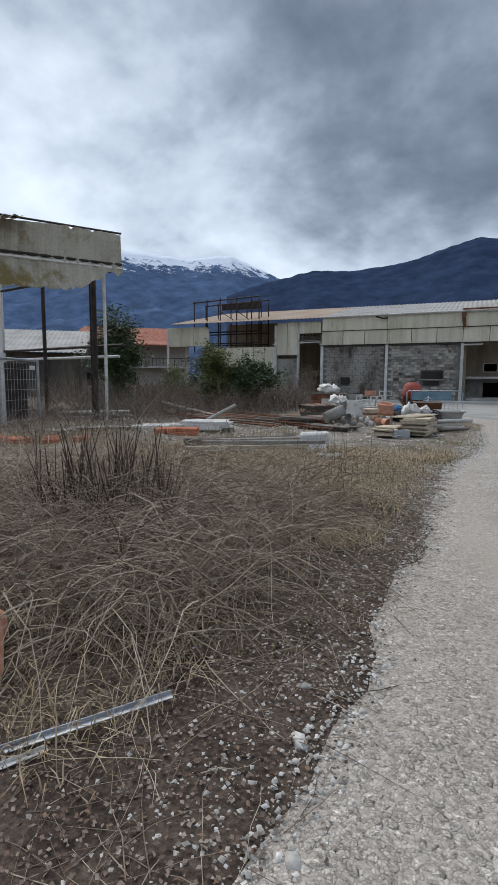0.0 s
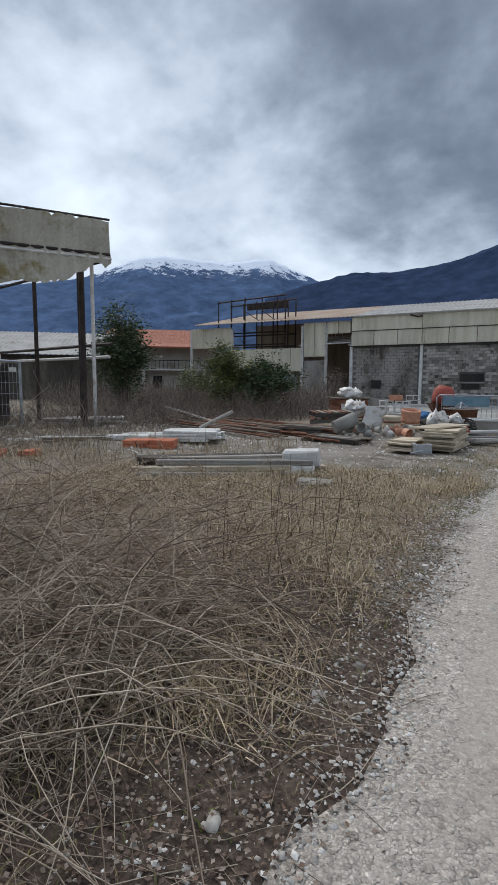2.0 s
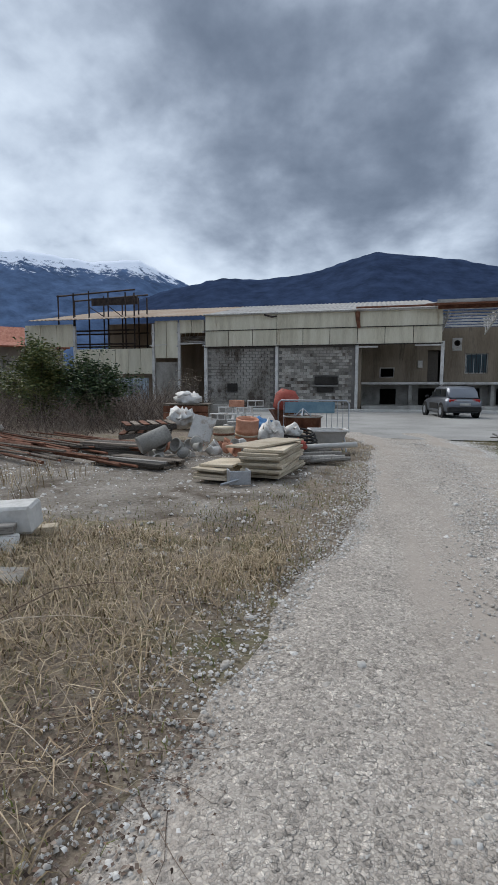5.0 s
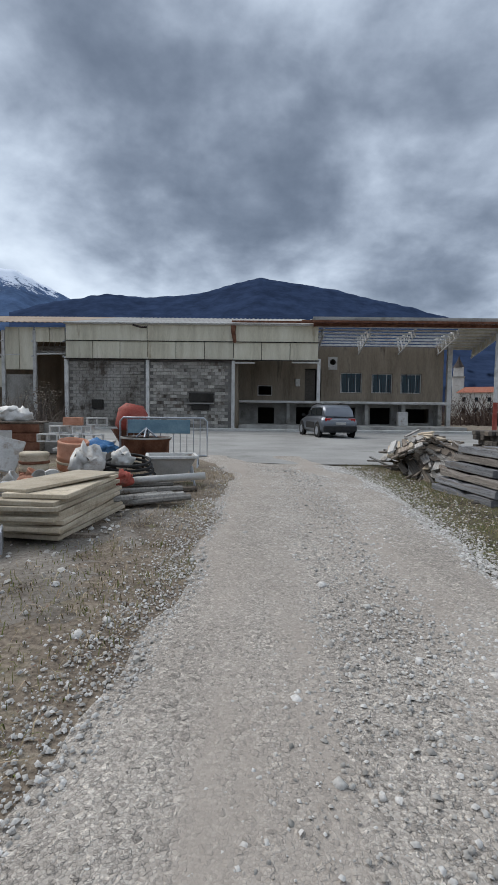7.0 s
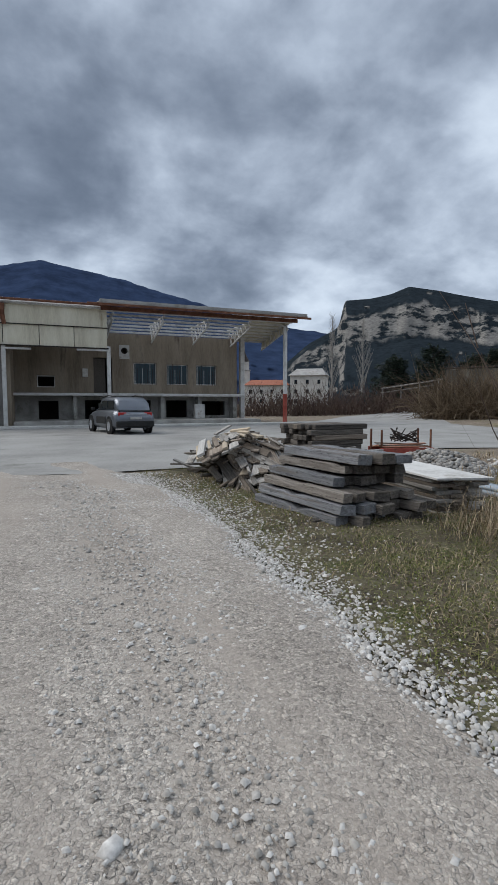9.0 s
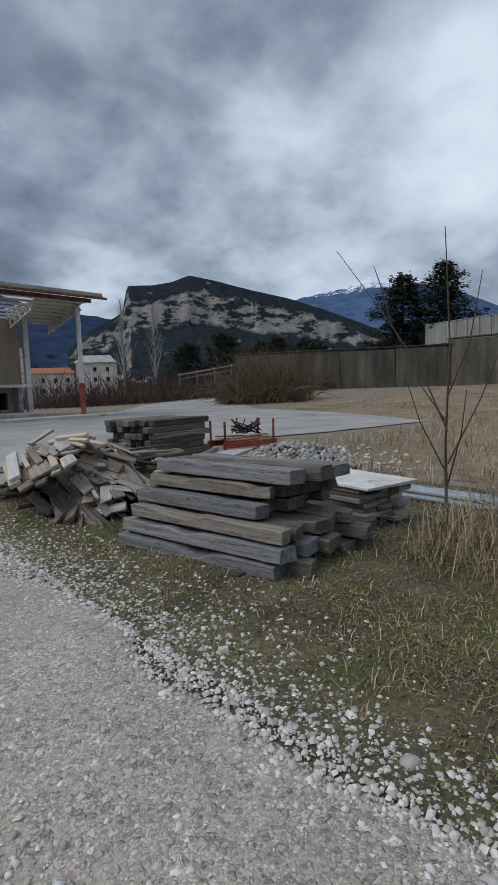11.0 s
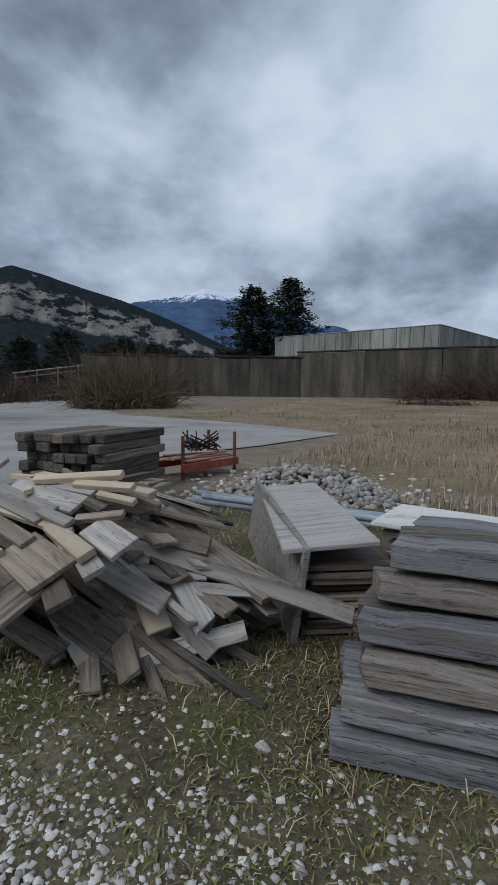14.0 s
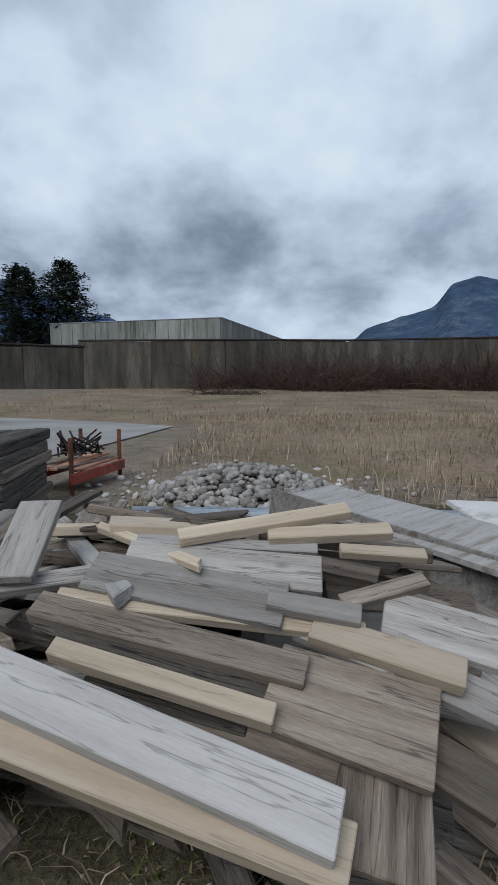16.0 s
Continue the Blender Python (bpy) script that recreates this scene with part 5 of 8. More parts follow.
M_CLAD = material("torn_mossy_cladding", [(0.24, 0.225, 0.18), (0.38, 0.36, 0.30), (0.50, 0.475, 0.41)], 0.8, 12, 0.9, 0.3, stain=(0.21, 0.17, 0.075), stain_scale=0.9, stain_cut=0.5)
clad = part("torn_cladding", (vs, fs), M_CLAD, shed, "ragged grey-beige cladding sheet with moss")
sol = clad.modifiers.new("thickness", "SOLIDIFY")
sol.thickness = 0.02
part("eave_rail", tube([tuple(SC + Vector((0, 0, 6.1))), tuple(SB + Vector((0, 0, 6.15)))], 0.035, 5), M_DARK_STEEL, shed)
part("roof_scrap", moved(corrugated(2.4, 3.0, 9, 0.04, 0.015, 4), Matrix.Translation(SB + Vector((0.4, 2.0, 6.2))) @ pose(0, 0, 0, 14, -8, 50)), M_CLAD, shed)
part("wall_scrap", moved(corrugated(1.4, 0.9, 6, 0.04, 0.015, 4), Matrix.Translation(SC.lerp(SA, 0.85) + Vector((0, 0, 5.6))) @ pose(0, 0, 0, 90, 0, -10)), M_CLAD, shed)

gate = thing("wire_cage_gate", pose(-12.3, 12.1, 0, 0, 0, 106), "galvanised wire mesh gate panel leaning by the shed", "gate")
for a, b in (((-1.4, 0, 0.05), (-1.4, 0, 2.0)), ((1.15, 0, 0.05), (1.15, 0, 2.0)), ((-1.4, 0, 0.08), (1.15, 0, 0.08)), ((-1.4, 0, 2.0), (1.15, 0, 2.0))):
    part("frame_tube", tube([a, b], 0.045, 6), M_GALV, gate)
part("wire_mesh", join(*[tube([(-1.4 + i * 0.17, 0, 0.1), (-1.4 + i * 0.17, 0, 2.0)], 0.006, 4) for i in range(1, 15)], *[tube([(-1.4, 0.01, 0.1 + k * 0.32), (1.15, 0.01, 0.1 + k * 0.32)], 0.008, 4) for k in range(1, 6)]), M_GALV, gate)
part("tag_plate", box(0.32, 0.02, 0.13, 0.75, -0.04, 1.7, 0.004), M_PLASTIC_W, gate)
# added dark sheet that imitates the shade seen through the mesh
part("back_sheet", box(2.4, 0.03, 1.85, -0.15, 0.35, 0.05), M_DARK_STEEL, gate, "dark sheet added for the shade behind the mesh")

# ---------------------------------------------------------------- building materials on the west side
rnd = random.Random(11)


def stack_of(name, m, label, category, n_layers, per_layer, size, mat, gap=0.01, jitter=0.02, turn=2.0, piece="beam", mats=None, seed=1, shrink=0.0, cross=False):
    """Layers of like pieces; size is (along x, along y, height) of one piece; rows lie side by side along x."""
    r = random.Random(seed)
    t = thing(name, m, label, category)
    z = 0.0
    variants = [mesh_of(piece, worn(box(*size, c=min(size) * 0.12), min(size) * 0.03, seed + k), None) for k in range(4)]
    pool = mats or [mat]
    meshes = {}
    for k in range(n_layers):
        cnt = max(1, per_layer - int(shrink * k))
        w = cnt * (size[0] + gap)
        for i in range(cnt):
            mt = r.choice(pool)
            key = (r.randrange(4), mt.name)
            if key not in meshes:
                meshes[key] = variants[key[0]].copy()
                meshes[key].materials.append(mt)
            mm = pose(-w / 2 + (i + 0.5) * (size[0] + gap) + r.uniform(-jitter, jitter) * 0.3, r.uniform(-jitter, jitter) * 3, z, r.uniform(-0.3, 0.3) * turn * 0.3, r.uniform(-1, 1) * turn * 0.3, r.uniform(-turn, turn))
            part(piece, meshes[key], None, t, m=mm)
        z += size[2] + 0.004
    return t


panels_a = stack_of("formwork_panel_stack", pose(-0.50, 14.2, 0.05, 0, 0, -4), "stack of buff timber formwork panels lying on bearers", "panel stack", 9, 1, (0.62, 1.6, 0.043), M_PLY, jitter=0.03, turn=3.5, piece="panel", seed=5)
part("panel", worn(box(0.62, 1.4, 0.03, c=0.006), 0.004, 3), M_PLY, panels_a, "loose panel askew on top", m=pose(-0.14, 0.06, 0.43, 1.0, -1.5, -18))
stack_of("formwork_panel_stack", pose(-1.2, 13.72, 0.03, 0, 0, -12), "low stack of short buff formwork panels", "panel stack", 5, 1, (0.55, 0.85, 0.038), M_PLY, jitter=0.04, turn=5, piece="panel", seed=6)
for i in range(2):
    solid("bearer", worn(box(0.9, 0.08, 0.07, c=0.008), 0.004, i), M_BROWN_WOOD, pose(-0.45, 13.75 + i * 0.9, -0.02, 0, 0, -6 + 3 * i), "short wooden bearer under the panels", "bearer", "bearers under the panels")
bracket = thing("steel_bracket", pose(-0.75, 13.0, 0, 0, 0, 25), "grey steel channel bracket lying on the ground", "bracket")
part("channel", join(box(0.3, 0.02, 0.2, 0, 0, 0.02), box(0.02, 0.3, 0.2, -0.14, 0.15, 0.02), box(0.02, 0.3, 0.2, 0.14, 0.15, 0.02)), M_GALV, bracket)
part("rod", tube([(-0.3, -0.15, 0.06), (0.05, 0.05, 0.1)], 0.02, 6), M_GALV, bracket)

# round poles beside the panels
for i in range(13):
    y = 15.1 + 1.2 * rnd.random()
    solid("pole", tube([(-0.55, 0, 0), (0.1, 0.02, 0), (0.6, 0, 0)], 0.035 + 0.012 * rnd.random(), 7), M_GREY_WOOD if i % 3 else M_BROWN_WOOD, pose(-0.1 + rnd.uniform(-0.15, 0.25), y, 0.05 + 0.05 * (i % 3), rnd.uniform(-3, 3), rnd.uniform(-3, 3), rnd.uniform(15, 55)), "weathered round pole in a heap", "pole", "poles in the heap")
solid("plastic_pipe", tube([(-0.75, 0, 0), (0, 0.03, 0.0), (0.8, 0, 0)], 0.055, 10), M_PLASTIC_W, pose(0.0, 16.2, 0.24, 0, -3, 14), "white plastic pipe lying across the poles", "pipe", smooth=True)
hose_pts = [(0.42 * math.cos(a * 0.35) * (1 - 0.004 * a), 0.36 * math.sin(a * 0.35), 0.05 + 0.004 * a) for a in range(60)]
solid("hose_coil", tube(hose_pts, 0.022, 6), M_BLACK, pose(-0.45, 16.6, 0.22, 6, 4, 0), "coiled black rubber hose", "hose", smooth=True)

tub = thing("mortar_tub", pose(0.12, 17.25, 0, 0, 0, 12), "white plastic mortar tub on a steel stand", "tub")


def tapered(w0, d0, w1, d1, h, t=0.02):
    vs = []
    for w, d, z in ((w0, d0, 0), (w1, d1, h), (w1 - 2 * t, d1 - 2 * t, h), (w0 - 2 * t, d0 - 2 * t, t)):
        vs += [(-w / 2, -d / 2, z), (w / 2, -d / 2, z), (w / 2, d / 2, z), (-w / 2, d / 2, z)]
    fs = [(3, 2, 1, 0), (12, 13, 14, 15)]
    for k in (0, 1, 2):
        for i in range(4):
            j = (i + 1) % 4
            fs.append((k * 4 + i, k * 4 + j, k * 4 + 4 + j, k * 4 + 4 + i))
    return vs, fs


part("bowl", moved(tapered(0.5, 0.35, 0.78, 0.62, 0.3), pose(0, 0, 0.2)), M_PLASTIC_W, tub)
part("rim", join(box(0.84, 0.05, 0.05, 0, -0.32, 0.47), box(0.84, 0.05, 0.05, 0, 0.32, 0.47), box(0.05, 0.64, 0.05, -0.4, 0, 0.47), box(0.05, 0.64, 0.05, 0.4, 0, 0.47)), M_WHITE_STEEL, tub)
for sx in (-0.32, 0.32):
    for sy in (-0.24, 0.24):
        part("leg", tube([(sx, sy, 0.35), (sx * 1.15, sy * 1.2, 0.0)], 0.02, 6), M_GALV, tub)

barrier = thing("crowd_barrier", pose(-0.5, 19.9, 0, 0, 0, 3), "galvanised pedestrian barrier with a faded blue board", "barrier")
part("frame_tube", tube([(-0.95, 0, 0.25), (-0.95, 0, 1.0), (-0.88, 0, 1.08), (0.88, 0, 1.08), (0.95, 0, 1.0), (0.95, 0, 0.25), (-0.95, 0, 0.25)], 0.022, 8), M_GALV, barrier, smooth=True)
for i in range(12):
    part("bar", tube([(-0.8 + i * 0.145, 0, 0.25), (-0.8 + i * 0.145, 0, 1.07)], 0.009, 6), M_GALV, barrier)
part("board", box(1.35, 0.02, 0.3, -0.1, -0.03, 0.74, 0.006), M_BLUE, barrier)
for sx in (-0.75, 0.75):
    part("foot", tube([(sx, 0, 0.27), (sx, -0.25, 0.02), (sx, 0.25, 0.02), (sx, 0, 0.27)], 0.016, 6), M_GALV, barrier)

pan = thing("rusty_mixing_pan", pose(-0.62, 18.7, 0), "round rusty mixing pan on legs", "mixing pan")
part("pan", lathe([(0.36, 0.36), (0.44, 0.40), (0.45, 0.66), (0.48, 0.68), (0.48, 0.71), (0.43, 0.71), (0.42, 0.45), (0.02, 0.42)], 24), M_RUST, pan, smooth=True)
part("rim", lathe([(0.47, 0.70), (0.50, 0.70), (0.50, 0.73), (0.47, 0.73), (0.47, 0.70)], 24), M_CONCRETE, pan)
for k in range(4):
    a = k * math.pi / 2 + 0.4
    part("leg", tube([(0.36 * math.cos(a), 0.36 * math.sin(a), 0.4), (0.42 * math.cos(a), 0.42 * math.sin(a), 0)], 0.028, 6), M_DARK_STEEL, pan)
part("stirrer", join(tube([(-0.2, 0, 0.72), (0.0, 0, 0.9), (0.2, 0.02, 0.72)], 0.02, 5), tube([(0, -0.2, 0.72), (0, 0, 0.9), (0, 0.2, 0.72)], 0.02, 5)), M_GALV, pan)
hopper = thing("rusty_hopper", pose(-1.35, 20.4, 0, 0, 0, 20), "dark red rusted steel hopper", "hopper")
part("bin", moved(tapered(0.35, 0.3, 0.85, 0.75, 0.45), pose(0, 0, 0.35)), M_RUST, hopper)
part("drum", moved(lathe([(0.22, 0), (0.34, 0.12), (0.34, 0.5), (0.2, 0.66)], 16), pose(-0.05, 0, 0.72, 0, 12, 0)), M_RED, hopper, smooth=True)
for sx in (-0.22, 0.22):
    part("leg", tube([(sx, 0, 0.4), (sx * 1.5, 0.05, 0)], 0.03, 6), M_DARK_STEEL, hopper)

stack_of("white_slab_stack", pose(-2.75, 21.6, 0.0, 0, 0, 8), "stack of long white painted boards", "board stack", 5, 3, (0.38, 1.9, 0.08), M_WHITE_WOOD, turn=4, piece="board", seed=21)


def hollow_block(l=0.5, w=0.2, h=0.2, t=0.03):
    out = [box(l, t, h, 0, -w / 2 + t / 2, 0, 0.004), box(l, t, h, 0, w / 2 - t / 2, 0, 0.004)]
    for x in (-l / 2 + t / 2, 0, l / 2 - t / 2):
        out.append(box(t, w - 2 * t, h, x, 0, 0, 0.003))
    return join(*out)


blk = mesh_of("hollow_block", moved(hollow_block(), pose(0, 0.1, 0.1, 90)), M_WHITE_CONC)
for k, (x, y, z, a) in enumerate(((-3.6, 21.2, 0.43, 4), (-3.05, 21.2, 0.43, -3), (-2.5, 21.25, 0.43, 6), (-3.4, 21.45, 0.63, 8), (-2.8, 21.4, 0.63, -4), (-2.45, 21.4, 0.84, 12))):
    solid("hollow_block", blk, None, pose(x, y, z, 0, 0, a), "pale hollow cement block", "block", "hollow blocks on the boards")
solid("clay_block", box(0.45, 0.22, 0.2), M_TERRA, pose(-3.05, 21.4, 0.84, 0, 0, 5), "orange hollow clay block on top of the blocks", "block")
ICO3 = icosphere(3)
crumple = lambda seed, sx, sy, sz: ([(p[0] * sx * (0.75 + 0.5 * noise.noise(Vector(p) * 2.1 + Vector((seed, 0, 0)))), p[1] * sy * (0.75 + 0.5 * noise.noise(Vector(p) * 2.3 + Vector((0, seed, 0)))), (p[2] + 0.75) * sz * (0.8 + 0.5 * noise.noise(Vector(p) * 2.7 + Vector((0, 0, seed))))) for p in ICO3[0]], ICO3[1])

solid("blue_tarpaulin", crumple(3, 0.55, 0.4, 0.22), M_TARP, pose(-2.0, 20.0, 0.25), "crumpled blue tarpaulin on the rubbish heap", "tarpaulin", smooth=True)
solid("black_sack", crumple(9, 0.5, 0.45, 0.25), M_BLACK, pose(-1.5, 19.1, 0.0), "slumped black plastic sack", "sack", smooth=True)
solid("white_sack", crumple(5, 0.45, 0.35, 0.33), M_PLASTIC_W, pose(-3.55, 18.0, 0.45), "torn white plastic sack", "sack", smooth=True)
solid("white_sack", crumple(7, 0.3, 0.3, 0.3), M_PLASTIC_W, pose(-0.95, 16.2, 0.28), "small white plastic sack behind the panels", "sack", smooth=True)
solid("white_sack", crumple(8, 0.22, 0.2, 0.2), M_PLASTIC_W, pose(-0.55, 16.7, 0.36), "small white plastic sack on the poles", "sack", smooth=True)
solid("red_bag", crumple(6, 0.2, 0.16, 0.13), M_RED, pose(-0.3, 15.75, 0.22), "small bright red bag among the poles", "bag", smooth=True)

crate = thing("wooden_crate", pose(-5.1, 22.6, 0, 0, 0, 10), "brown timber crate with a white sack on it", "crate")
for z in (0.12, 0.36, 0.60):
    part("side_board", box(1.5, 0.05, 0.22, 0, -0.5, z, 0.008), M_RUST, crate)
    part("side_board", box(1.5, 0.05, 0.22, 0, 0.5, z, 0.008), M_RUST, crate)
    part("end_board", box(0.05, 0.95, 0.22, 0.73, 0, z, 0.008), M_BROWN_WOOD, crate)
part("lid_board", box(1.55, 1.05, 0.05, 0, 0, 0.84, 0.008), M_BROWN_WOOD, crate)
part("label", box(0.34, 0.01, 0.24, -0.1, -0.535, 0.42, 0.002), M_PLASTIC_W, crate)
for sx in (-0.6, 0.6):
    part("skid", box(0.12, 1.0, 0.12, sx, 0, 0.0), M_BROWN_WOOD, crate)
solid("white_sack", crumple(13, 0.62, 0.4, 0.28), M_PLASTIC_W, pose(-5.1, 22.6, 0.88), "big white builder's sack on the crate", "sack", smooth=True)
solid("grey_bin", tapered(0.6, 0.6, 0.7, 0.7, 0.85), M_CONCRETE, pose(-4.1, 23.1, 0), "grey square bin beside the crate", "bin")


def pot(r, h, t=0.02):
    return lathe([(r * 0.72, 0), (r * 0.95, h * 0.8), (r * 1.06, h * 0.82), (r * 1.08, h), (r * 0.98, h), (r * 0.9, h * 0.8), (r * 0.68, t)], 18)


tank = thing("plastic_drum", pose(-2.35, 17.6, 0), "buff plastic drum with ribs", "drum")
part("body", lathe([(0.20, 0), (0.23, 0.03), (0.235, 0.2), (0.245, 0.22), (0.235, 0.24), (0.24, 0.42), (0.25, 0.44), (0.25, 0.48), (0.22, 0.5)], 20), M_PLY, tank, smooth=True)
part("hoop", lathe([(0.248, 0.12), (0.258, 0.13), (0.258, 0.16), (0.248, 0.17)], 20), M_RUST, tank)
part("hoop", lathe([(0.248, 0.3), (0.258, 0.31), (0.258, 0.34), (0.248, 0.35)], 20), M_RUST, tank)
tank2 = thing("plastic_drum", pose(-2.05, 18.6, 0.08, 8, 6, 0), "orange-buff drum leaning on the heap", "drum")
part("body", lathe([(0.26, 0), (0.29, 0.04), (0.29, 0.24), (0.305, 0.26), (0.29, 0.29), (0.29, 0.52), (0.3, 0.55), (0.27, 0.58), (0.25, 0.5), (0.24, 0.1)], 20), M_TERRA, tank2, smooth=True)
part("hoop", lathe([(0.30, 0.14), (0.312, 0.15), (0.312, 0.18), (0.30, 0.19)], 20), M_PLY, tank2)
solid("white_board", worn(box(0.55, 0.04, 0.62, c=0.02), 0.01, 2), M_PLASTIC_W, pose(-2.95, 17.5, 0.18, -28, 14, 8), "white plastic board propped on the heap", "board")
for k in range(26):
    x, y = rnd.uniform(-3.3, -1.6), rnd.uniform(14.7, 16.9)
    z = 0.03 + 0.22 * math.exp(-((x + 2.4) ** 2 + (y - 15.7) ** 2)) * (k % 3 > 0)
    r = rnd.uniform(0.08, 0.15)
    solid("flower_pot", pot(r, r * 1.5), M_PLASTIC_W if k % 3 == 0 else (M_TERRA if k % 3 == 1 else M_CONCRETE), pose(x, y, z + r * 0.5, rnd.uniform(20, 120), rnd.uniform(-40, 40), rnd.uniform(0, 360)), "dusty plant pot lying in a heap" if k % 3 != 1 else "terracotta plant pot lying in a heap", "pot", "pots in the heap", smooth=True)
for k in range(3):
    pal = thing("wooden_pallet", pose(-4.0 + 0.5 * (k == 2), 16.9 + 0.1 * k, 0.3 + 0.17 * k if k < 2 else 0.0, 2, -4 + 3 * k, 20 + 14 * k), "rust-brown wooden pallet in a loose pile", "pallet", "pallets in the heap")
    for i in range(6):
        part("deck_board", worn(box(0.13, 0.9, 0.022, -0.5 + i * 0.2, 0, 0.12), 0.004, i), M_BROWN_WOOD if i % 2 else M_RUST, pal)
    for i in range(3):
        part("bearer", box(1.15, 0.09, 0.1, 0, -0.4 + i * 0.4, 0.01), M_DARK_WOOD, pal)
stack_of("dark_plank_stack", pose(-2.95, 14.3, 0.0, 0, 0, 74), "low stack of dark weathered planks", "plank stack", 4, 4, (0.16, 1.5, 0.035), M_DARK_WOOD, turn=5, piece="plank", mats=[M_DARK_WOOD, M_BROWN_WOOD, M_GREY_WOOD], seed=31)
stack_of("dark_plank_stack", pose(-4.2, 15.9, 0.0, 0, 0, 80), "low stack of dark weathered planks", "plank stack", 6, 4, (0.18, 1.6, 0.04), M_DARK_WOOD, turn=6, piece="plank", mats=[M_DARK_WOOD, M_BROWN_WOOD, M_RUST], seed=32)
solid("concrete_pipe", lathe([(0.15, 0), (0.17, 0.0), (0.17, 0.6), (0.12, 0.6), (0.12, 0.02)], 18), M_CONCRETE, pose(-3.15, 14.75, 0.32, 68, 0, 130), "short grey cement pipe", "pipe", smooth=True)

# cement beams with a broken end block
stack_of("timber_beam_pile", pose(-3.05, 9.42, 0.02, 0, 0, -57), "low messy pile of grey and brown timber beams", "beam pile", 3, 6, (0.14, 2.3, 0.075), M_CONCRETE, gap=0.06, jitter=0.12, turn=7, piece="beam", mats=[M_PLY, M_GREY_WOOD, M_BROWN_WOOD, M_DARK_WOOD, M_DARK_WOOD], seed=41, shrink=1.0)
solid("cement_block", worn(box(0.55, 0.3, 0.24, c=0.02), 0.015, 4), M_WHITE_CONC, pose(-2.05, 9.85, 0.14, 4, -3, 20), "pale cement block at the end of the beams", "block")
solid("cement_block", worn(box(0.45, 0.08, 0.2, c=0.015), 0.015, 5), M_WHITE_CONC, pose(-1.95, 9.5, 0.0, -30, 0, 25), "pale broken cement slab leaning on the beams", "block")
solid("broken_slab", worn(box(0.5, 0.22, 0.06, c=0.02), 0.02, 6), M_CONCRETE, pose(-1.55, 9.1, 0.01, 6, 3, 15), "broken cement slab in the grass", "slab")
stack_of("white_slab_stack", pose(-5.95, 12.6, 0.06, 0, 0, -68), "stack of pale cement slabs on bearers", "slab stack", 4, 3, (0.28, 1.25, 0.055), M_WHITE_CONC, gap=0.03, turn=4, jitter=0.05, piece="slab", seed=51)
stack_of("white_slab_stack", pose(-7.2, 12.3, 0.03, 0, 0, -70), "tumbled pale cement slabs", "slab stack", 2, 3, (0.24, 1.0, 0.06), M_WHITE_CONC, gap=0.05, turn=12, jitter=0.12, piece="slab", seed=52)
stack_of("red_brick_stack", pose(-5.9, 11.05, 0.04, 0, 0, 25), "low stack of orange-red hollow bricks", "brick stack", 2, 4, (0.25, 0.5, 0.085), M_BRICK, gap=0.012, turn=3, piece="brick", seed=53)
stack_of("red_brick_stack", pose(-8.1, 8.6, 0.0, 0, 0, 10), "scattered orange-red bricks in the weeds", "brick stack", 1, 7, (0.26, 0.4, 0.12), M_BRICK, gap=0.06, turn=14, jitter=0.12, piece="brick", seed=54)
stack_of("cement_beam_pile", pose(-11.6, 14.9, 0.05, 0, 0, -60), "pale cement slabs tipped on rubble", "slab pile", 3, 3, (0.35, 1.9, 0.07), M_WHITE_CONC, gap=0.05, turn=10, jitter=0.15, piece="slab", mats=[M_WHITE_CONC, M_CONCRETE, M_GREY_WOOD], seed=55)
stack_of("cement_beam_pile", pose(-8.6, 11.4, 0.0, 0, 0, -50), "grey planks and slabs lying in the weeds", "slab pile", 2, 3, (0.2, 1.6, 0.05), M_CONCRETE, gap=0.1, turn=14, jitter=0.2, piece="slab", mats=[M_WHITE_CONC, M_GREY_WOOD, M_BROWN_WOOD], seed=56)
for i in range(34):
    a = rnd.uniform(-32, -24) + (rnd.uniform(-16, 16) if i % 7 == 0 else 0)
    ln = rnd.uniform(4.0, 6.5)
    solid("steel_bar", tube([(-ln / 2, 0, 0), (0, 0.02, -0.01), (ln / 2, 0, 0)], rnd.uniform(0.018, 0.035), 6), M_RUST if i % 4 else M_BROWN_WOOD, pose(-6.7 + rnd.uniform(-1.3, 1.3), 16.2 + rnd.uniform(-1.3, 1.3), 0.09 + 0.1 * rnd.random(), 0, rnd.uniform(-1.2, 1.2), a), "long rusted steel bar in a loose bundle", "bar", "rusted bars on the ground")
solid("timber_pole", tube([(-2.4, 0, 0), (2.4, 0.05, 0)], 0.05, 8), M_GREY_WOOD, pose(-9.6, 17.8, 0.3, 0, 4, -33), "long grey timber pole across the bars", "pole")
solid("timber_pole", tube([(-0.5, 0, 0), (0.5, 0, 0)], 0.05, 8), M_GREY_WOOD, pose(-6.3, 14.3, 0.42, 0, -26, 40), "short pale timber sticking up", "pole")
strip = thing("galvanised_strip", pose(-0.58, 1.84, 0.04, 0, -3, 50), "bent galvanised steel channel strips on the leaf litter", "metal strip")
part("channel", join(box(1.4, 0.03, 0.004, -0.42, 0, 0.0, 0.001), box(1.4, 0.004, 0.018, -0.42, 0.014, 0.002, 0.001)), M_GALV, strip)
part("channel", moved(join(box(1.0, 0.022, 0.004, -0.7, 0, 0.0, 0.001), box(1.0, 0.004, 0.014, -0.7, 0.01, 0.002, 0.001)), pose(0, -0.05, 0.0, 0, 1, 6)), M_WHITE_STEEL, strip)
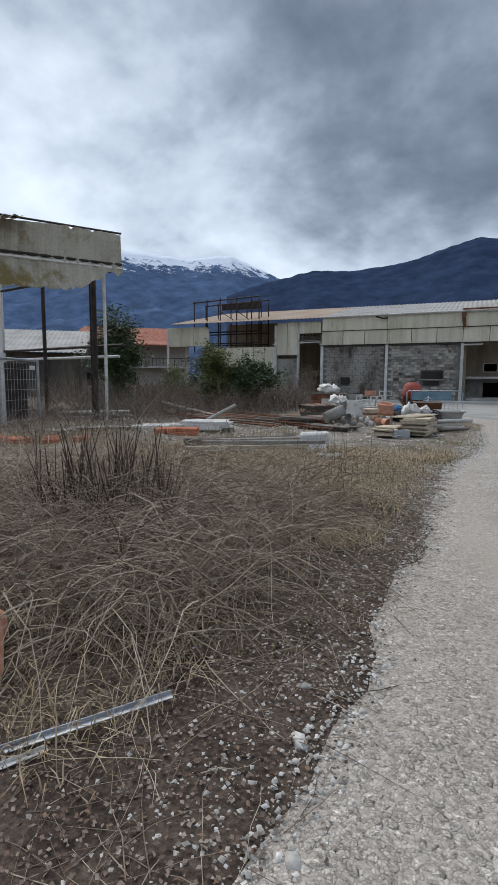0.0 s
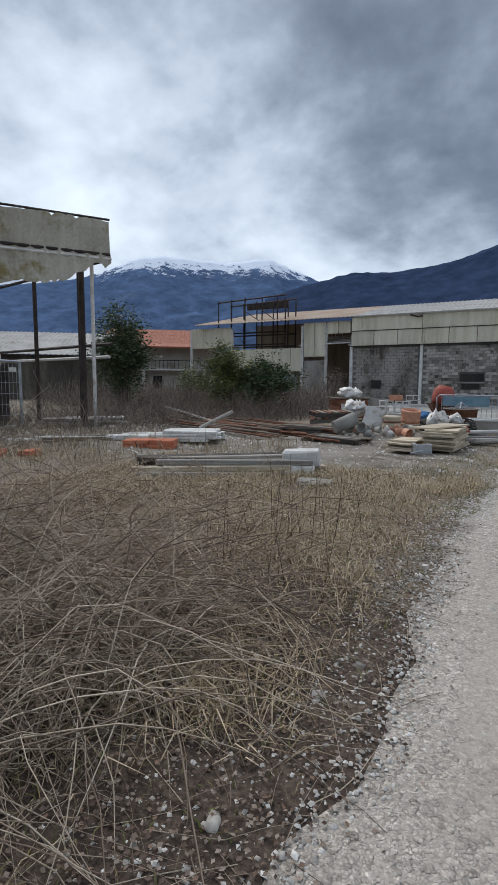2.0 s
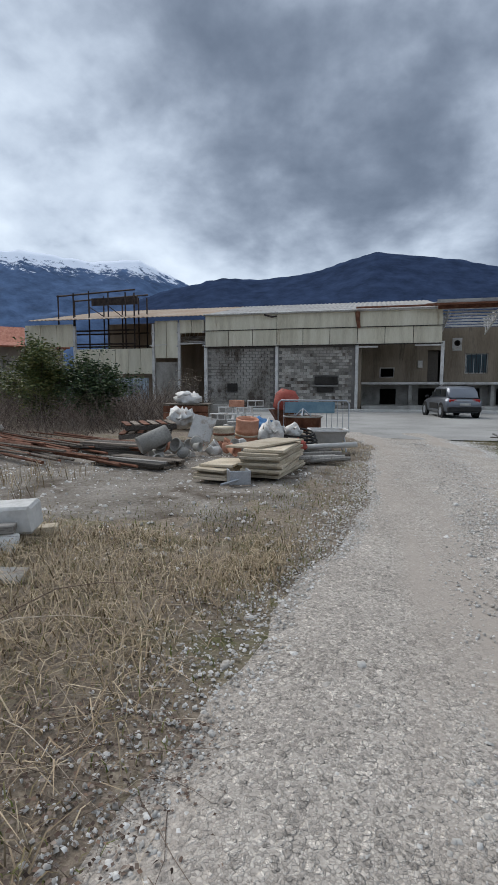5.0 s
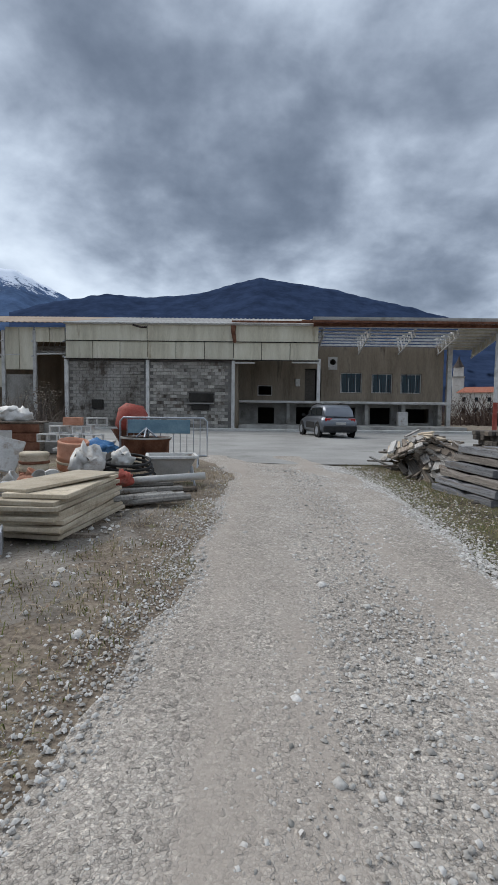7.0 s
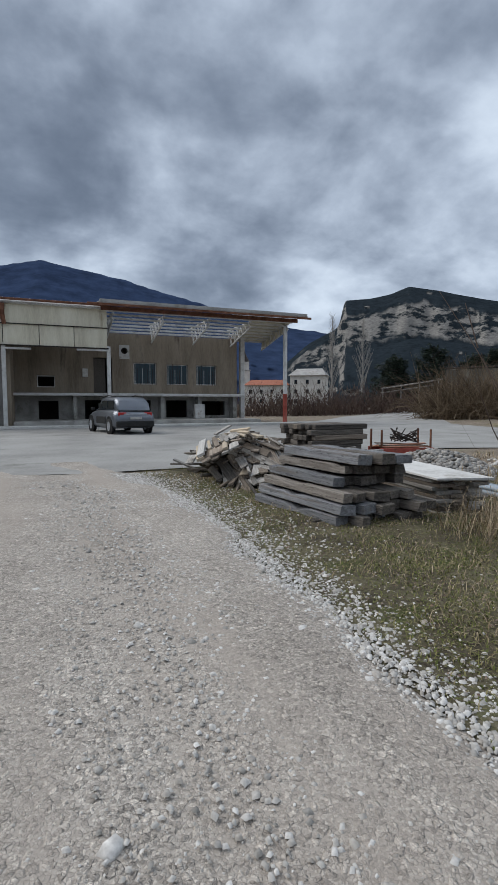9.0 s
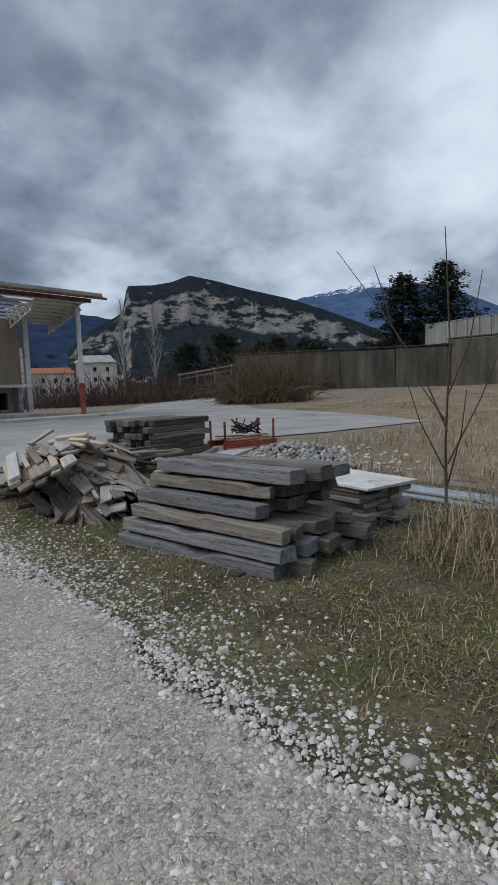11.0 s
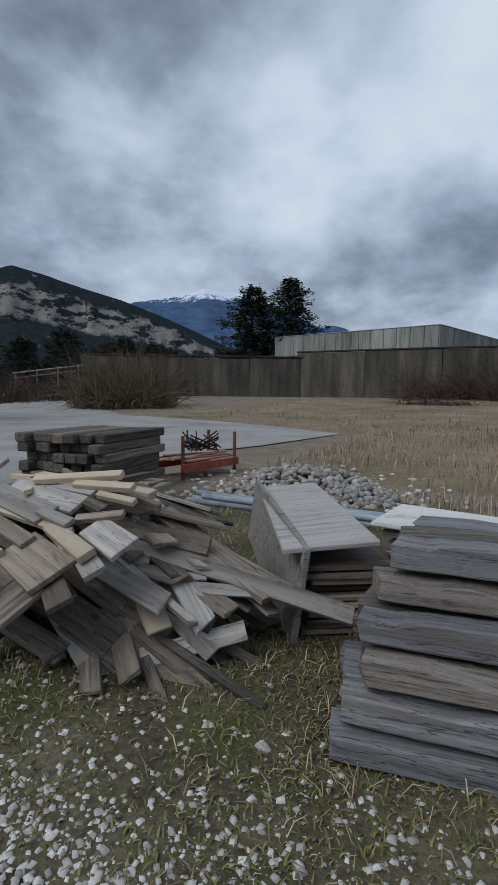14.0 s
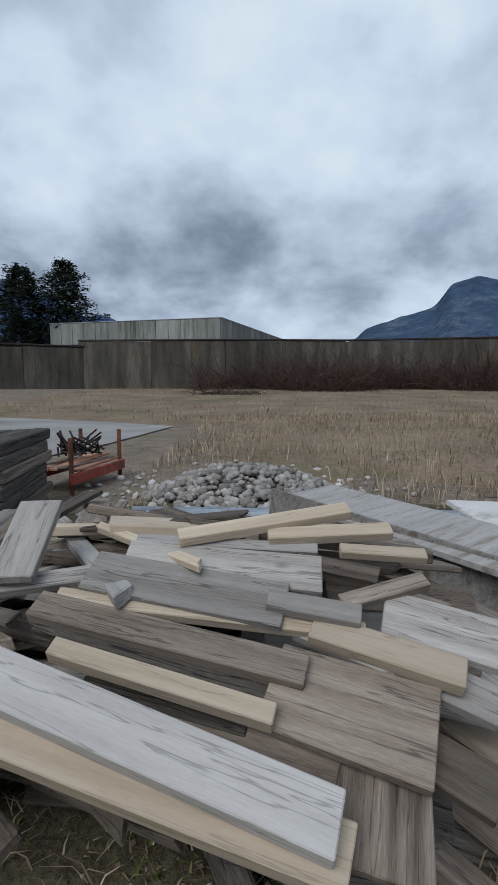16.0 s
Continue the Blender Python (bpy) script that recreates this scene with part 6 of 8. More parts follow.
solid("clay_pipe", lathe([(0.06, 0), (0.075, 0.0), (0.075, 0.4), (0.09, 0.41), (0.09, 0.47), (0.06, 0.47), (0.06, 0.02)], 20), M_TERRA, pose(-1.16, 1.80, 0.11, 90, 0, 229), "smooth orange clay pipe half hidden in brambles", "pipe", smooth=True)

# ---------------------------------------------------------------- timber on the east side
rb = random.Random(77)
pile = thing("timber_beam_pile", pose(0, 0, 0), "pile of weathered squared timber beams", "timber pile")
M_PALE_BEAM = material("pale_brown_beam", [(0.11, 0.095, 0.08), (0.20, 0.175, 0.15), (0.29, 0.26, 0.228), (0.39, 0.36, 0.325)], 3, 45, 0.9, 0.9, vary=0.3, stretch=(9, 0.5, 9), stain=(0.05, 0.04, 0.033), stain_scale=1.4, stain_cut=0.57, fine_amount=0.5, depth=0.005, crack=0.6)


def old_beam(w, ln, h, seed, gouge):
    """Squared beam with split ends, rounded arrises and rotted hollows along its top edge."""
    r = random.Random(seed)
    ring = []
    for sx, sz in ((-1, -1), (1, -1), (1, 1), (-1, 1)):
        c = 0.008
        ring += [(sx * (w / 2 - (c if (sx * sz) > 0 else 0)), sz * (h / 2 - (0 if (sx * sz) > 0 else c))), (sx * (w / 2 - (0 if (sx * sz) > 0 else c)), sz * (h / 2 - (c if (sx * sz) > 0 else 0)))]
    # order the corners round the section
    ring.sort(key=lambda p: math.atan2(p[1] * w, p[0] * h))
    m = len(ring)
    bow = r.uniform(-0.012, 0.012)
    slant = r.uniform(-0.05, 0.05)
    holes = [(r.uniform(-0.45, 0.45) * ln, r.uniform(0.05, 0.16), r.uniform(0.012, 0.038)) for k in range(gouge)]
    vs, segs = [], 22
    for i in range(segs + 1):
        y0 = (i / segs - 0.5) * ln
        end = max(0.0, abs(i / segs - 0.5) * 2 - 0.9) * 10
        for j, (px, pz) in enumerate(ring):
            q = noise.noise(Vector((seed * 1.7 + px * 6, y0 * 5, pz * 6)))
            q2 = noise.noise(Vector((seed * 2.3 + px * 9, y0 * 17, pz * 9)))
            x, z = px * (1 + 0.025 * q + 0.03 * q2 - 0.04 * end), pz * (1 + 0.04 * q - 0.05 * end) + 0.004 * q2
            if pz > 0:
                z -= sum(d * math.exp(-((y0 - yc) / wd) ** 2) for yc, wd, d in holes) * (1.0 if px < 0 else 0.35)
            rag = (0.045 * noise.noise(Vector((px * 22, pz * 22, seed + (7 if y0 > 0 else 0)))) + slant * px / w) if i in (0, segs) else 0
            vs.append((x + bow * (1 - (2 * y0 / ln) ** 2), y0 + rag, z))
    fs = [(i * m + j, i * m + (j + 1) % m, (i + 1) * m + (j + 1) % m, (i + 1) * m + j) for i in range(segs) for j in range(m)]
    fs.append(tuple(reversed(range(m))))
    fs.append(tuple(segs * m + j for j in range(m)))
    return vs, fs


# front face, length and middle of each layer, from the ground up
for layer, (xf, ln0, yc, h0, nb) in enumerate(((4.49, 1.66, 16.24, 0.104, 6), (4.53, 1.70, 16.20, 0.110, 6), (4.575, 1.62, 16.18, 0.100, 5), (4.66, 1.36, 16.33, 0.114, 5), (4.77, 1.32, 16.33, 0.100, 4), (4.84, 1.42, 16.21, 0.112, 3))):
    z0 = 0.085 + layer * 0.122
    x = xf
    for i in range(nb):
        w = rb.uniform(0.13, 0.2)
        ln = ln0 + (rb.uniform(-0.02, 0.02) if i == 0 else rb.uniform(-0.12, 0.14))
        # beams behind the front row mostly coloured dark in place of shade between them
        mt = (M_PALE_BEAM if layer in (2, 4) else M_BEAM) if i == 0 or rb.random() < 0.15 else M_DARK_WOOD
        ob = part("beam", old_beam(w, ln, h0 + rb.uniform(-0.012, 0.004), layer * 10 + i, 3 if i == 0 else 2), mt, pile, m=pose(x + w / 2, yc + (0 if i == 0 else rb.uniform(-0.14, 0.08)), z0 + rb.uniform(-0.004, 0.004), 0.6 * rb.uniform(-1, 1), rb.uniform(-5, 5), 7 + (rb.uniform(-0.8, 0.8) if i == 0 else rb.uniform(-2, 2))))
        # faces turned upward take the paler brown material
        ob.data.materials.append(M_PALE_BEAM)
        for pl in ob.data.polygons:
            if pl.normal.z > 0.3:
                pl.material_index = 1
        x += w + rb.uniform(0.006, 0.03)
for y in (15.75, 16.75):
    part("bearer", box(1.2, 0.1, 0.05, 0, 0, 0, 0.006), M_DARK_WOOD, pile, m=pose(5.08, y, 0.02, 0, 0, 7))
# heap of sawn planks
heap = thing("plank_heap", pose(0, 0, 0), "tumbled heap of sawn planks, some fresh and some grey", "plank heap")
rp = random.Random(5)
HX, HY = 5.02, 18.75


def heap_top(x, y):
    return 0.78 * math.exp(-abs((x - HX) / 0.72) ** 3.2 - abs((y - HY - 0.1) / 1.3) ** 2.6)


for k in range(290):
    f = k / 290
    y = HY + max(-0.85, min(1.1, rp.gauss(0, 0.55)))
    x = min(5.4 - 0.25 * (y < 18.3), max(4.62, HX - 0.05 + rp.gauss(0, 0.3)))
    if f > 0.72 and x < 4.85:
        continue
    top = heap_top(x, y)
    z = top * (0.08 + 0.92 * f) + 0.02
    ln = rp.uniform(0.6, 1.1) if f < 0.8 else rp.uniform(0.5, 0.9)
    w = rp.choice((0.04, 0.05, 0.06, 0.08, 0.1, 0.12, 0.15))
    th = rp.choice((0.018, 0.024, 0.04))
    # planks fan out from the ridge of the heap
    yaw = rp.gauss(-18, 17) + (y - HY) * -14
    e = 0.2
    slope_y = (heap_top(x, y + e) - heap_top(x, y - e)) / (2 * e)
    slope_x = (heap_top(x + e, y) - heap_top(x - e, y)) / (2 * e)
    g = box(w, ln, th, 0, 0, 0, 0.004)
    skew = rp.uniform(-0.03, 0.03)
    g = ([(p[0] + rp.uniform(-0.002, 0.002), p[1] + skew * p[0] / w * 2 + rp.uniform(-0.006, 0.006), p[2] + rp.uniform(-0.0015, 0.0015)) for p in g[0]], g[1])
    if f > 0.86:
        mt = rp.choice([M_FRESH_WOOD, M_WHITE_WOOD, M_GREY_WOOD, M_GREY_WOOD, M_BROWN_WOOD, M_BROWN_WOOD, M_BROWN_WOOD])
    else:
        # lowest planks draw darker woods, standing in for shade inside the heap
        mt = rp.choice([M_GREY_WOOD, M_BROWN_WOOD, M_BROWN_WOOD, M_GREY_WOOD, M_DARK_WOOD, M_FRESH_WOOD if rp.random() < 0.25 else M_BROWN_WOOD] if f > 0.4 else [M_DARK_WOOD, M_BROWN_WOOD, M_BROWN_WOOD])
    part("plank", g, mt, heap, m=pose(x, y, max(z, 0.02 + 0.5 * ln * abs(math.sin(math.atan(slope_y))) * 0.6), math.degrees(math.atan(slope_y)) * 0.75 + rp.uniform(-5, 5), -math.degrees(math.atan(slope_x)) * 0.7 + rp.uniform(-7, 7), yaw))
# the topmost planks: on the near face, and fanned out at its toe
WOODS = {"BROWN": M_BROWN_WOOD, "DARK": M_DARK_WOOD, "FRESH": M_FRESH_WOOD, "GREY": M_GREY_WOOD, "WHITE": M_WHITE_WOOD}
FACES = {"face": Vector((-0.5, 0, 1)).normalized(), "toe": Vector((-0.62, -0.45, 0.64)).normalized()}
for lay, wood, a, b, w, th in (
        ("face", "WHITE", (4.39, 19.32, 0.64), (4.10, 18.49, 0.50), 0.12, 0.045),
        ("face", "FRESH", (4.33, 19.29, 0.56), (4.09, 18.47, 0.44), 0.12, 0.05),
        ("face", "BROWN", (4.55, 19.17, 0.70), (4.39, 18.52, 0.62), 0.08, 0.045),
        ("face", "DARK", (4.52, 19.16, 0.66), (4.33, 18.45, 0.56), 0.04, 0.03),
        ("face", "FRESH", (4.42, 19.08, 0.65), (4.29, 18.60, 0.58), 0.05, 0.04),
        ("face", "FRESH", (4.58, 19.12, 0.72), (4.49, 18.36, 0.67), 0.05, 0.03),
        ("face", "GREY", (4.64, 19.05, 0.77), (4.54, 18.56, 0.72), 0.14, 0.022),
        ("face", "GREY", (4.70, 18.96, 0.79), (4.65, 18.45, 0.76), 0.13, 0.025),
        ("face", "WHITE", (4.77, 18.94, 0.82), (4.75, 18.45, 0.80), 0.04, 0.03),
        ("face", "FRESH", (4.75, 18.81, 0.85), (4.85, 18.34, 0.90), 0.05, 0.035),
        ("face", "FRESH", (4.77, 18.54, 0.84), (4.79, 18.22, 0.85), 0.05, 0.035),
        ("face", "FRESH", (4.71, 18.33, 0.81), (4.70, 18.14, 0.80), 0.04, 0.03),
        ("face", "FRESH", (4.48, 18.44, 0.67), (4.38, 18.15, 0.62), 0.08, 0.04),
        ("face", "GREY", (4.53, 18.55, 0.73), (4.50, 18.37, 0.71), 0.06, 0.03),
        ("face", "BROWN", (4.37, 18.55, 0.59), (4.28, 18.25, 0.54), 0.22, 0.03),
        ("face", "BROWN", (4.23, 18.39, 0.47), (4.10, 18.43, 0.40), 0.22, 0.03),
        ("face", "GREY", (4.55, 18.24, 0.68), (4.48, 18.02, 0.64), 0.15, 0.03),
        ("face", "BROWN", (4.70, 18.46, 0.77), (4.65, 18.29, 0.75), 0.06, 0.04),
        ("face", "GREY", (4.66, 19.32, 0.79), (4.90, 19.34, 0.91), 0.13, 0.03),
        ("face", "GREY", (4.65, 19.33, 0.73), (4.71, 19.04, 0.75), 0.06, 0.03),
        ("face", "BROWN", (4.33, 18.78, 0.53), (4.24, 18.47, 0.48), 0.14, 0.03),
        ("face", "DARK", (4.40, 19.00, 0.57), (4.32, 18.66, 0.53), 0.04, 0.03),
        ("face", "GREY", (4.43, 18.22, 0.59), (4.35, 18.08, 0.56), 0.10, 0.03),
        ("face", "BROWN", (4.30, 18.28, 0.50), (4.21, 18.14, 0.46), 0.11, 0.03),
        ("face", "GREY", (4.50, 18.48, 0.65), (4.42, 18.30, 0.61), 0.05, 0.03),
        ("face", "BROWN", (4.59, 18.35, 0.72), (4.64, 18.16, 0.75), 0.05, 0.03),
        ("toe", "DARK", (4.49, 18.40, 0.29), (4.52, 18.12, 0.16), 0.15, 0.05),
        ("toe", "BROWN", (4.59, 18.05, 0.20), (4.51, 17.94, 0.05), 0.08, 0.035),
        ("toe", "GREY", (4.44, 18.29, 0.17), (4.40, 18.10, 0.03), 0.10, 0.03),
        ("toe", "BROWN", (4.60, 18.01, 0.19), (4.60, 17.68, 0.03), 0.09, 0.04),
        ("toe", "BROWN", (4.65, 18.09, 0.29), (4.65, 17.91, 0.19), 0.09, 0.035),
        ("toe", "GREY", (4.72, 18.04, 0.34), (4.70, 17.69, 0.13), 0.10, 0.03),
        ("toe", "BROWN", (4.74, 18.01, 0.34), (4.78, 17.73, 0.24), 0.13, 0.03),
        ("toe", "GREY", (4.65, 18.28, 0.39), (4.96, 17.59, 0.35), 0.06, 0.022),
        ("toe", "GREY", (4.82, 18.21, 0.54), (5.11, 17.14, 0.26), 0.10, 0.035),
        ("toe", "BROWN", (4.88, 18.19, 0.59), (4.98, 17.88, 0.53), 0.10, 0.06),
        ("toe", "DARK", (4.48, 18.15, 0.14), (4.49, 18.00, 0.07), 0.11, 0.04),
        ("toe", "DARK", (4.68, 18.17, 0.36), (4.70, 17.99, 0.28), 0.08, 0.04),
        ("toe", "BROWN", (4.61, 18.32, 0.37), (4.62, 18.14, 0.29), 0.12, 0.05),
        ("toe", "GREY", (4.71, 18.38, 0.51), (4.80, 18.13, 0.47), 0.13, 0.03),
        ("toe", "GREY", (4.68, 17.79, 0.16), (4.83, 17.59, 0.21), 0.09, 0.03),
        ("toe", "GREY", (4.75, 18.15, 0.42), (4.89, 17.84, 0.41), 0.04, 0.02),
        ("toe", "DARK", (4.36, 18.47, 0.18), (4.38, 18.31, 0.12), 0.11, 0.05)):
    a, b = Vector(a), Vector(b)
    along = (b - a).normalized()
    up = (FACES[lay] - along * FACES[lay].dot(along)).normalized()
    side = along.cross(up)
    turn = Matrix((side, along, up)).transposed().to_4x4()
    back = 0.25 if lay == "toe" else 0.06
    g = box(w, (b - a).length + back, th, 0, -back / 2, -th / 2, 0.003)
    skew = rp.uniform(-0.05, 0.05)
    part("plank", ([(p[0] * (1 + 0.04 * math.sin(p[1] * 9)), p[1] + skew * p[0], p[2]) for p in g[0]], g[1]), WOODS[wood], heap, m=Matrix.Translation((a + b) / 2) @ turn)
# odd ends sticking out to the west
for k in range(16):
    part("plank", box(rp.choice((0.08, 0.12, 0.15)), rp.uniform(0.6, 1.1), 0.03, 0, 0, 0, 0.004), rp.choice([M_GREY_WOOD, M_BROWN_WOOD, M_DARK_WOOD]), heap, m=pose(rp.uniform(4.35, 5.4), 19.9 + rp.uniform(-0.3, 0.45), rp.uniform(0.05, 0.5), rp.uniform(-25, 25), rp.uniform(-15, 15), rp.uniform(-50, 60)))

stack_of("squared_timber_stack", pose(7.95, 21.35, 0.0, 0, 0, 98), "neat stack of dark squared timbers", "timber stack", 7, 7, (0.155, 1.5, 0.115), M_DARK_WOOD, gap=0.012, jitter=0.03, turn=1.6, piece="beam", mats=[M_DARK_WOOD, M_DARK_WOOD, M_DARK_WOOD, M_BROWN_WOOD], seed=61)
stack_of("squared_timber_stack", pose(6.35, 20.55, 0.0, 0, 0, 96), "low stack of dark timber ends", "timber stack", 3, 5, (0.15, 1.1, 0.13), M_DARK_WOOD, gap=0.03, jitter=0.05, turn=5, piece="beam", mats=[M_DARK_WOOD, M_GREY_WOOD, M_BROWN_WOOD], seed=62)
for k in range(12):
    solid("loose_board", worn(box(rp.choice((0.1, 0.14, 0.18)), rp.uniform(0.8, 1.6), 0.03, c=0.005), 0.003, k), rp.choice([M_GREY_WOOD, M_WHITE_WOOD, M_BROWN_WOOD]), pose(6.2 + rp.uniform(-0.7, 0.9), 20.1 + rp.uniform(-0.5, 0.6), 0.06 + 0.035 * k, rp.uniform(-4, 6), rp.uniform(-5, 5), rp.uniform(60, 130)), "loose weathered board on the timber ends", "board", "loose boards by the timber")
rack = thing("red_stake_rack", pose(9.85, 20.95, 0, 0, 0, -12), "low red steel rack with upright stakes and scrap boards", "rack")
for sx in (-0.62, 0.62):
    for sy in (-0.3, 0.3):
        part("stake", tube([(sx, sy, 0), (sx, sy, 0.68)], 0.028, 6), M_RUST, rack)
part("side_rail", box(1.35, 0.05, 0.13, 0, -0.33, 0.12), M_RED, rack)
part("side_rail", box(1.35, 0.05, 0.13, 0, 0.33, 0.12), M_RED, rack)
for k in range(7):
    part("board", box(1.2, 0.11, 0.03, 0, -0.25 + 0.08 * k, 0.26 + 0.02 * (k % 3)), M_BROWN_WOOD if k % 2 else M_TERRA, rack, m=pose(0, 0, 0, 0, rp.uniform(-4, 4), rp.uniform(-5, 5)))
scrap = []
for k in range(34):
    a = rp.uniform(0, 6.28)
    scrap.append(tube([(0.1 + rp.uniform(-0.3, 0.3), rp.uniform(-0.2, 0.2), 0.36 + rp.uniform(0, 0.08)), (0.1 + 0.35 * math.cos(a), 0.25 * math.sin(a), 0.45 + rp.uniform(0, 0.25))], 0.014, 5))
for g in scrap:
    part("iron_rod", g, M_DARK_STEEL, rack)

# board stack boxed by a standing sheet
boards = thing("board_stack", pose(6.0, 18.0, 0, 0, 0, 32), "stack of thin old boards behind a standing grey sheet", "board stack")
for k in range(9):
    part("board", worn(box(1.85, 0.5, 0.03, rp.uniform(-0.06, 0.06), -0.35 + rp.uniform(-0.04, 0.04), 0.03 + k * 0.046, 0.004), 0.004, k), M_BROWN_WOOD if k % 3 else M_PLY, boards)
part("standing_sheet", moved(worn(box(2.05, 0.035, 0.55, 0, 0, 0, 0.004), 0.003, 2), pose(0, 0.0, 0.0, 7, 0, 0)), M_GREY_WOOD, boards, "grey weathered plywood sheet standing on edge")
part("top_sheet", moved(worn(box(2.0, 0.52, 0.03, 0, 0, 0, 0.004), 0.004, 2), pose(0.0, -0.27, 0.50, -5, 1.5, -4)), M_WHITE_WOOD, boards, "pale plywood sheet on top")
solid("white_sheet", worn(box(0.8, 1.8, 0.03, c=0.004), 0.003, 5), M_WHITE_CONC, pose(6.45, 16.35, 0.425, 1, 2, -5), "white faced board lying on a low stack", "board")
stack_of("board_stack", pose(6.45, 16.35, 0.0, 0, 0, -5), "low stack of old boards", "board stack", 9, 3, (0.22, 1.6, 0.043), M_BROWN_WOOD, turn=3, piece="board", mats=[M_BROWN_WOOD, M_GREY_WOOD], seed=71)
for k in range(9):
    ln = 6.0
    solid("conduit_pipe", tube([(0, -ln / 2, 0), (0.03 * math.sin(k), 0, 0), (0, ln / 2, 0)], 0.032, 8), M_BLUE_PIPE, pose(7.6 + 0.085 * (k % 6), 16.6 + rp.uniform(-0.3, 0.3), 0.06 + 0.066 * (k // 6), 0, 0, rp.uniform(-2, 2) - 3), "long grey-blue plastic conduit pipe", "pipe", "conduit pipes on the ground", smooth=True)

# ---------------------------------------------------------------- parked car
car = thing("parked_car", pose(5.0, 34.2, 0.02, 0, 0, 11), "grey-blue compact hatchback parked on the yard", "car")


def loft(sections, closed=True):
    n = len(sections[0])
    vs = [tuple(p) for s in sections for p in s]
    fs = []
    for i in range(len(sections) - 1):
        for k in range(n if closed else n - 1):
            k2 = (k + 1) % n
            fs.append((i * n + k, i * n + k2, (i + 1) * n + k2, (i + 1) * n + k))
    fs.append(tuple(reversed(range(n))))
    fs.append(tuple(range((len(sections) - 1) * n, len(sections) * n)))
    return vs, fs


def body_ring(y, w, z0, z1, zm=None, r=0.12):
    h = w / 2
    return [(-h + r, y, z0), (h - r, y, z0), (h, y, z0 + r), (h, y, (z0 + z1) / 2), (h - 0.02, y, z1 - r), (h - r * 1.1, y, z1), (-h + r * 1.1, y, z1), (-h + 0.02, y, z1 - r), (-h, y, (z0 + z1) / 2), (-h, y, z0 + r)]


low = [(-2.08, 1.5, 0.42, 0.78), (-2.0, 1.66, 0.3, 0.92), (-1.7, 1.74, 0.24, 1.0), (-0.8, 1.76, 0.22, 1.0), (0.4, 1.76, 0.22, 0.98), (1.1, 1.74, 0.24, 0.94), (1.75, 1.66, 0.28, 0.84), (2.05, 1.4, 0.36, 0.66)]
part("body", loft([body_ring(y, w, a, b) for y, w, a, b in low]), M_CAR, car, smooth=True)
cab = [(-1.98, 1.36, 0.9, 1.02), (-1.78, 1.42, 0.92, 1.36), (-1.45, 1.42, 0.94, 1.52), (-0.4, 1.44, 0.95, 1.56), (0.3, 1.42, 0.95, 1.50), (0.75, 1.38, 0.94, 1.24), (1.15, 1.34, 0.9, 0.96)]
part("cabin", loft([body_ring(y, w, a, b, r=0.1) for y, w, a, b in cab]), M_CAR, car, smooth=True)
part("rear_window", moved(box(1.12, 0.02, 0.36, 0, 0, 0, 0.004), pose(0, -1.90, 1.05, 0, 0, 0) @ pose(0, 0, 0, -26)), M_GLASS, car)
part("windscreen", moved(box(1.15, 0.02, 0.5, 0, 0, 0, 0.004), pose(0, 1.05, 1.02) @ pose(0, 0, 0, 52)), M_GLASS, car)
for sx in (-1, 1):
    for y0, y1 in ((-1.5, -0.75), (-0.7, 0.05), (0.1, 0.6)):
        part("side_window", moved(box(0.02, y1 - y0, 0.36 if y1 < 0.5 else 0.24, 0, 0, 0, 0.004), pose(sx * 0.727, (y0 + y1) / 2, 1.04)), M_GLASS, car)
    part("roof_rail", tube([(sx * 0.6, -1.4, 1.56), (sx * 0.6, -0.4, 1.62), (sx * 0.6, 0.4, 1.53)], 0.025, 6), M_BLACK, car)
    part("side_cladding", box(0.04, 1.3, 0.3, sx * 0.88, -0.2, 0.42, 0.012), M_BLACK, car)
    part("tail_lamp", box(0.34, 0.06, 0.15, sx * 0.56, -2.03, 0.76, 0.02), M_TAIL, car, "red tail lamp")
    part("wing_mirror", box(0.18, 0.1, 0.12, sx * 0.98, 0.62, 0.98, 0.03), M_BLACK, car)
    for y in (-1.3, 1.3):
        wh = part("wheel", moved(lathe([(0.18, -0.1), (0.3, -0.1), (0.325, -0.07), (0.325, 0.07), (0.3, 0.1), (0.18, 0.1)], 22), pose(sx * 0.8, y, 0.325, 0, 90, 0)), M_BLACK, car, smooth=True)
        part("rim", moved(lathe([(0.03, -0.105), (0.2, -0.105), (0.21, -0.06), (0.21, 0.06), (0.2, 0.105), (0.03, 0.105)], 16), pose(sx * 0.8, y, 0.325, 0, 90, 0)), M_GALV, wh)
        part("wheel_arch", moved(lathe([(0.36, -0.02), (0.41, -0.02), (0.41, 0.02), (0.36, 0.02), (0.36, -0.02)], 22), pose(sx * 0.87, y, 0.34, 0, 90, 0)), M_BLACK, car)
part("bumper", box(1.62, 0.16, 0.26, 0, -2.04, 0.3, 0.05), M_BLACK, car)
part("number_plate", box(0.5, 0.02, 0.11, 0, -2.13, 0.62, 0.004), M_PLASTIC_W, car)
part("tailgate_trim", box(1.0, 0.04, 0.06, 0, -2.07, 0.8, 0.015), M_GALV, car)

# ---------------------------------------------------------------- stones, litter, grass, brambles
rng = np.random.default_rng(12)


def stuff(name, me, label, category):
    return tagged(new(name, me), label, category, kind="stuff")


def lift(x, y):
    return ground_z(x, y) + 0.009


CHIP_V = [(1, 0.15, -0.4), (0.1, 1, -0.4), (-1, -0.05, -0.4), (-0.15, -0.95, -0.4), (0.55, 0.2, 0.55), (0.05, 0.6, 0.7), (-0.6, 0.0, 0.5), (-0.05, -0.55, 0.65)]
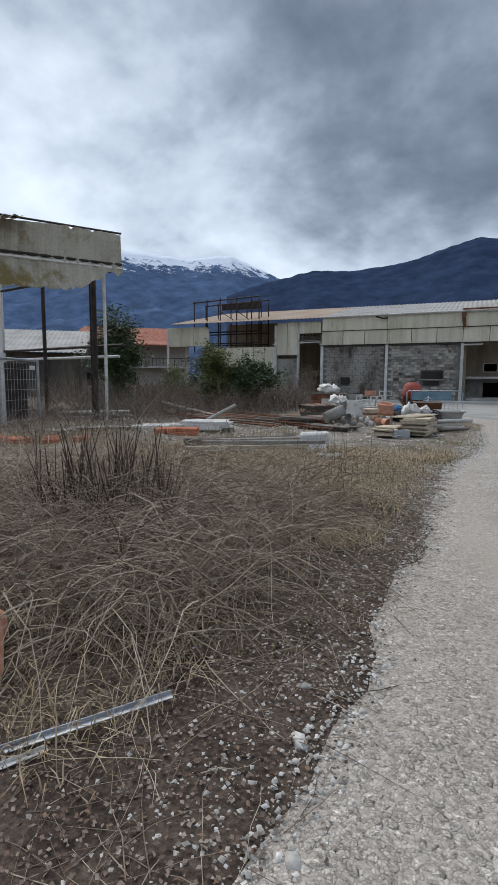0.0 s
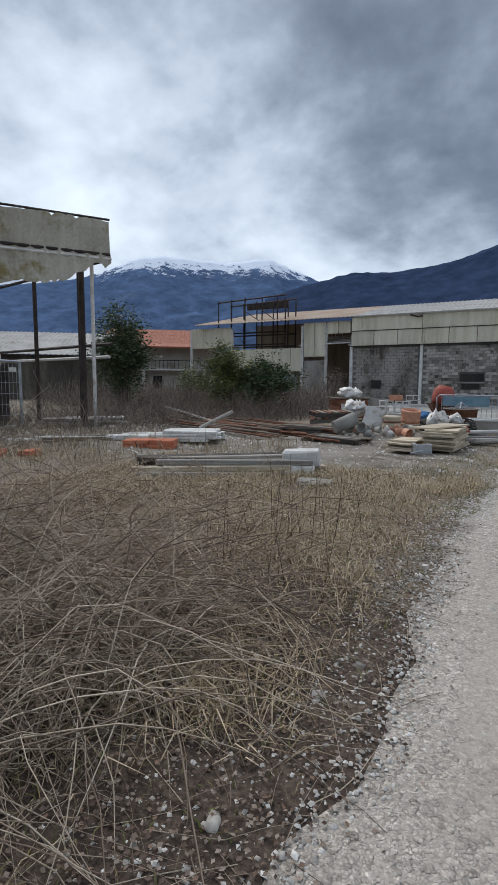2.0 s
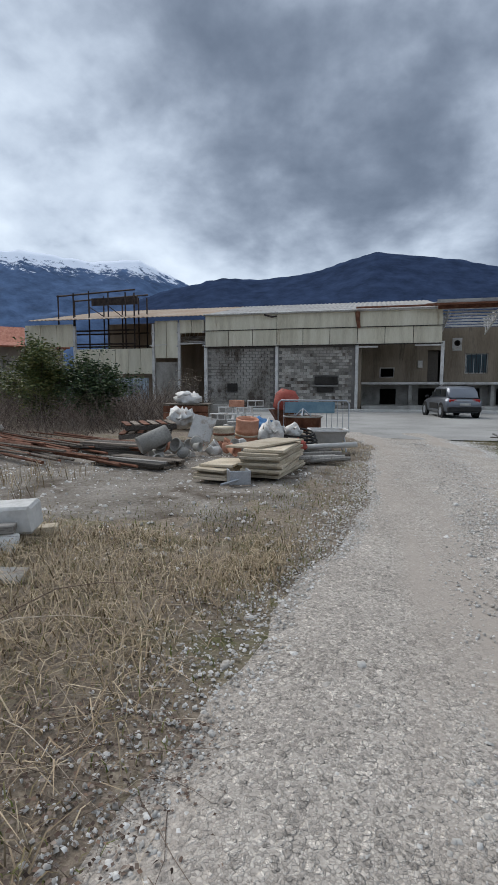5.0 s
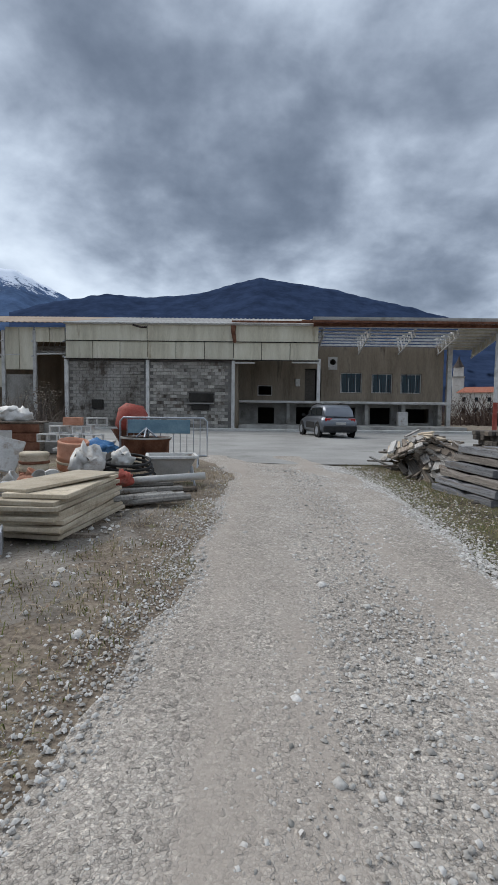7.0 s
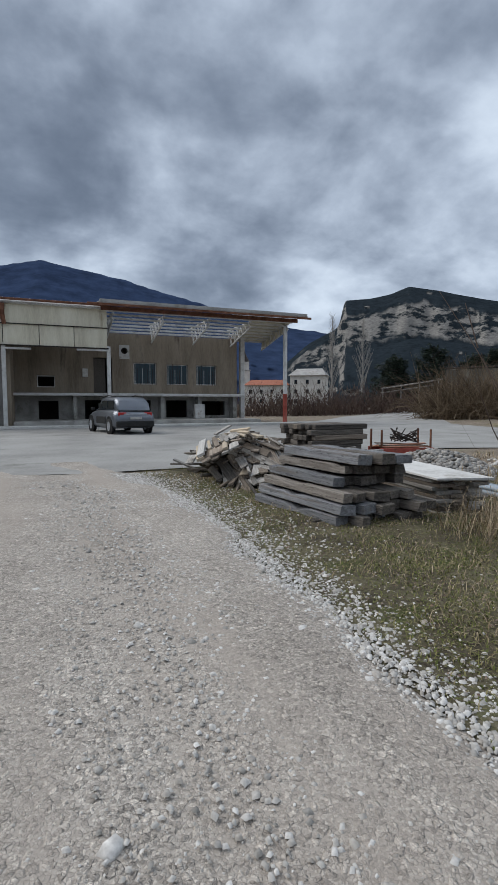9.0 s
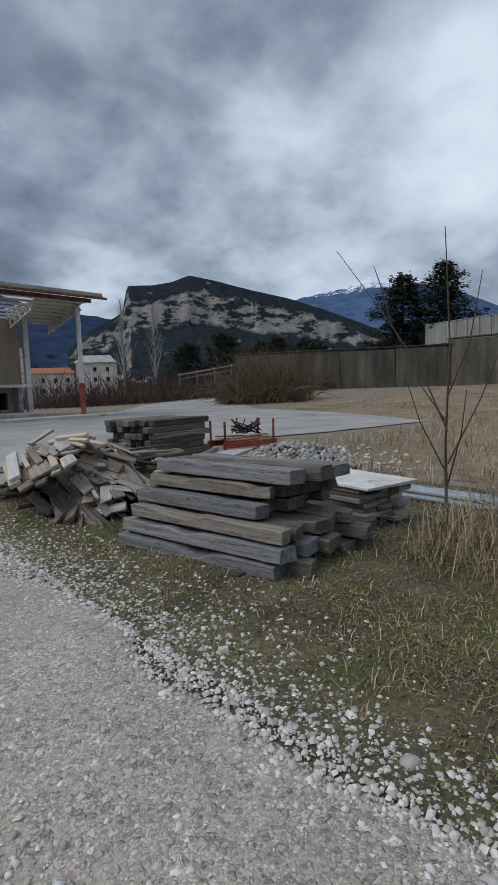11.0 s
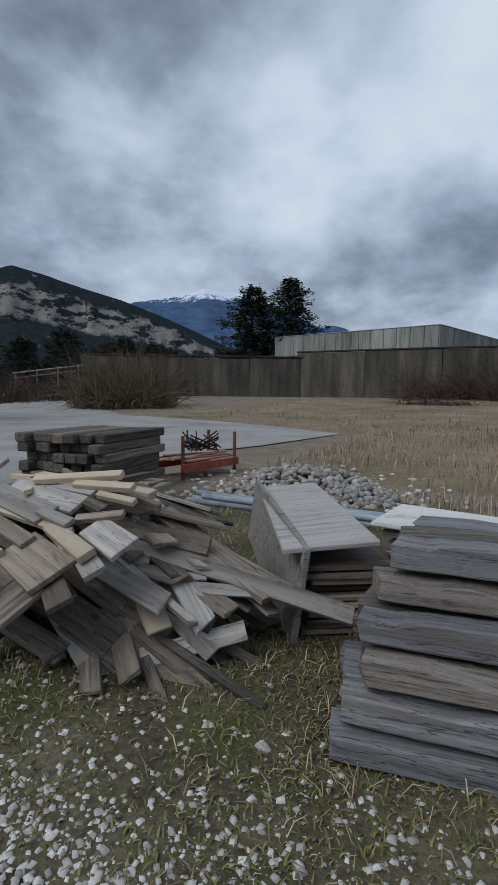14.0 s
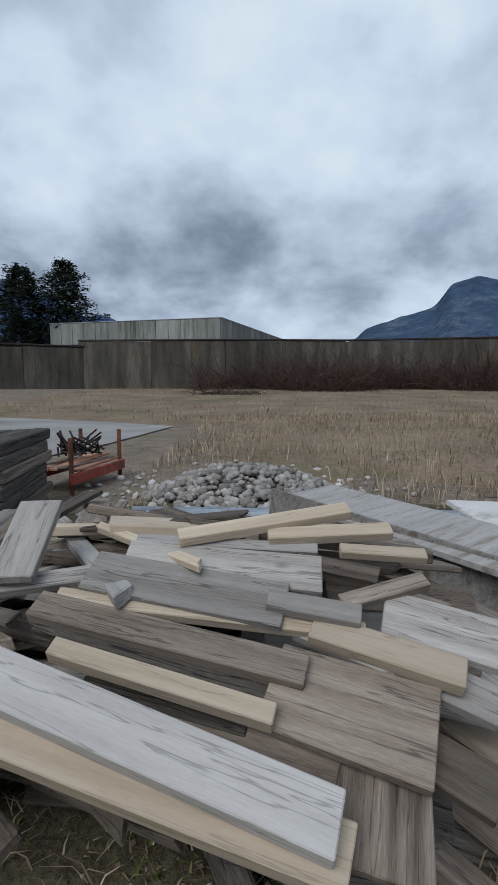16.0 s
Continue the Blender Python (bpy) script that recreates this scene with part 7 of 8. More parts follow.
CHIP_F = [(0, 1, 5, 4), (1, 2, 6, 5), (2, 3, 7, 6), (3, 0, 4, 7), (4, 5, 6, 7)]


def stone_field(name, n, xr, yr, keep, size, label, sink=0.3, mat=None, z=0.012, flat=0.6, small=True):
    x, y = rng.uniform(*xr, n), rng.uniform(*yr, n)
    k = keep(x, y)
    x, y = x[k], y[k]
    n = len(x)
    s = size(n)
    sc = np.column_stack([s * rng.uniform(0.8, 1.3, n), s * rng.uniform(0.7, 1.1, n), s * rng.uniform(0.45, 0.8, n) * flat / 0.6])
    zz = np.where(on_road(x, y), z, lift(x, y)) + sc[:, 2] * (0.9 - sink * 2)
    return stuff(name, scatter_mesh(name, CHIP_V if small else ROCK_V, CHIP_F if small else ROCK_F, np.column_stack([x, y, zz]), random_rots(rng, n, 0.35), sc, mat or M_STONE), label, "stones")


def edge_dist(x, y):
    """Metres outside the track; negative inside."""
    return np.maximum(edge_left(y) - x, x - edge_right(y))


def wheel_clear(x, y):
    u = (x - edge_left(y)) / (edge_right(y) - edge_left(y))
    rut = np.exp(-((u - 0.27) / 0.11) ** 2) + np.exp(-((u - 0.74) / 0.11) ** 2)
    return rng.random(len(x)) > 0.55 * rut


stone_field("gravel_chips", 36000, (-0.3, 4.4), (0.6, 12.0), lambda x, y: (edge_dist(x, y) < 0.3) & wheel_clear(x, y), lambda n: 0.004 + 0.012 * rng.random(n) ** 2.5, "loose pale limestone chips on the track", sink=0.34)
stone_field("gravel_chips", 24000, (0.2, 5.2), (11.0, 20.0), lambda x, y: (edge_dist(x, y) < 0.3) & wheel_clear(x, y), lambda n: 0.004 + 0.012 * rng.random(n) ** 2.5, "loose pale limestone chips on the track", sink=0.34)
stone_field("verge_stones", 56000, (-1.2, 1.8), (0.6, 16), lambda x, y: (rng.random(len(x)) < np.exp(-((edge_dist(x, y) - 0.1) / 0.4) ** 2)) & (x < 2), lambda n: 0.004 + 0.012 * rng.random(n) ** 2.6, "white limestone gravel along the grass verge", mat=M_WHITE_STONE)
stone_field("verge_stones", 46000, (2.8, 5.0), (10, 20.5), lambda x, y: (x > 2.2) & (edge_dist(x, y) < 0.12 + (0.35 + 0.5 * (y > 14.5)) * rng.random(len(x)) ** 2) & (edge_dist(x, y) > -1.1 * rng.random(len(x))), lambda n: 0.006 + 0.017 * rng.random(n) ** 2.6, "white limestone gravel spilling into the grass", mat=M_WHITE_STONE)
stone_field("verge_stones", 26000, (3.2, 6.0), (8.5, 20.5), lambda x, y: (edge_dist(x, y) > -0.1) & (rng.random(len(x)) < np.exp(-np.maximum(edge_dist(x, y), 0) / 0.38)), lambda n: 0.004 + 0.014 * rng.random(n) ** 2.5, "white limestone pebbles thinning out into the grass", mat=M_WHITE_STONE)
stone_field("verge_stones", 34000, (2.2, 5.0), (10, 20), lambda x, y: (x > edge_right(y) - 1.5 * rng.random(len(x)) ** 1.4) & (edge_dist(x, y) < 0.35 * rng.random(len(x))), lambda n: 0.006 + 0.014 * rng.random(n) ** 2.2, "loose white limestone pebbles at the track edge", mat=M_WHITE_STONE)
stone_field("road_stones", 700, (0.0, 4.6), (0.8, 20), lambda x, y: edge_dist(x, y) < 0.4, lambda n: 0.014 + 0.03 * rng.random(n) ** 3, "larger pale stones bedded in the track", small=False, sink=0.5)
# stones one could count
for k in range(46):
    y = 1.2 + 17 * random.random()
    x = float(edge_left(y)) + random.uniform(-0.25, 0.5) if k % 2 else float(edge_right(y)) + random.uniform(-0.5, 0.8)
    s = random.uniform(0.012, 0.028)
    ob = solid("stone", ([(p[0] * s * 1.3, p[1] * s, p[2] * s * 0.7) for p in ROCK_V], ROCK_F), M_COUNTED, pose(x, y, 0.012, random.uniform(-15, 15), random.uniform(-15, 15), random.uniform(0, 360)), "pale limestone lump beside the track", "stone", "limestone lumps")

# cobble heap
n = 1500
a, r = rng.uniform(0, 2 * np.pi, n), np.sqrt(rng.random(n))
x, y = 8.95 + r * np.cos(a) * 0.9, 18.7 + r * np.sin(a) * 1.15
z = 0.34 * (1 - r ** 2) * rng.uniform(0.75, 1.05, n) + 0.04
s = rng.uniform(0.024, 0.062, n)
COB_V, COB_F = icosphere(1)
stuff("cobble_heap", scatter_mesh("cobble_heap", COB_V, COB_F, np.column_stack([x, y, z]), random_rots(rng, n, 0.7), np.column_stack([s * 1.2, s, s * 0.75]), M_COBBLE), "heap of rounded grey river cobbles", "cobbles")
solid("gravel_mound", ([(8.95 + 0.85 * rr_ * math.cos(t_ / 16 * 2 * math.pi), 18.7 + 1.1 * rr_ * math.sin(t_ / 16 * 2 * math.pi), 0.3 * (1 - rr_ ** 2) - 0.01) for rr_ in (1.0, 0.7, 0.35, 0.02) for t_ in range(16)], [(i * 16 + k, i * 16 + (k + 1) % 16, (i + 1) * 16 + (k + 1) % 16, (i + 1) * 16 + k) for i in range(3) for k in range(16)]), M_SOIL, label="earth core of the cobble heap", category="mound", kind="structure")
stone_field("rubble", 500, (8.0, 11.5), (16.5, 21), lambda x, y: np.hypot(x - 9.5, y - 18.7) < 2.2 * rng.random(len(x)) ** 0.4, lambda n: 0.02 + 0.04 * rng.random(n), "small stones round the cobble heap", small=False)
stone_field("rubble", 2000, (-6, 0.2), (9.5, 18), lambda x, y: rng.random(len(x)) < 0.9, lambda n: 0.012 + 0.03 * rng.random(n) ** 2, "broken rubble between the piles", mat=M_STONE)
stone_field("rubble", 1200, (-12, -3), (10, 17), lambda x, y: rng.random(len(x)) < 0.9, lambda n: 0.015 + 0.035 * rng.random(n) ** 2, "broken rubble between the piles")

# fallen leaves
LEAF_V = [(-0.5, 0, 0), (0, -0.35, 0.12), (0.5, 0, 0.02), (0, 0.35, 0.1), (0, 0, 0.0)]
LEAF_F = [(0, 1, 4), (1, 2, 4), (2, 3, 4), (3, 0, 4)]


def litter(name, n, xr, yr, keep, label):
    x, y = rng.uniform(*xr, n), rng.uniform(*yr, n)
    k = keep(x, y)
    x, y = x[k], y[k]
    n = len(x)
    s = rng.uniform(0.008, 0.026, n)
    return stuff(name, scatter_mesh(name, LEAF_V, LEAF_F, np.column_stack([x, y, lift(x, y) + 0.008 + 0.02 * rng.random(n)]), random_rots(rng, n, 0.5), np.column_stack([s, s, s]), M_LITTER), label, "leaves")


litter("leaf_litter", 60000, (-3.2, 0.9), (0.8, 8), lambda x, y: (edge_dist(x, y) > -0.35 * rng.random(len(x)) ** 2) & (rng.random(len(x)) < np.exp(-np.maximum(edge_dist(x, y) - 0.6, 0) * 0.8)), "brown fallen leaves matted on the verge")
litter("leaf_litter", 9000, (3.2, 6.5), (9, 19), lambda x, y: (edge_dist(x, y) > 0.05), "brown fallen leaves on the verge")
litter("leaf_litter", 7000, (-3, 1), (8, 15), lambda x, y: (edge_dist(x, y) > 0.05) & (edge_dist(x, y) < 2.5 * rng.random(len(x))), "brown fallen leaves on the verge")


def grass(name, n, xr, yr, keep, height, mat, label, width=0.0022, lean=(0.2, 1.1)):
    x, y = rng.uniform(*xr, n), rng.uniform(*yr, n)
    # clumping
    c = 0.5 + 0.5 * np.sin(x * 3.1 + 1.3 * np.sin(y * 2.2)) * np.sin(y * 2.7 + 1.1 * np.sin(x * 1.9))
    c2 = 0.5 + 0.5 * np.sin(x * 0.9 + 2 * np.sin(y * 0.6)) * np.cos(y * 0.8 + 1.5 * np.sin(x * 0.7))
    k = keep(x, y) & (rng.random(n) < 0.15 + 0.85 * c * (0.35 + c2))
    x, y = x[k], y[k]
    n = len(x)
    h = height(n)
    V, F = blades(rng, np.column_stack([x, y, lift(x, y) - 0.005]), h, width * rng.uniform(0.6, 1.5, n), rng.uniform(*lean, n))
    return stuff(name, raw_mesh(name, V, F, mat), label, "grass")


off_mud = lambda x, y: rng.random(len(x)) > np.clip(1.5 - 2.2 * (np.abs((x + 5.2) / 6.6) ** 3 + np.abs((y - 13.9) / 4.2) ** 3), 0, 0.93)
grass("dry_grass", 30000, (-5.0, 0.9), (1.5, 4.6), lambda x, y: edge_dist(x, y) > 0.4 + 0.5 * rng.random(len(x)), lambda n: 0.05 + 0.14 * rng.random(n) ** 1.5, M_STRAW, "dry straw-coloured grass in the brambles", 0.0024, (0.5, 1.6))
grass("dry_grass", 90000, (-5.0, 0.9), (4.2, 10.5), lambda x, y: edge_dist(x, y) > 0.12 + 0.3 * rng.random(len(x)), lambda n: 0.05 + 0.15 * rng.random(n) ** 1.6, M_STRAW, "flattened mat of dry straw-coloured grass", 0.0028, (0.7, 1.9))
grass("short_grass", 44000, (-4.0, 1.2), (2.5, 13.5), lambda x, y: (edge_dist(x, y) > 0.05) & off_mud(x, y), lambda n: 0.02 + 0.05 * rng.random(n), M_GREEN, "short winter grass on the verge", 0.0028)
grass("dry_grass", 40000, (-9.0, 1.1), (8.5, 19), lambda x, y: (edge_dist(x, y) > 0.05) & off_mud(x, y), lambda n: 0.02 + 0.07 * rng.random(n) ** 1.6, M_STRAW, "thin dry grass between the piles", 0.003, (0.6, 1.6))
grass("dry_grass", 14000, (-14.0, -3), (2, 13), lambda x, y: rng.random(len(x)) < 1, lambda n: 0.1 + 0.3 * rng.random(n), M_STRAW, "dry grass in the rough ground", 0.004)
grass("short_grass", 90000, (3.4, 6.2), (10.5, 19), lambda x, y: (edge_dist(x, y) > -0.25 + 0.5 * rng.random(len(x)) ** 0.5), lambda n: 0.012 + 0.03 * rng.random(n), M_GREEN, "short winter grass among the stones", 0.0036, (0.5, 1.6))
grass("short_grass", 50000, (3.5, 8.0), (8.5, 21), lambda x, y: (edge_dist(x, y) > 0.1 * rng.random(len(x))), lambda n: 0.018 + 0.034 * rng.random(n), M_GREEN, "short winter grass on the verge", 0.0026)
grass("dry_grass", 40000, (3.8, 8.5), (8.5, 20), lambda x, y: edge_dist(x, y) > 0.1 + 0.5 * rng.random(len(x)), lambda n: 0.02 + 0.075 * rng.random(n), M_STRAW, "thin dry grass round the timber", 0.0024, (0.6, 1.7))
grass("tall_dry_grass", 42000, (8.3, 24), (5, 22), lambda x, y: ~((y > 20.2) & (x < 20)) & (np.hypot(x - 9.4, y - 18.8) > 1.3), lambda n: 0.06 + 0.28 * rng.random(n) ** 1.4, M_STRAW, "tall dry meadow grass", 0.0045)
grass("tall_dry_grass", 24000, (5.4, 10), (7, 15), lambda x, y: edge_dist(x, y) > 1.9, lambda n: 0.2 + 0.4 * rng.random(n), M_STRAW, "tall dry grass by the timber pile", 0.0035)
grass("tall_dry_grass", 18000, (20, 56), (-14, 33), lambda x, y: (x > 23 + (y - 26) * 0.5) | (y < 19), lambda n: 0.06 + 0.3 * rng.random(n) ** 1.5, M_STRAW, "tall dry meadow grass", 0.012)


def bramble(name, n, xr, yr, keep, length, r, mat, label, droop=(0.6, 2.2), rise=(0.1, 1.2), category="bramble", segs=6, wobble=0.16, z0=0.0):
    x, y = rng.uniform(*xr, n), rng.uniform(*yr, n)
    k = keep(x, y)
    x, y = x[k], y[k]
    n = len(x)
    a = rng.uniform(0, 2 * np.pi, n)
    heads = np.column_stack([np.cos(a), np.sin(a), rng.uniform(*rise, n)])
    V, F, _ = stems(rng, np.column_stack([x, y, lift(x, y) + z0 * rng.random(n)]), heads, length(n), rng.uniform(*droop, n), r(n), segs, wobble)
    return stuff(name, raw_mesh(name, V, F, mat), label, category)


def thicket(x, y, cx, cy, rx, ry):
    return ((x - cx) / rx) ** 2 + ((y - cy) / ry) ** 2 < rng.random(len(x)) * 1.1


bramble("bramble_tangle", 7500, (-5, 0.3), (2.2, 8.2), lambda x, y: (edge_dist(x, y) > 0.75) & (rng.random(len(x)) < 1.1 - np.clip((y - 4.0) / 3.2, 0, 1.0)), lambda n: rng.uniform(0.5, 1.5, n), lambda n: rng.uniform(0.0018, 0.005, n), M_TWIG, "dense tangle of dead arching brambles", z0=0.28)
bramble("bramble_tangle", 2600, (-3.2, 0.0), (2.4, 5.2), lambda x, y: (edge_dist(x, y) > 0.8), lambda n: rng.uniform(0.6, 1.4, n), lambda n: rng.uniform(0.002, 0.005, n), M_TWIG, "dense tangle of dead arching brambles", (1.2, 2.8), (0.5, 1.6), z0=0.2)
bramble("low_twigs", 3500, (-4, 0.5), (0.8, 9), lambda x, y: edge_dist(x, y) > -0.15 * rng.random(len(x)), lambda n: rng.uniform(0.15, 0.6, n), lambda n: rng.uniform(0.001, 0.003, n), M_TWIG, "small broken twigs on the ground", (0.2, 1), (-0.05, 0.25), "twigs", 4)
bramble("dead_stalks", 480, (-3.2, -1.5), (3.2, 5.0), lambda x, y: thicket(x, y, -2.35, 4.05, 0.7, 0.65), lambda n: rng.uniform(0.45, 0.95, n), lambda n: rng.uniform(0.006, 0.014, n), M_DARKTWIG, "clump of thick dark dead stalks", (0, 0.3), (3, 9), "stalks", 5, 0.05)
bramble("dead_stalks", 900, (-3.4, -1.3), (3.0, 5.2), lambda x, y: thicket(x, y, -2.35, 4.05, 0.85, 0.8), lambda n: rng.uniform(0.3, 0.8, n), lambda n: rng.uniform(0.003, 0.006, n), M_DARKTWIG, "thin dark side shoots of the dead stalks", (0.2, 1.5), (1, 5), "stalks", 5, 0.12)
bramble("dead_stalks", 36, (-1.3, -0.2), (5.6, 7.4), lambda x, y: edge_dist(x, y) > 0.2, lambda n: rng.uniform(0.4, 0.8, n), lambda n: rng.uniform(0.002, 0.004, n), M_DARKTWIG, "thin upright dead stems", (0, 0.3), (4, 12), "stalks", 5, 0.05)
bramble("fallen_canes", 46, (-2.8, -0.6), (4.2, 6.2), lambda x, y: edge_dist(x, y) > 0.9, lambda n: rng.uniform(1.0, 1.9, n), lambda n: rng.uniform(0.004, 0.008, n), M_TWIG, "long fallen canes", (0.3, 0.9), (0.1, 0.5), "canes", 7, 0.04)
bramble("scrub", 5200, (-16, -6.5), (11, 26), lambda x, y: (y > 13.5 + 0.2 * (x + 6)) & ((x < -8) | (y > 18)), lambda n: rng.uniform(0.5, 1.7, n), lambda n: rng.uniform(0.004, 0.009, n), M_SCRUB, "leafless brown scrub behind the piles", (0.2, 1.5), (0.5, 4), "scrub", 5)
bramble("scrub", 2200, (-15, -7), (3, 12), lambda x, y: rng.random(len(x)) < 0.8, lambda n: rng.uniform(0.4, 1.2, n), lambda n: rng.uniform(0.003, 0.006, n), M_SCRUB, "leafless brown scrub", (0.3, 1.8), (0.4, 3), "scrub", 5)
bramble("scrub", 4200, (-26, -6), (24, 38), lambda x, y: (x < -9) | (y < 30) & (x < -7), lambda n: rng.uniform(0.8, 2.2, n), lambda n: rng.uniform(0.012, 0.024, n), M_SCRUB, "leafless brown scrub before the ruined bays", (0.2, 1.2), (0.8, 4), "scrub", 5)
bramble("weeds", 2600, (5.6, 11), (6, 14.5), lambda x, y: edge_dist(x, y) > 2.0 - 0.05 * y, lambda n: rng.uniform(0.4, 1.3, n), lambda n: rng.uniform(0.0015, 0.004, n), M_TWIG, "tall dry weeds beside the timber", (0.1, 1.2), (1.0, 6), "weeds", 5, 0.1)
bramble("saplings", 9, (6.6, 8.2), (12.2, 14.0), lambda x, y: x > 0, lambda n: rng.uniform(1.6, 3.0, n), lambda n: rng.uniform(0.006, 0.011, n), M_DARKTWIG, "thin bare saplings", (-0.1, 0.35), (3, 9), "sapling", 8, 0.07)
bramble("wall_brambles", 9500, (44, 59), (-22, 24), lambda x, y: (x > 50 + 3 * np.sin(y * 0.4)) & (rng.random(len(x)) < 0.55 + 0.45 * (y < 21)), lambda n: rng.uniform(1.8, 5.2, n), lambda n: rng.uniform(0.025, 0.055, n), island_material("dark_red_bramble", [(0.035, 0.022, 0.02), (0.075, 0.045, 0.038), (0.12, 0.08, 0.06)]), "dark reddish brambles along the wall foot", (0.4, 1.6), (0.4, 3), "brambles", 5)
bramble("bramble_mound", 1500, (40, 47), (17, 24), lambda x, y: thicket(x, y, 43.5, 20.5, 1.6, 3.2), lambda n: rng.uniform(0.8, 2.0, n), lambda n: rng.uniform(0.02, 0.04, n), M_DARKTWIG, "low dark mound of brambles in the meadow", (0.8, 2.2), (0.3, 1.5), "brambles", 5)
bramble("field_bush", 5200, (28, 38), (36, 47), lambda x, y: thicket(x, y, 33, 41.5, 4.0, 4.0), lambda n: rng.uniform(1.8, 5.6, n), lambda n: rng.uniform(0.022, 0.045, n), island_material("brown_shrub", [(0.07, 0.048, 0.032), (0.13, 0.095, 0.06), (0.20, 0.155, 0.105)]), "large leafless brown shrub at the meadow edge", (0.3, 1.6), (0.7, 4), "shrub", 5)
bramble("hedge", 5000, (12, 66), (50, 64), lambda x, y: np.abs(y - (64 - 0.24 * (x - 12))) < 4.5, lambda n: rng.uniform(1.5, 4.2, n), lambda n: rng.uniform(0.03, 0.06, n), island_material("reddish_hedge", [(0.045, 0.028, 0.025), (0.085, 0.055, 0.045), (0.12, 0.09, 0.07)]), "belt of leafless reddish scrub beyond the yard", (0.1, 1.0), (0.8, 4), "scrub", 5)


# ---------------------------------------------------------------- trees and bushes
def leaf_cloud(name, pts, size, mat, parent, label=""):
    n = len(pts)
    s = size * rng.uniform(0.6, 1.4, n)
    me = scatter_mesh(name, LEAF_V, LEAF_F, pts, random_rots(rng, n, 1.0), np.column_stack([s * 1.5, s, s]), mat)
    return part(name, me, None, parent, label)


def bush(name, x, y, h, w, label, leaves, size, mat, seed):
    r = np.random.default_rng(seed)
    t = thing(name, pose(x, y, 0), label, "bush")
    limbs, tips = [], []
    for k in range(26):
        a, lean = r.uniform(0, 2 * np.pi), r.uniform(0.05, 0.95)
        L = h * r.uniform(0.55, 1.0)
        end = Vector((math.cos(a) * lean * w * 0.5, math.sin(a) * lean * w * 0.5, L * (1 - 0.35 * lean * lean)))
        mid = Vector((end.x * 0.35, end.y * 0.35, end.z * 0.5))
        limbs.append(tube([(0.1 * math.cos(a), 0.1 * math.sin(a), 0), tuple(mid), tuple(end)], 0.03, 5, 0.008))
        for q in range(9):
            u = r.uniform(0.25, 1.0)
            p = mid.lerp(end, u) if u > 0.4 else Vector((0, 0, 0)).lerp(mid, u / 0.4 * 0.9 + 0.1)
            tips.append((p.x + r.normal(0, w * 0.07), p.y + r.normal(0, w * 0.07), max(0.15, p.z + r.normal(0, h * 0.05))))
    part("branchwork", join(*limbs), M_BARK, t)
    tips = np.array(tips)
    c = tips[r.integers(0, len(tips), leaves)]
    pts = c + r.normal(0, 1, (leaves, 3)) * np.array([w * 0.055, w * 0.055, h * 0.045])
    pts[:, 2] = np.maximum(pts[:, 2], 0.06)
    leaf_cloud("crown", pts, size, mat, t)
    return t


bush("evergreen_bush", -15.1, 20.5, 4.9, 3.2, "tall dark evergreen laurel bush", 16000, 0.085, M_EVERGREEN, 3)
bush("evergreen_bush", -11.0, 22.6, 3.2, 3.2, "broad yellow-green laurel bush", 14000, 0.08, M_OLIVE, 4)
bush("evergreen_bush", -9.3, 23.4, 2.8, 3.0, "rounded green laurel bush", 11000, 0.08, M_EVERGREEN, 5)
bush("evergreen_bush", -16.6, 28.0, 2.6, 2.4, "small yellow-green bush among the scrub", 2600, 0.07, M_OLIVE, 6)
bush("bare_bush", -11.0, 38.0, 2.9, 2.6, "sparse climbing bush by the dark opening", 900, 0.07, M_TWIG, 7)


def cedar(x, y, z, h, spread, seed, limb_count=70):
    r = np.random.default_rng(seed)
    t = thing("cedar_tree", pose(x, y, z), "dark cedar with layered drooping branches", "tree")
    part("trunk", tube([(0, 0, 0), (0.1, 0, h * 0.5), (0.25, 0.1, h * 0.97)], 0.4, 8, 0.05), M_BARK, t)
    limbs, pts = [], []
    for k in range(limb_count):
        u = 0.12 + 0.86 * (k / limb_count) + r.uniform(-0.01, 0.01)
        L = spread * (1 - u) ** 0.6 * r.uniform(0.5, 1.3) + 0.25
        a = k * 2.4 + r.uniform(-0.4, 0.4)
        z0 = h * u
        end = Vector((math.cos(a) * L, math.sin(a) * L, z0 + L * r.uniform(-0.08, 0.25)))
        limbs.append(tube([(0, 0, z0), tuple(end)], 0.07, 4, 0.015))
        m = int(110 * L / spread) + 26
        q = r.uniform(0.15, 1.0, m) ** 0.8
        P = np.array((0, 0, z0)) + np.outer(q, np.array(end) - np.array((0, 0, z0)))
        side = np.array((-math.sin(a), math.cos(a), 0))
        P += np.outer(r.normal(0, 1, m) * 0.24 * L * (1.15 - q), side) + np.column_stack([np.zeros(m), np.zeros(m), r.normal(-0.08, 0.26, m)])
        pts.append(P)
    part("branchwork", join(*limbs), M_BARK, t)
    pts = np.concatenate(pts)
    n = len(pts)
    s = r.uniform(0.2, 0.46, n)
    part("crown", scatter_mesh("crown", [(-0.7, 0, 0), (0, -0.3, 0.05), (0.9, 0, -0.12), (0, 0.3, 0.05), (0, 0, 0.12), (0.4, 0.1, -0.25)], [(0, 1, 4), (1, 2, 4), (2, 3, 4), (3, 0, 4), (1, 5, 2), (2, 5, 3)], pts, random_rots(r, n, 0.25), np.column_stack([s, s, s]), M_NEEDLE), None, t)
    return t


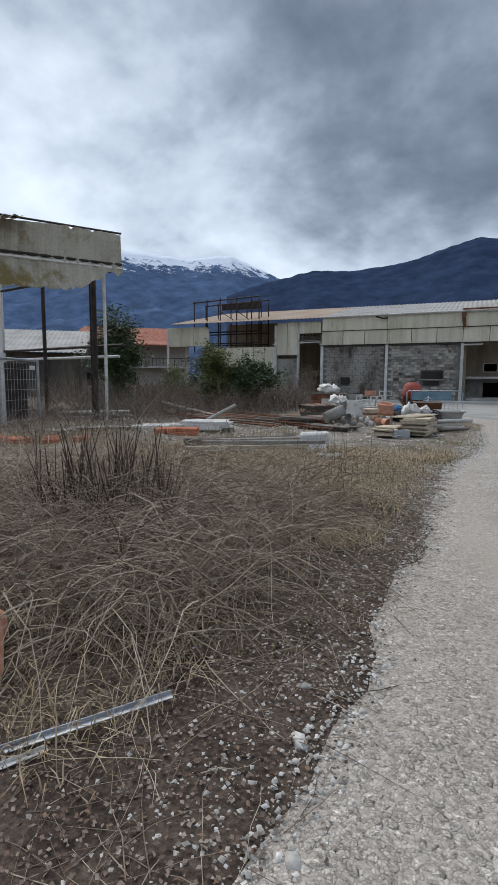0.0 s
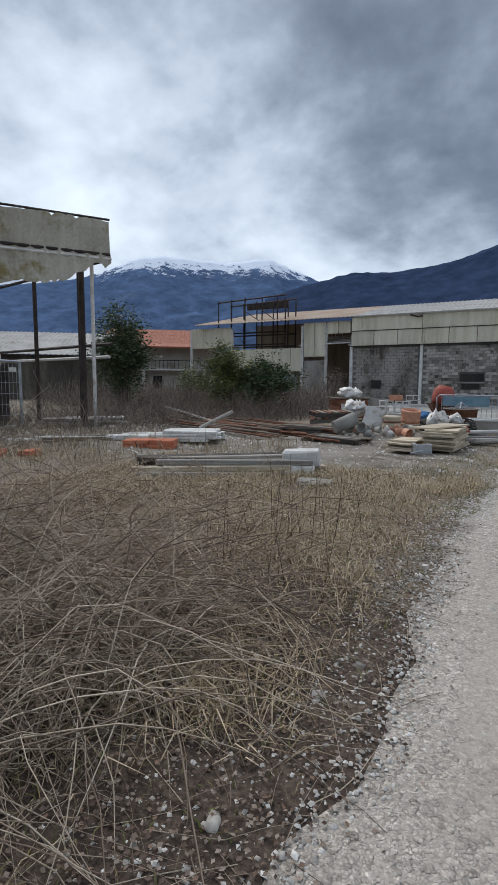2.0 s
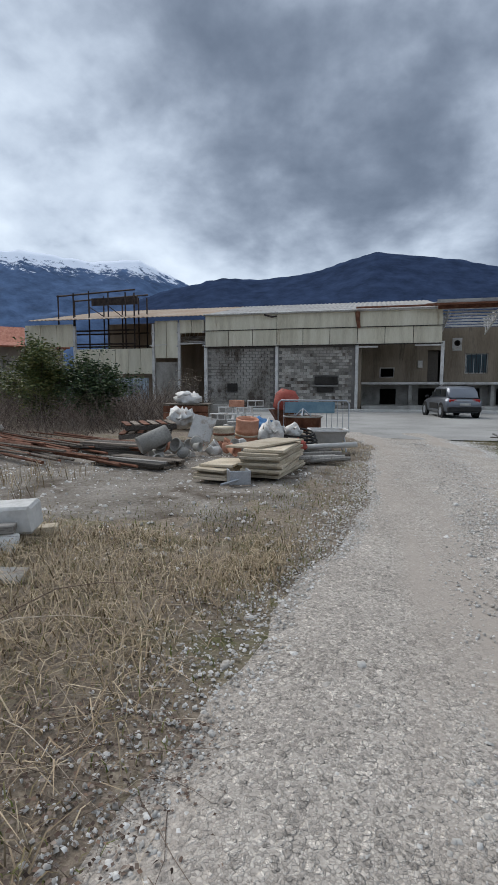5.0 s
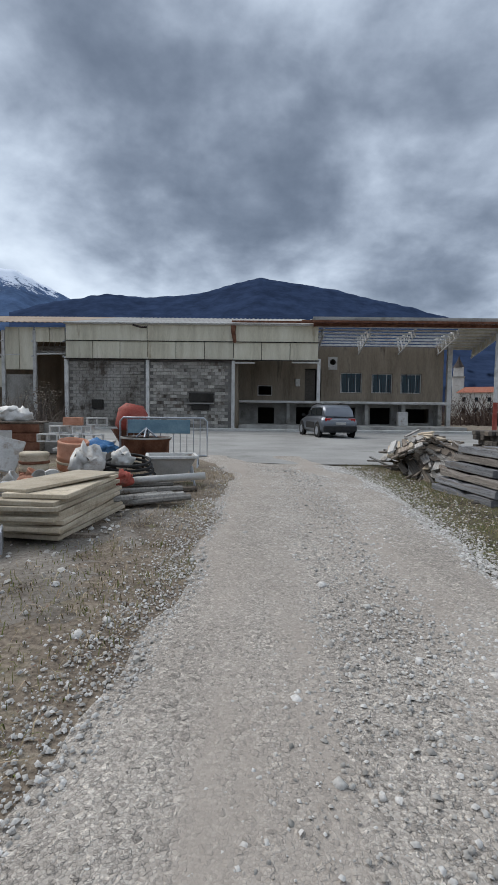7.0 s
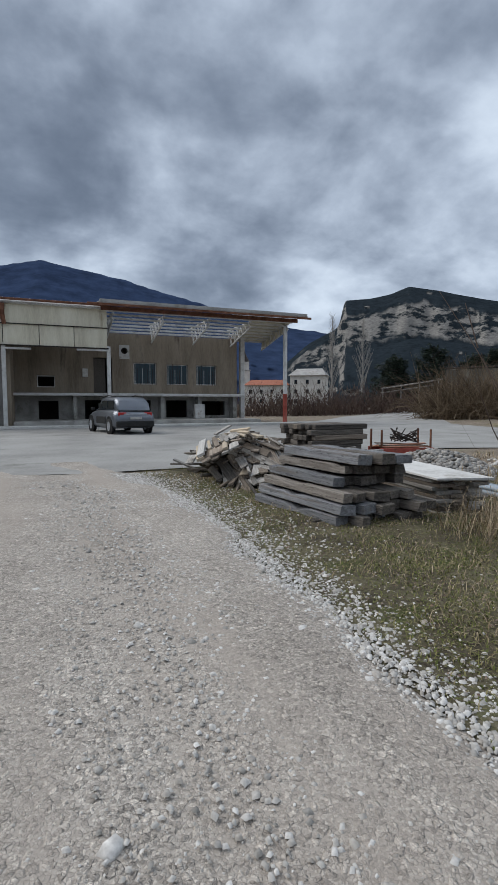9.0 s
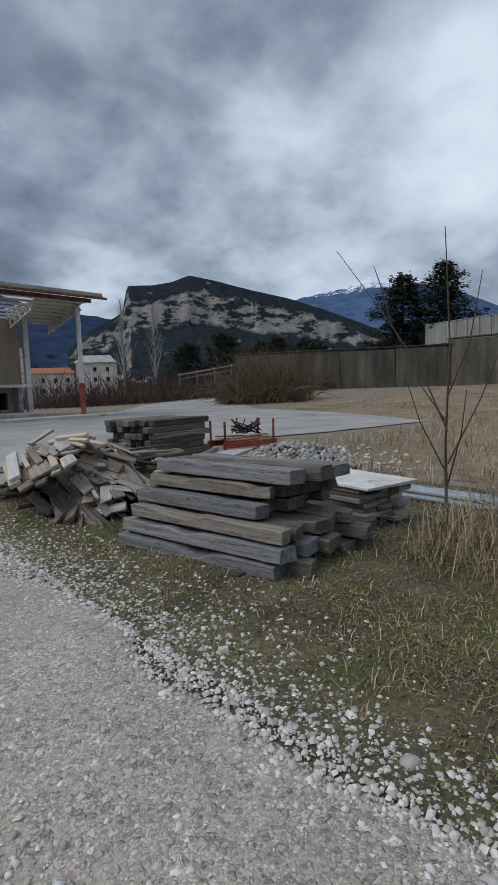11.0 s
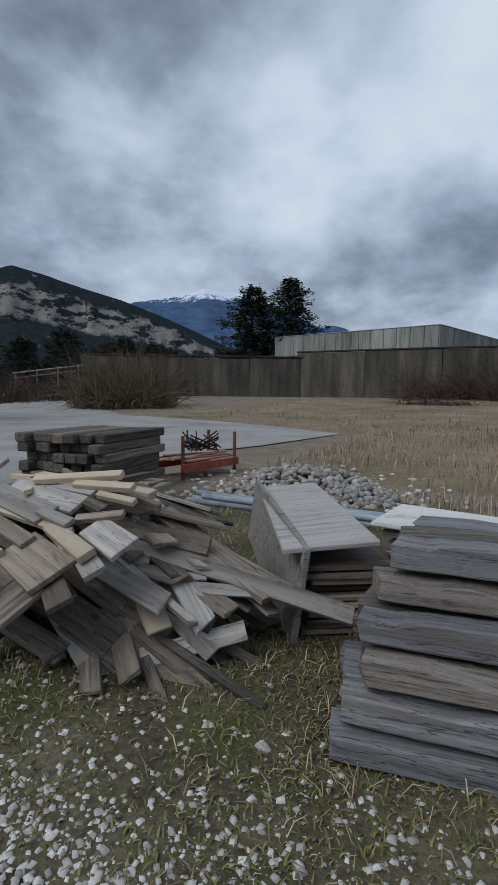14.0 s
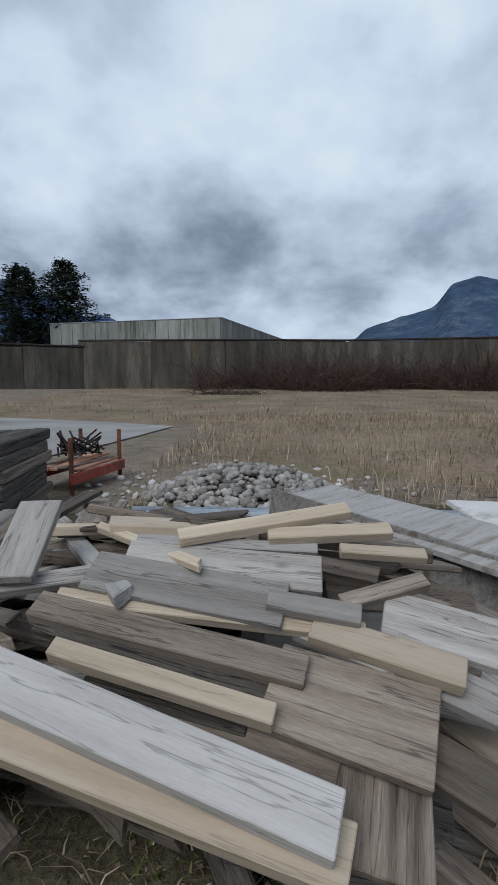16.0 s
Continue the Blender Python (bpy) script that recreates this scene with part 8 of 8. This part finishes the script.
cedar(72.7, 43.5, 0.5, 17.6, 7.4, 1, 150)
cedar(70.4, 48.7, 0.5, 16.4, 7.4, 2, 150)
for k, (x, y, h) in enumerate(((50, 72, 8), (55, 70, 9.5), (59, 66, 8), (63, 66, 9), (67, 62, 8), (72, 68, 9), (61, 60, 6))):
    cedar(x, y, 0.3, h, 5.2, 20 + k, 60)


def bare_tree(x, y, z, h, seed, label):
    r = random.Random(seed)
    t = thing("poplar_tree", pose(x, y, z), label, "tree")
    part("trunk", tube([(0, 0, 0), (0.15, 0.05, h * 0.4), (0.1, 0.1, h)], 0.26, 8, 0.03), M_PALE_BARK, t)
    tw = []
    for k in range(46):
        u = 0.18 + 0.8 * k / 46
        a = r.uniform(0, 6.28)
        L = h * 0.34 * (1.05 - u) * r.uniform(0.7, 1.2)
        p0 = Vector((0.12, 0.06, h * u))
        e = p0 + Vector((math.cos(a) * L * 0.45, math.sin(a) * L * 0.45, L))
        tw.append(tube([tuple(p0), tuple(p0.lerp(e, 0.5) + Vector((0.1, 0.05, -0.1))), tuple(e)], 0.05, 4, 0.012))
        for q in range(5):
            s0 = p0.lerp(e, r.uniform(0.3, 0.95))
            s1 = s0 + Vector((r.uniform(-0.5, 0.5), r.uniform(-0.5, 0.5), r.uniform(0.5, 1.3)))
            tw.append(tube([tuple(s0), tuple(s1)], 0.016, 3, 0.006))
    part("branches", join(*tw), M_PALE_BARK, t)


bare_tree(48.7, 88, 0, 16.5, 3, "tall bare pale poplar")
bare_tree(53, 85, 0, 15.5, 4, "tall bare pale poplar")
rail = thing("wooden_fence", pose(40.5, 57.5, 0.6, 0, 0, -38), "weathered two-rail wooden fence on the bank", "fence")
for k in range(4):
    part("post", box(0.14, 0.14, 1.3 + 0.35 * k, -3 + 2 * k, 0, 1.2), M_GREY_WOOD, rail)
for z in (1.9, 2.4):
    part("rail", tube([(-3.2, -0.1, z), (3.4, -0.1, z + 1.0)], 0.07, 6), M_GREY_WOOD, rail)

sapling = thing("bare_sapling", pose(6.75, 15.12, 0), "thin leafless sapling with long arching shoots", "sapling")
part("stem", tube([(0, 0, 0), (0.02, 0.03, 0.8), (-0.03, -0.02, 1.7), (0.0, 0.05, 2.75)], 0.016, 6, 0.004), M_DARKTWIG, sapling)
rs = random.Random(3)
for pts in (((0, 0, 0.9), (-0.05, 0.25, 1.5), (-0.1, 0.65, 2.1), (-0.16, 1.1, 2.72)), ((0, 0, 0.6), (0.1, -0.25, 1.2), (0.1, -0.5, 1.9)), ((0, 0.02, 1.2), (-0.05, -0.2, 1.7), (-0.05, -0.3, 2.3)), ((0, 0.02, 1.0), (0.05, 0.3, 1.35), (0.0, 0.55, 1.9)), ((-0.05, 0.55, 1.95), (-0.12, 0.62, 2.3), (-0.12, 0.7, 2.5)), ((0, 0, 0.4), (-0.2, -0.2, 0.9), (-0.35, -0.3, 1.3)), ((0, 0, 0.5), (-0.15, 0.2, 1.0), (-0.3, 0.3, 1.5))):
    part("shoot", tube(pts, 0.009, 5, 0.003), M_DARKTWIG, sapling)

# ---------------------------------------------------------------- cement blocks of the factory bays
BH, BW = 0.2, 0.42
rk = random.Random(9)
variants = [mesh_of("block", worn(box(BW - 0.018, 0.1, BH - 0.016, c=0.008), 0.004, k), M_BLOCK) for k in range(5)]


def in_hole(x, z):
    return (-2.7 < x < -1.15 and 1.2 < z < 2.3) or (-8.7 < x < -7.95 and 1.2 < z < 1.85)


for row in range(20):
    z = 0.16 + row * BH
    x = -5.08 + (BW / 2 if row % 2 else 0)
    while x + BW / 2 < -0.05:
        if x - BW / 2 > -5.1 and not in_hole(x, z + 0.1):
            part("block", variants[rk.randrange(5)], None, factory, m=pose(x, FY + 0.07 + rk.uniform(-0.012, 0.012), z))
        x += BW
geo = []
for row in range(20):
    z = 0.16 + row * BH
    x = -10.05 + (BW / 2 if row % 2 else 0)
    while x + BW / 2 < -5.3:
        if x - BW / 2 > -10.1 and not in_hole(x, z + 0.1):
            geo.append(worn(box(BW - 0.018, 0.1, BH - 0.016, x, FY + 0.07 + rk.uniform(-0.012, 0.012), z, 0.008), 0.004, rk.randrange(99)))
        x += BW
part("blockwork", join(*geo), M_BLOCK, factory, "grey cement blockwork with dark damp stains", kind="stuff")
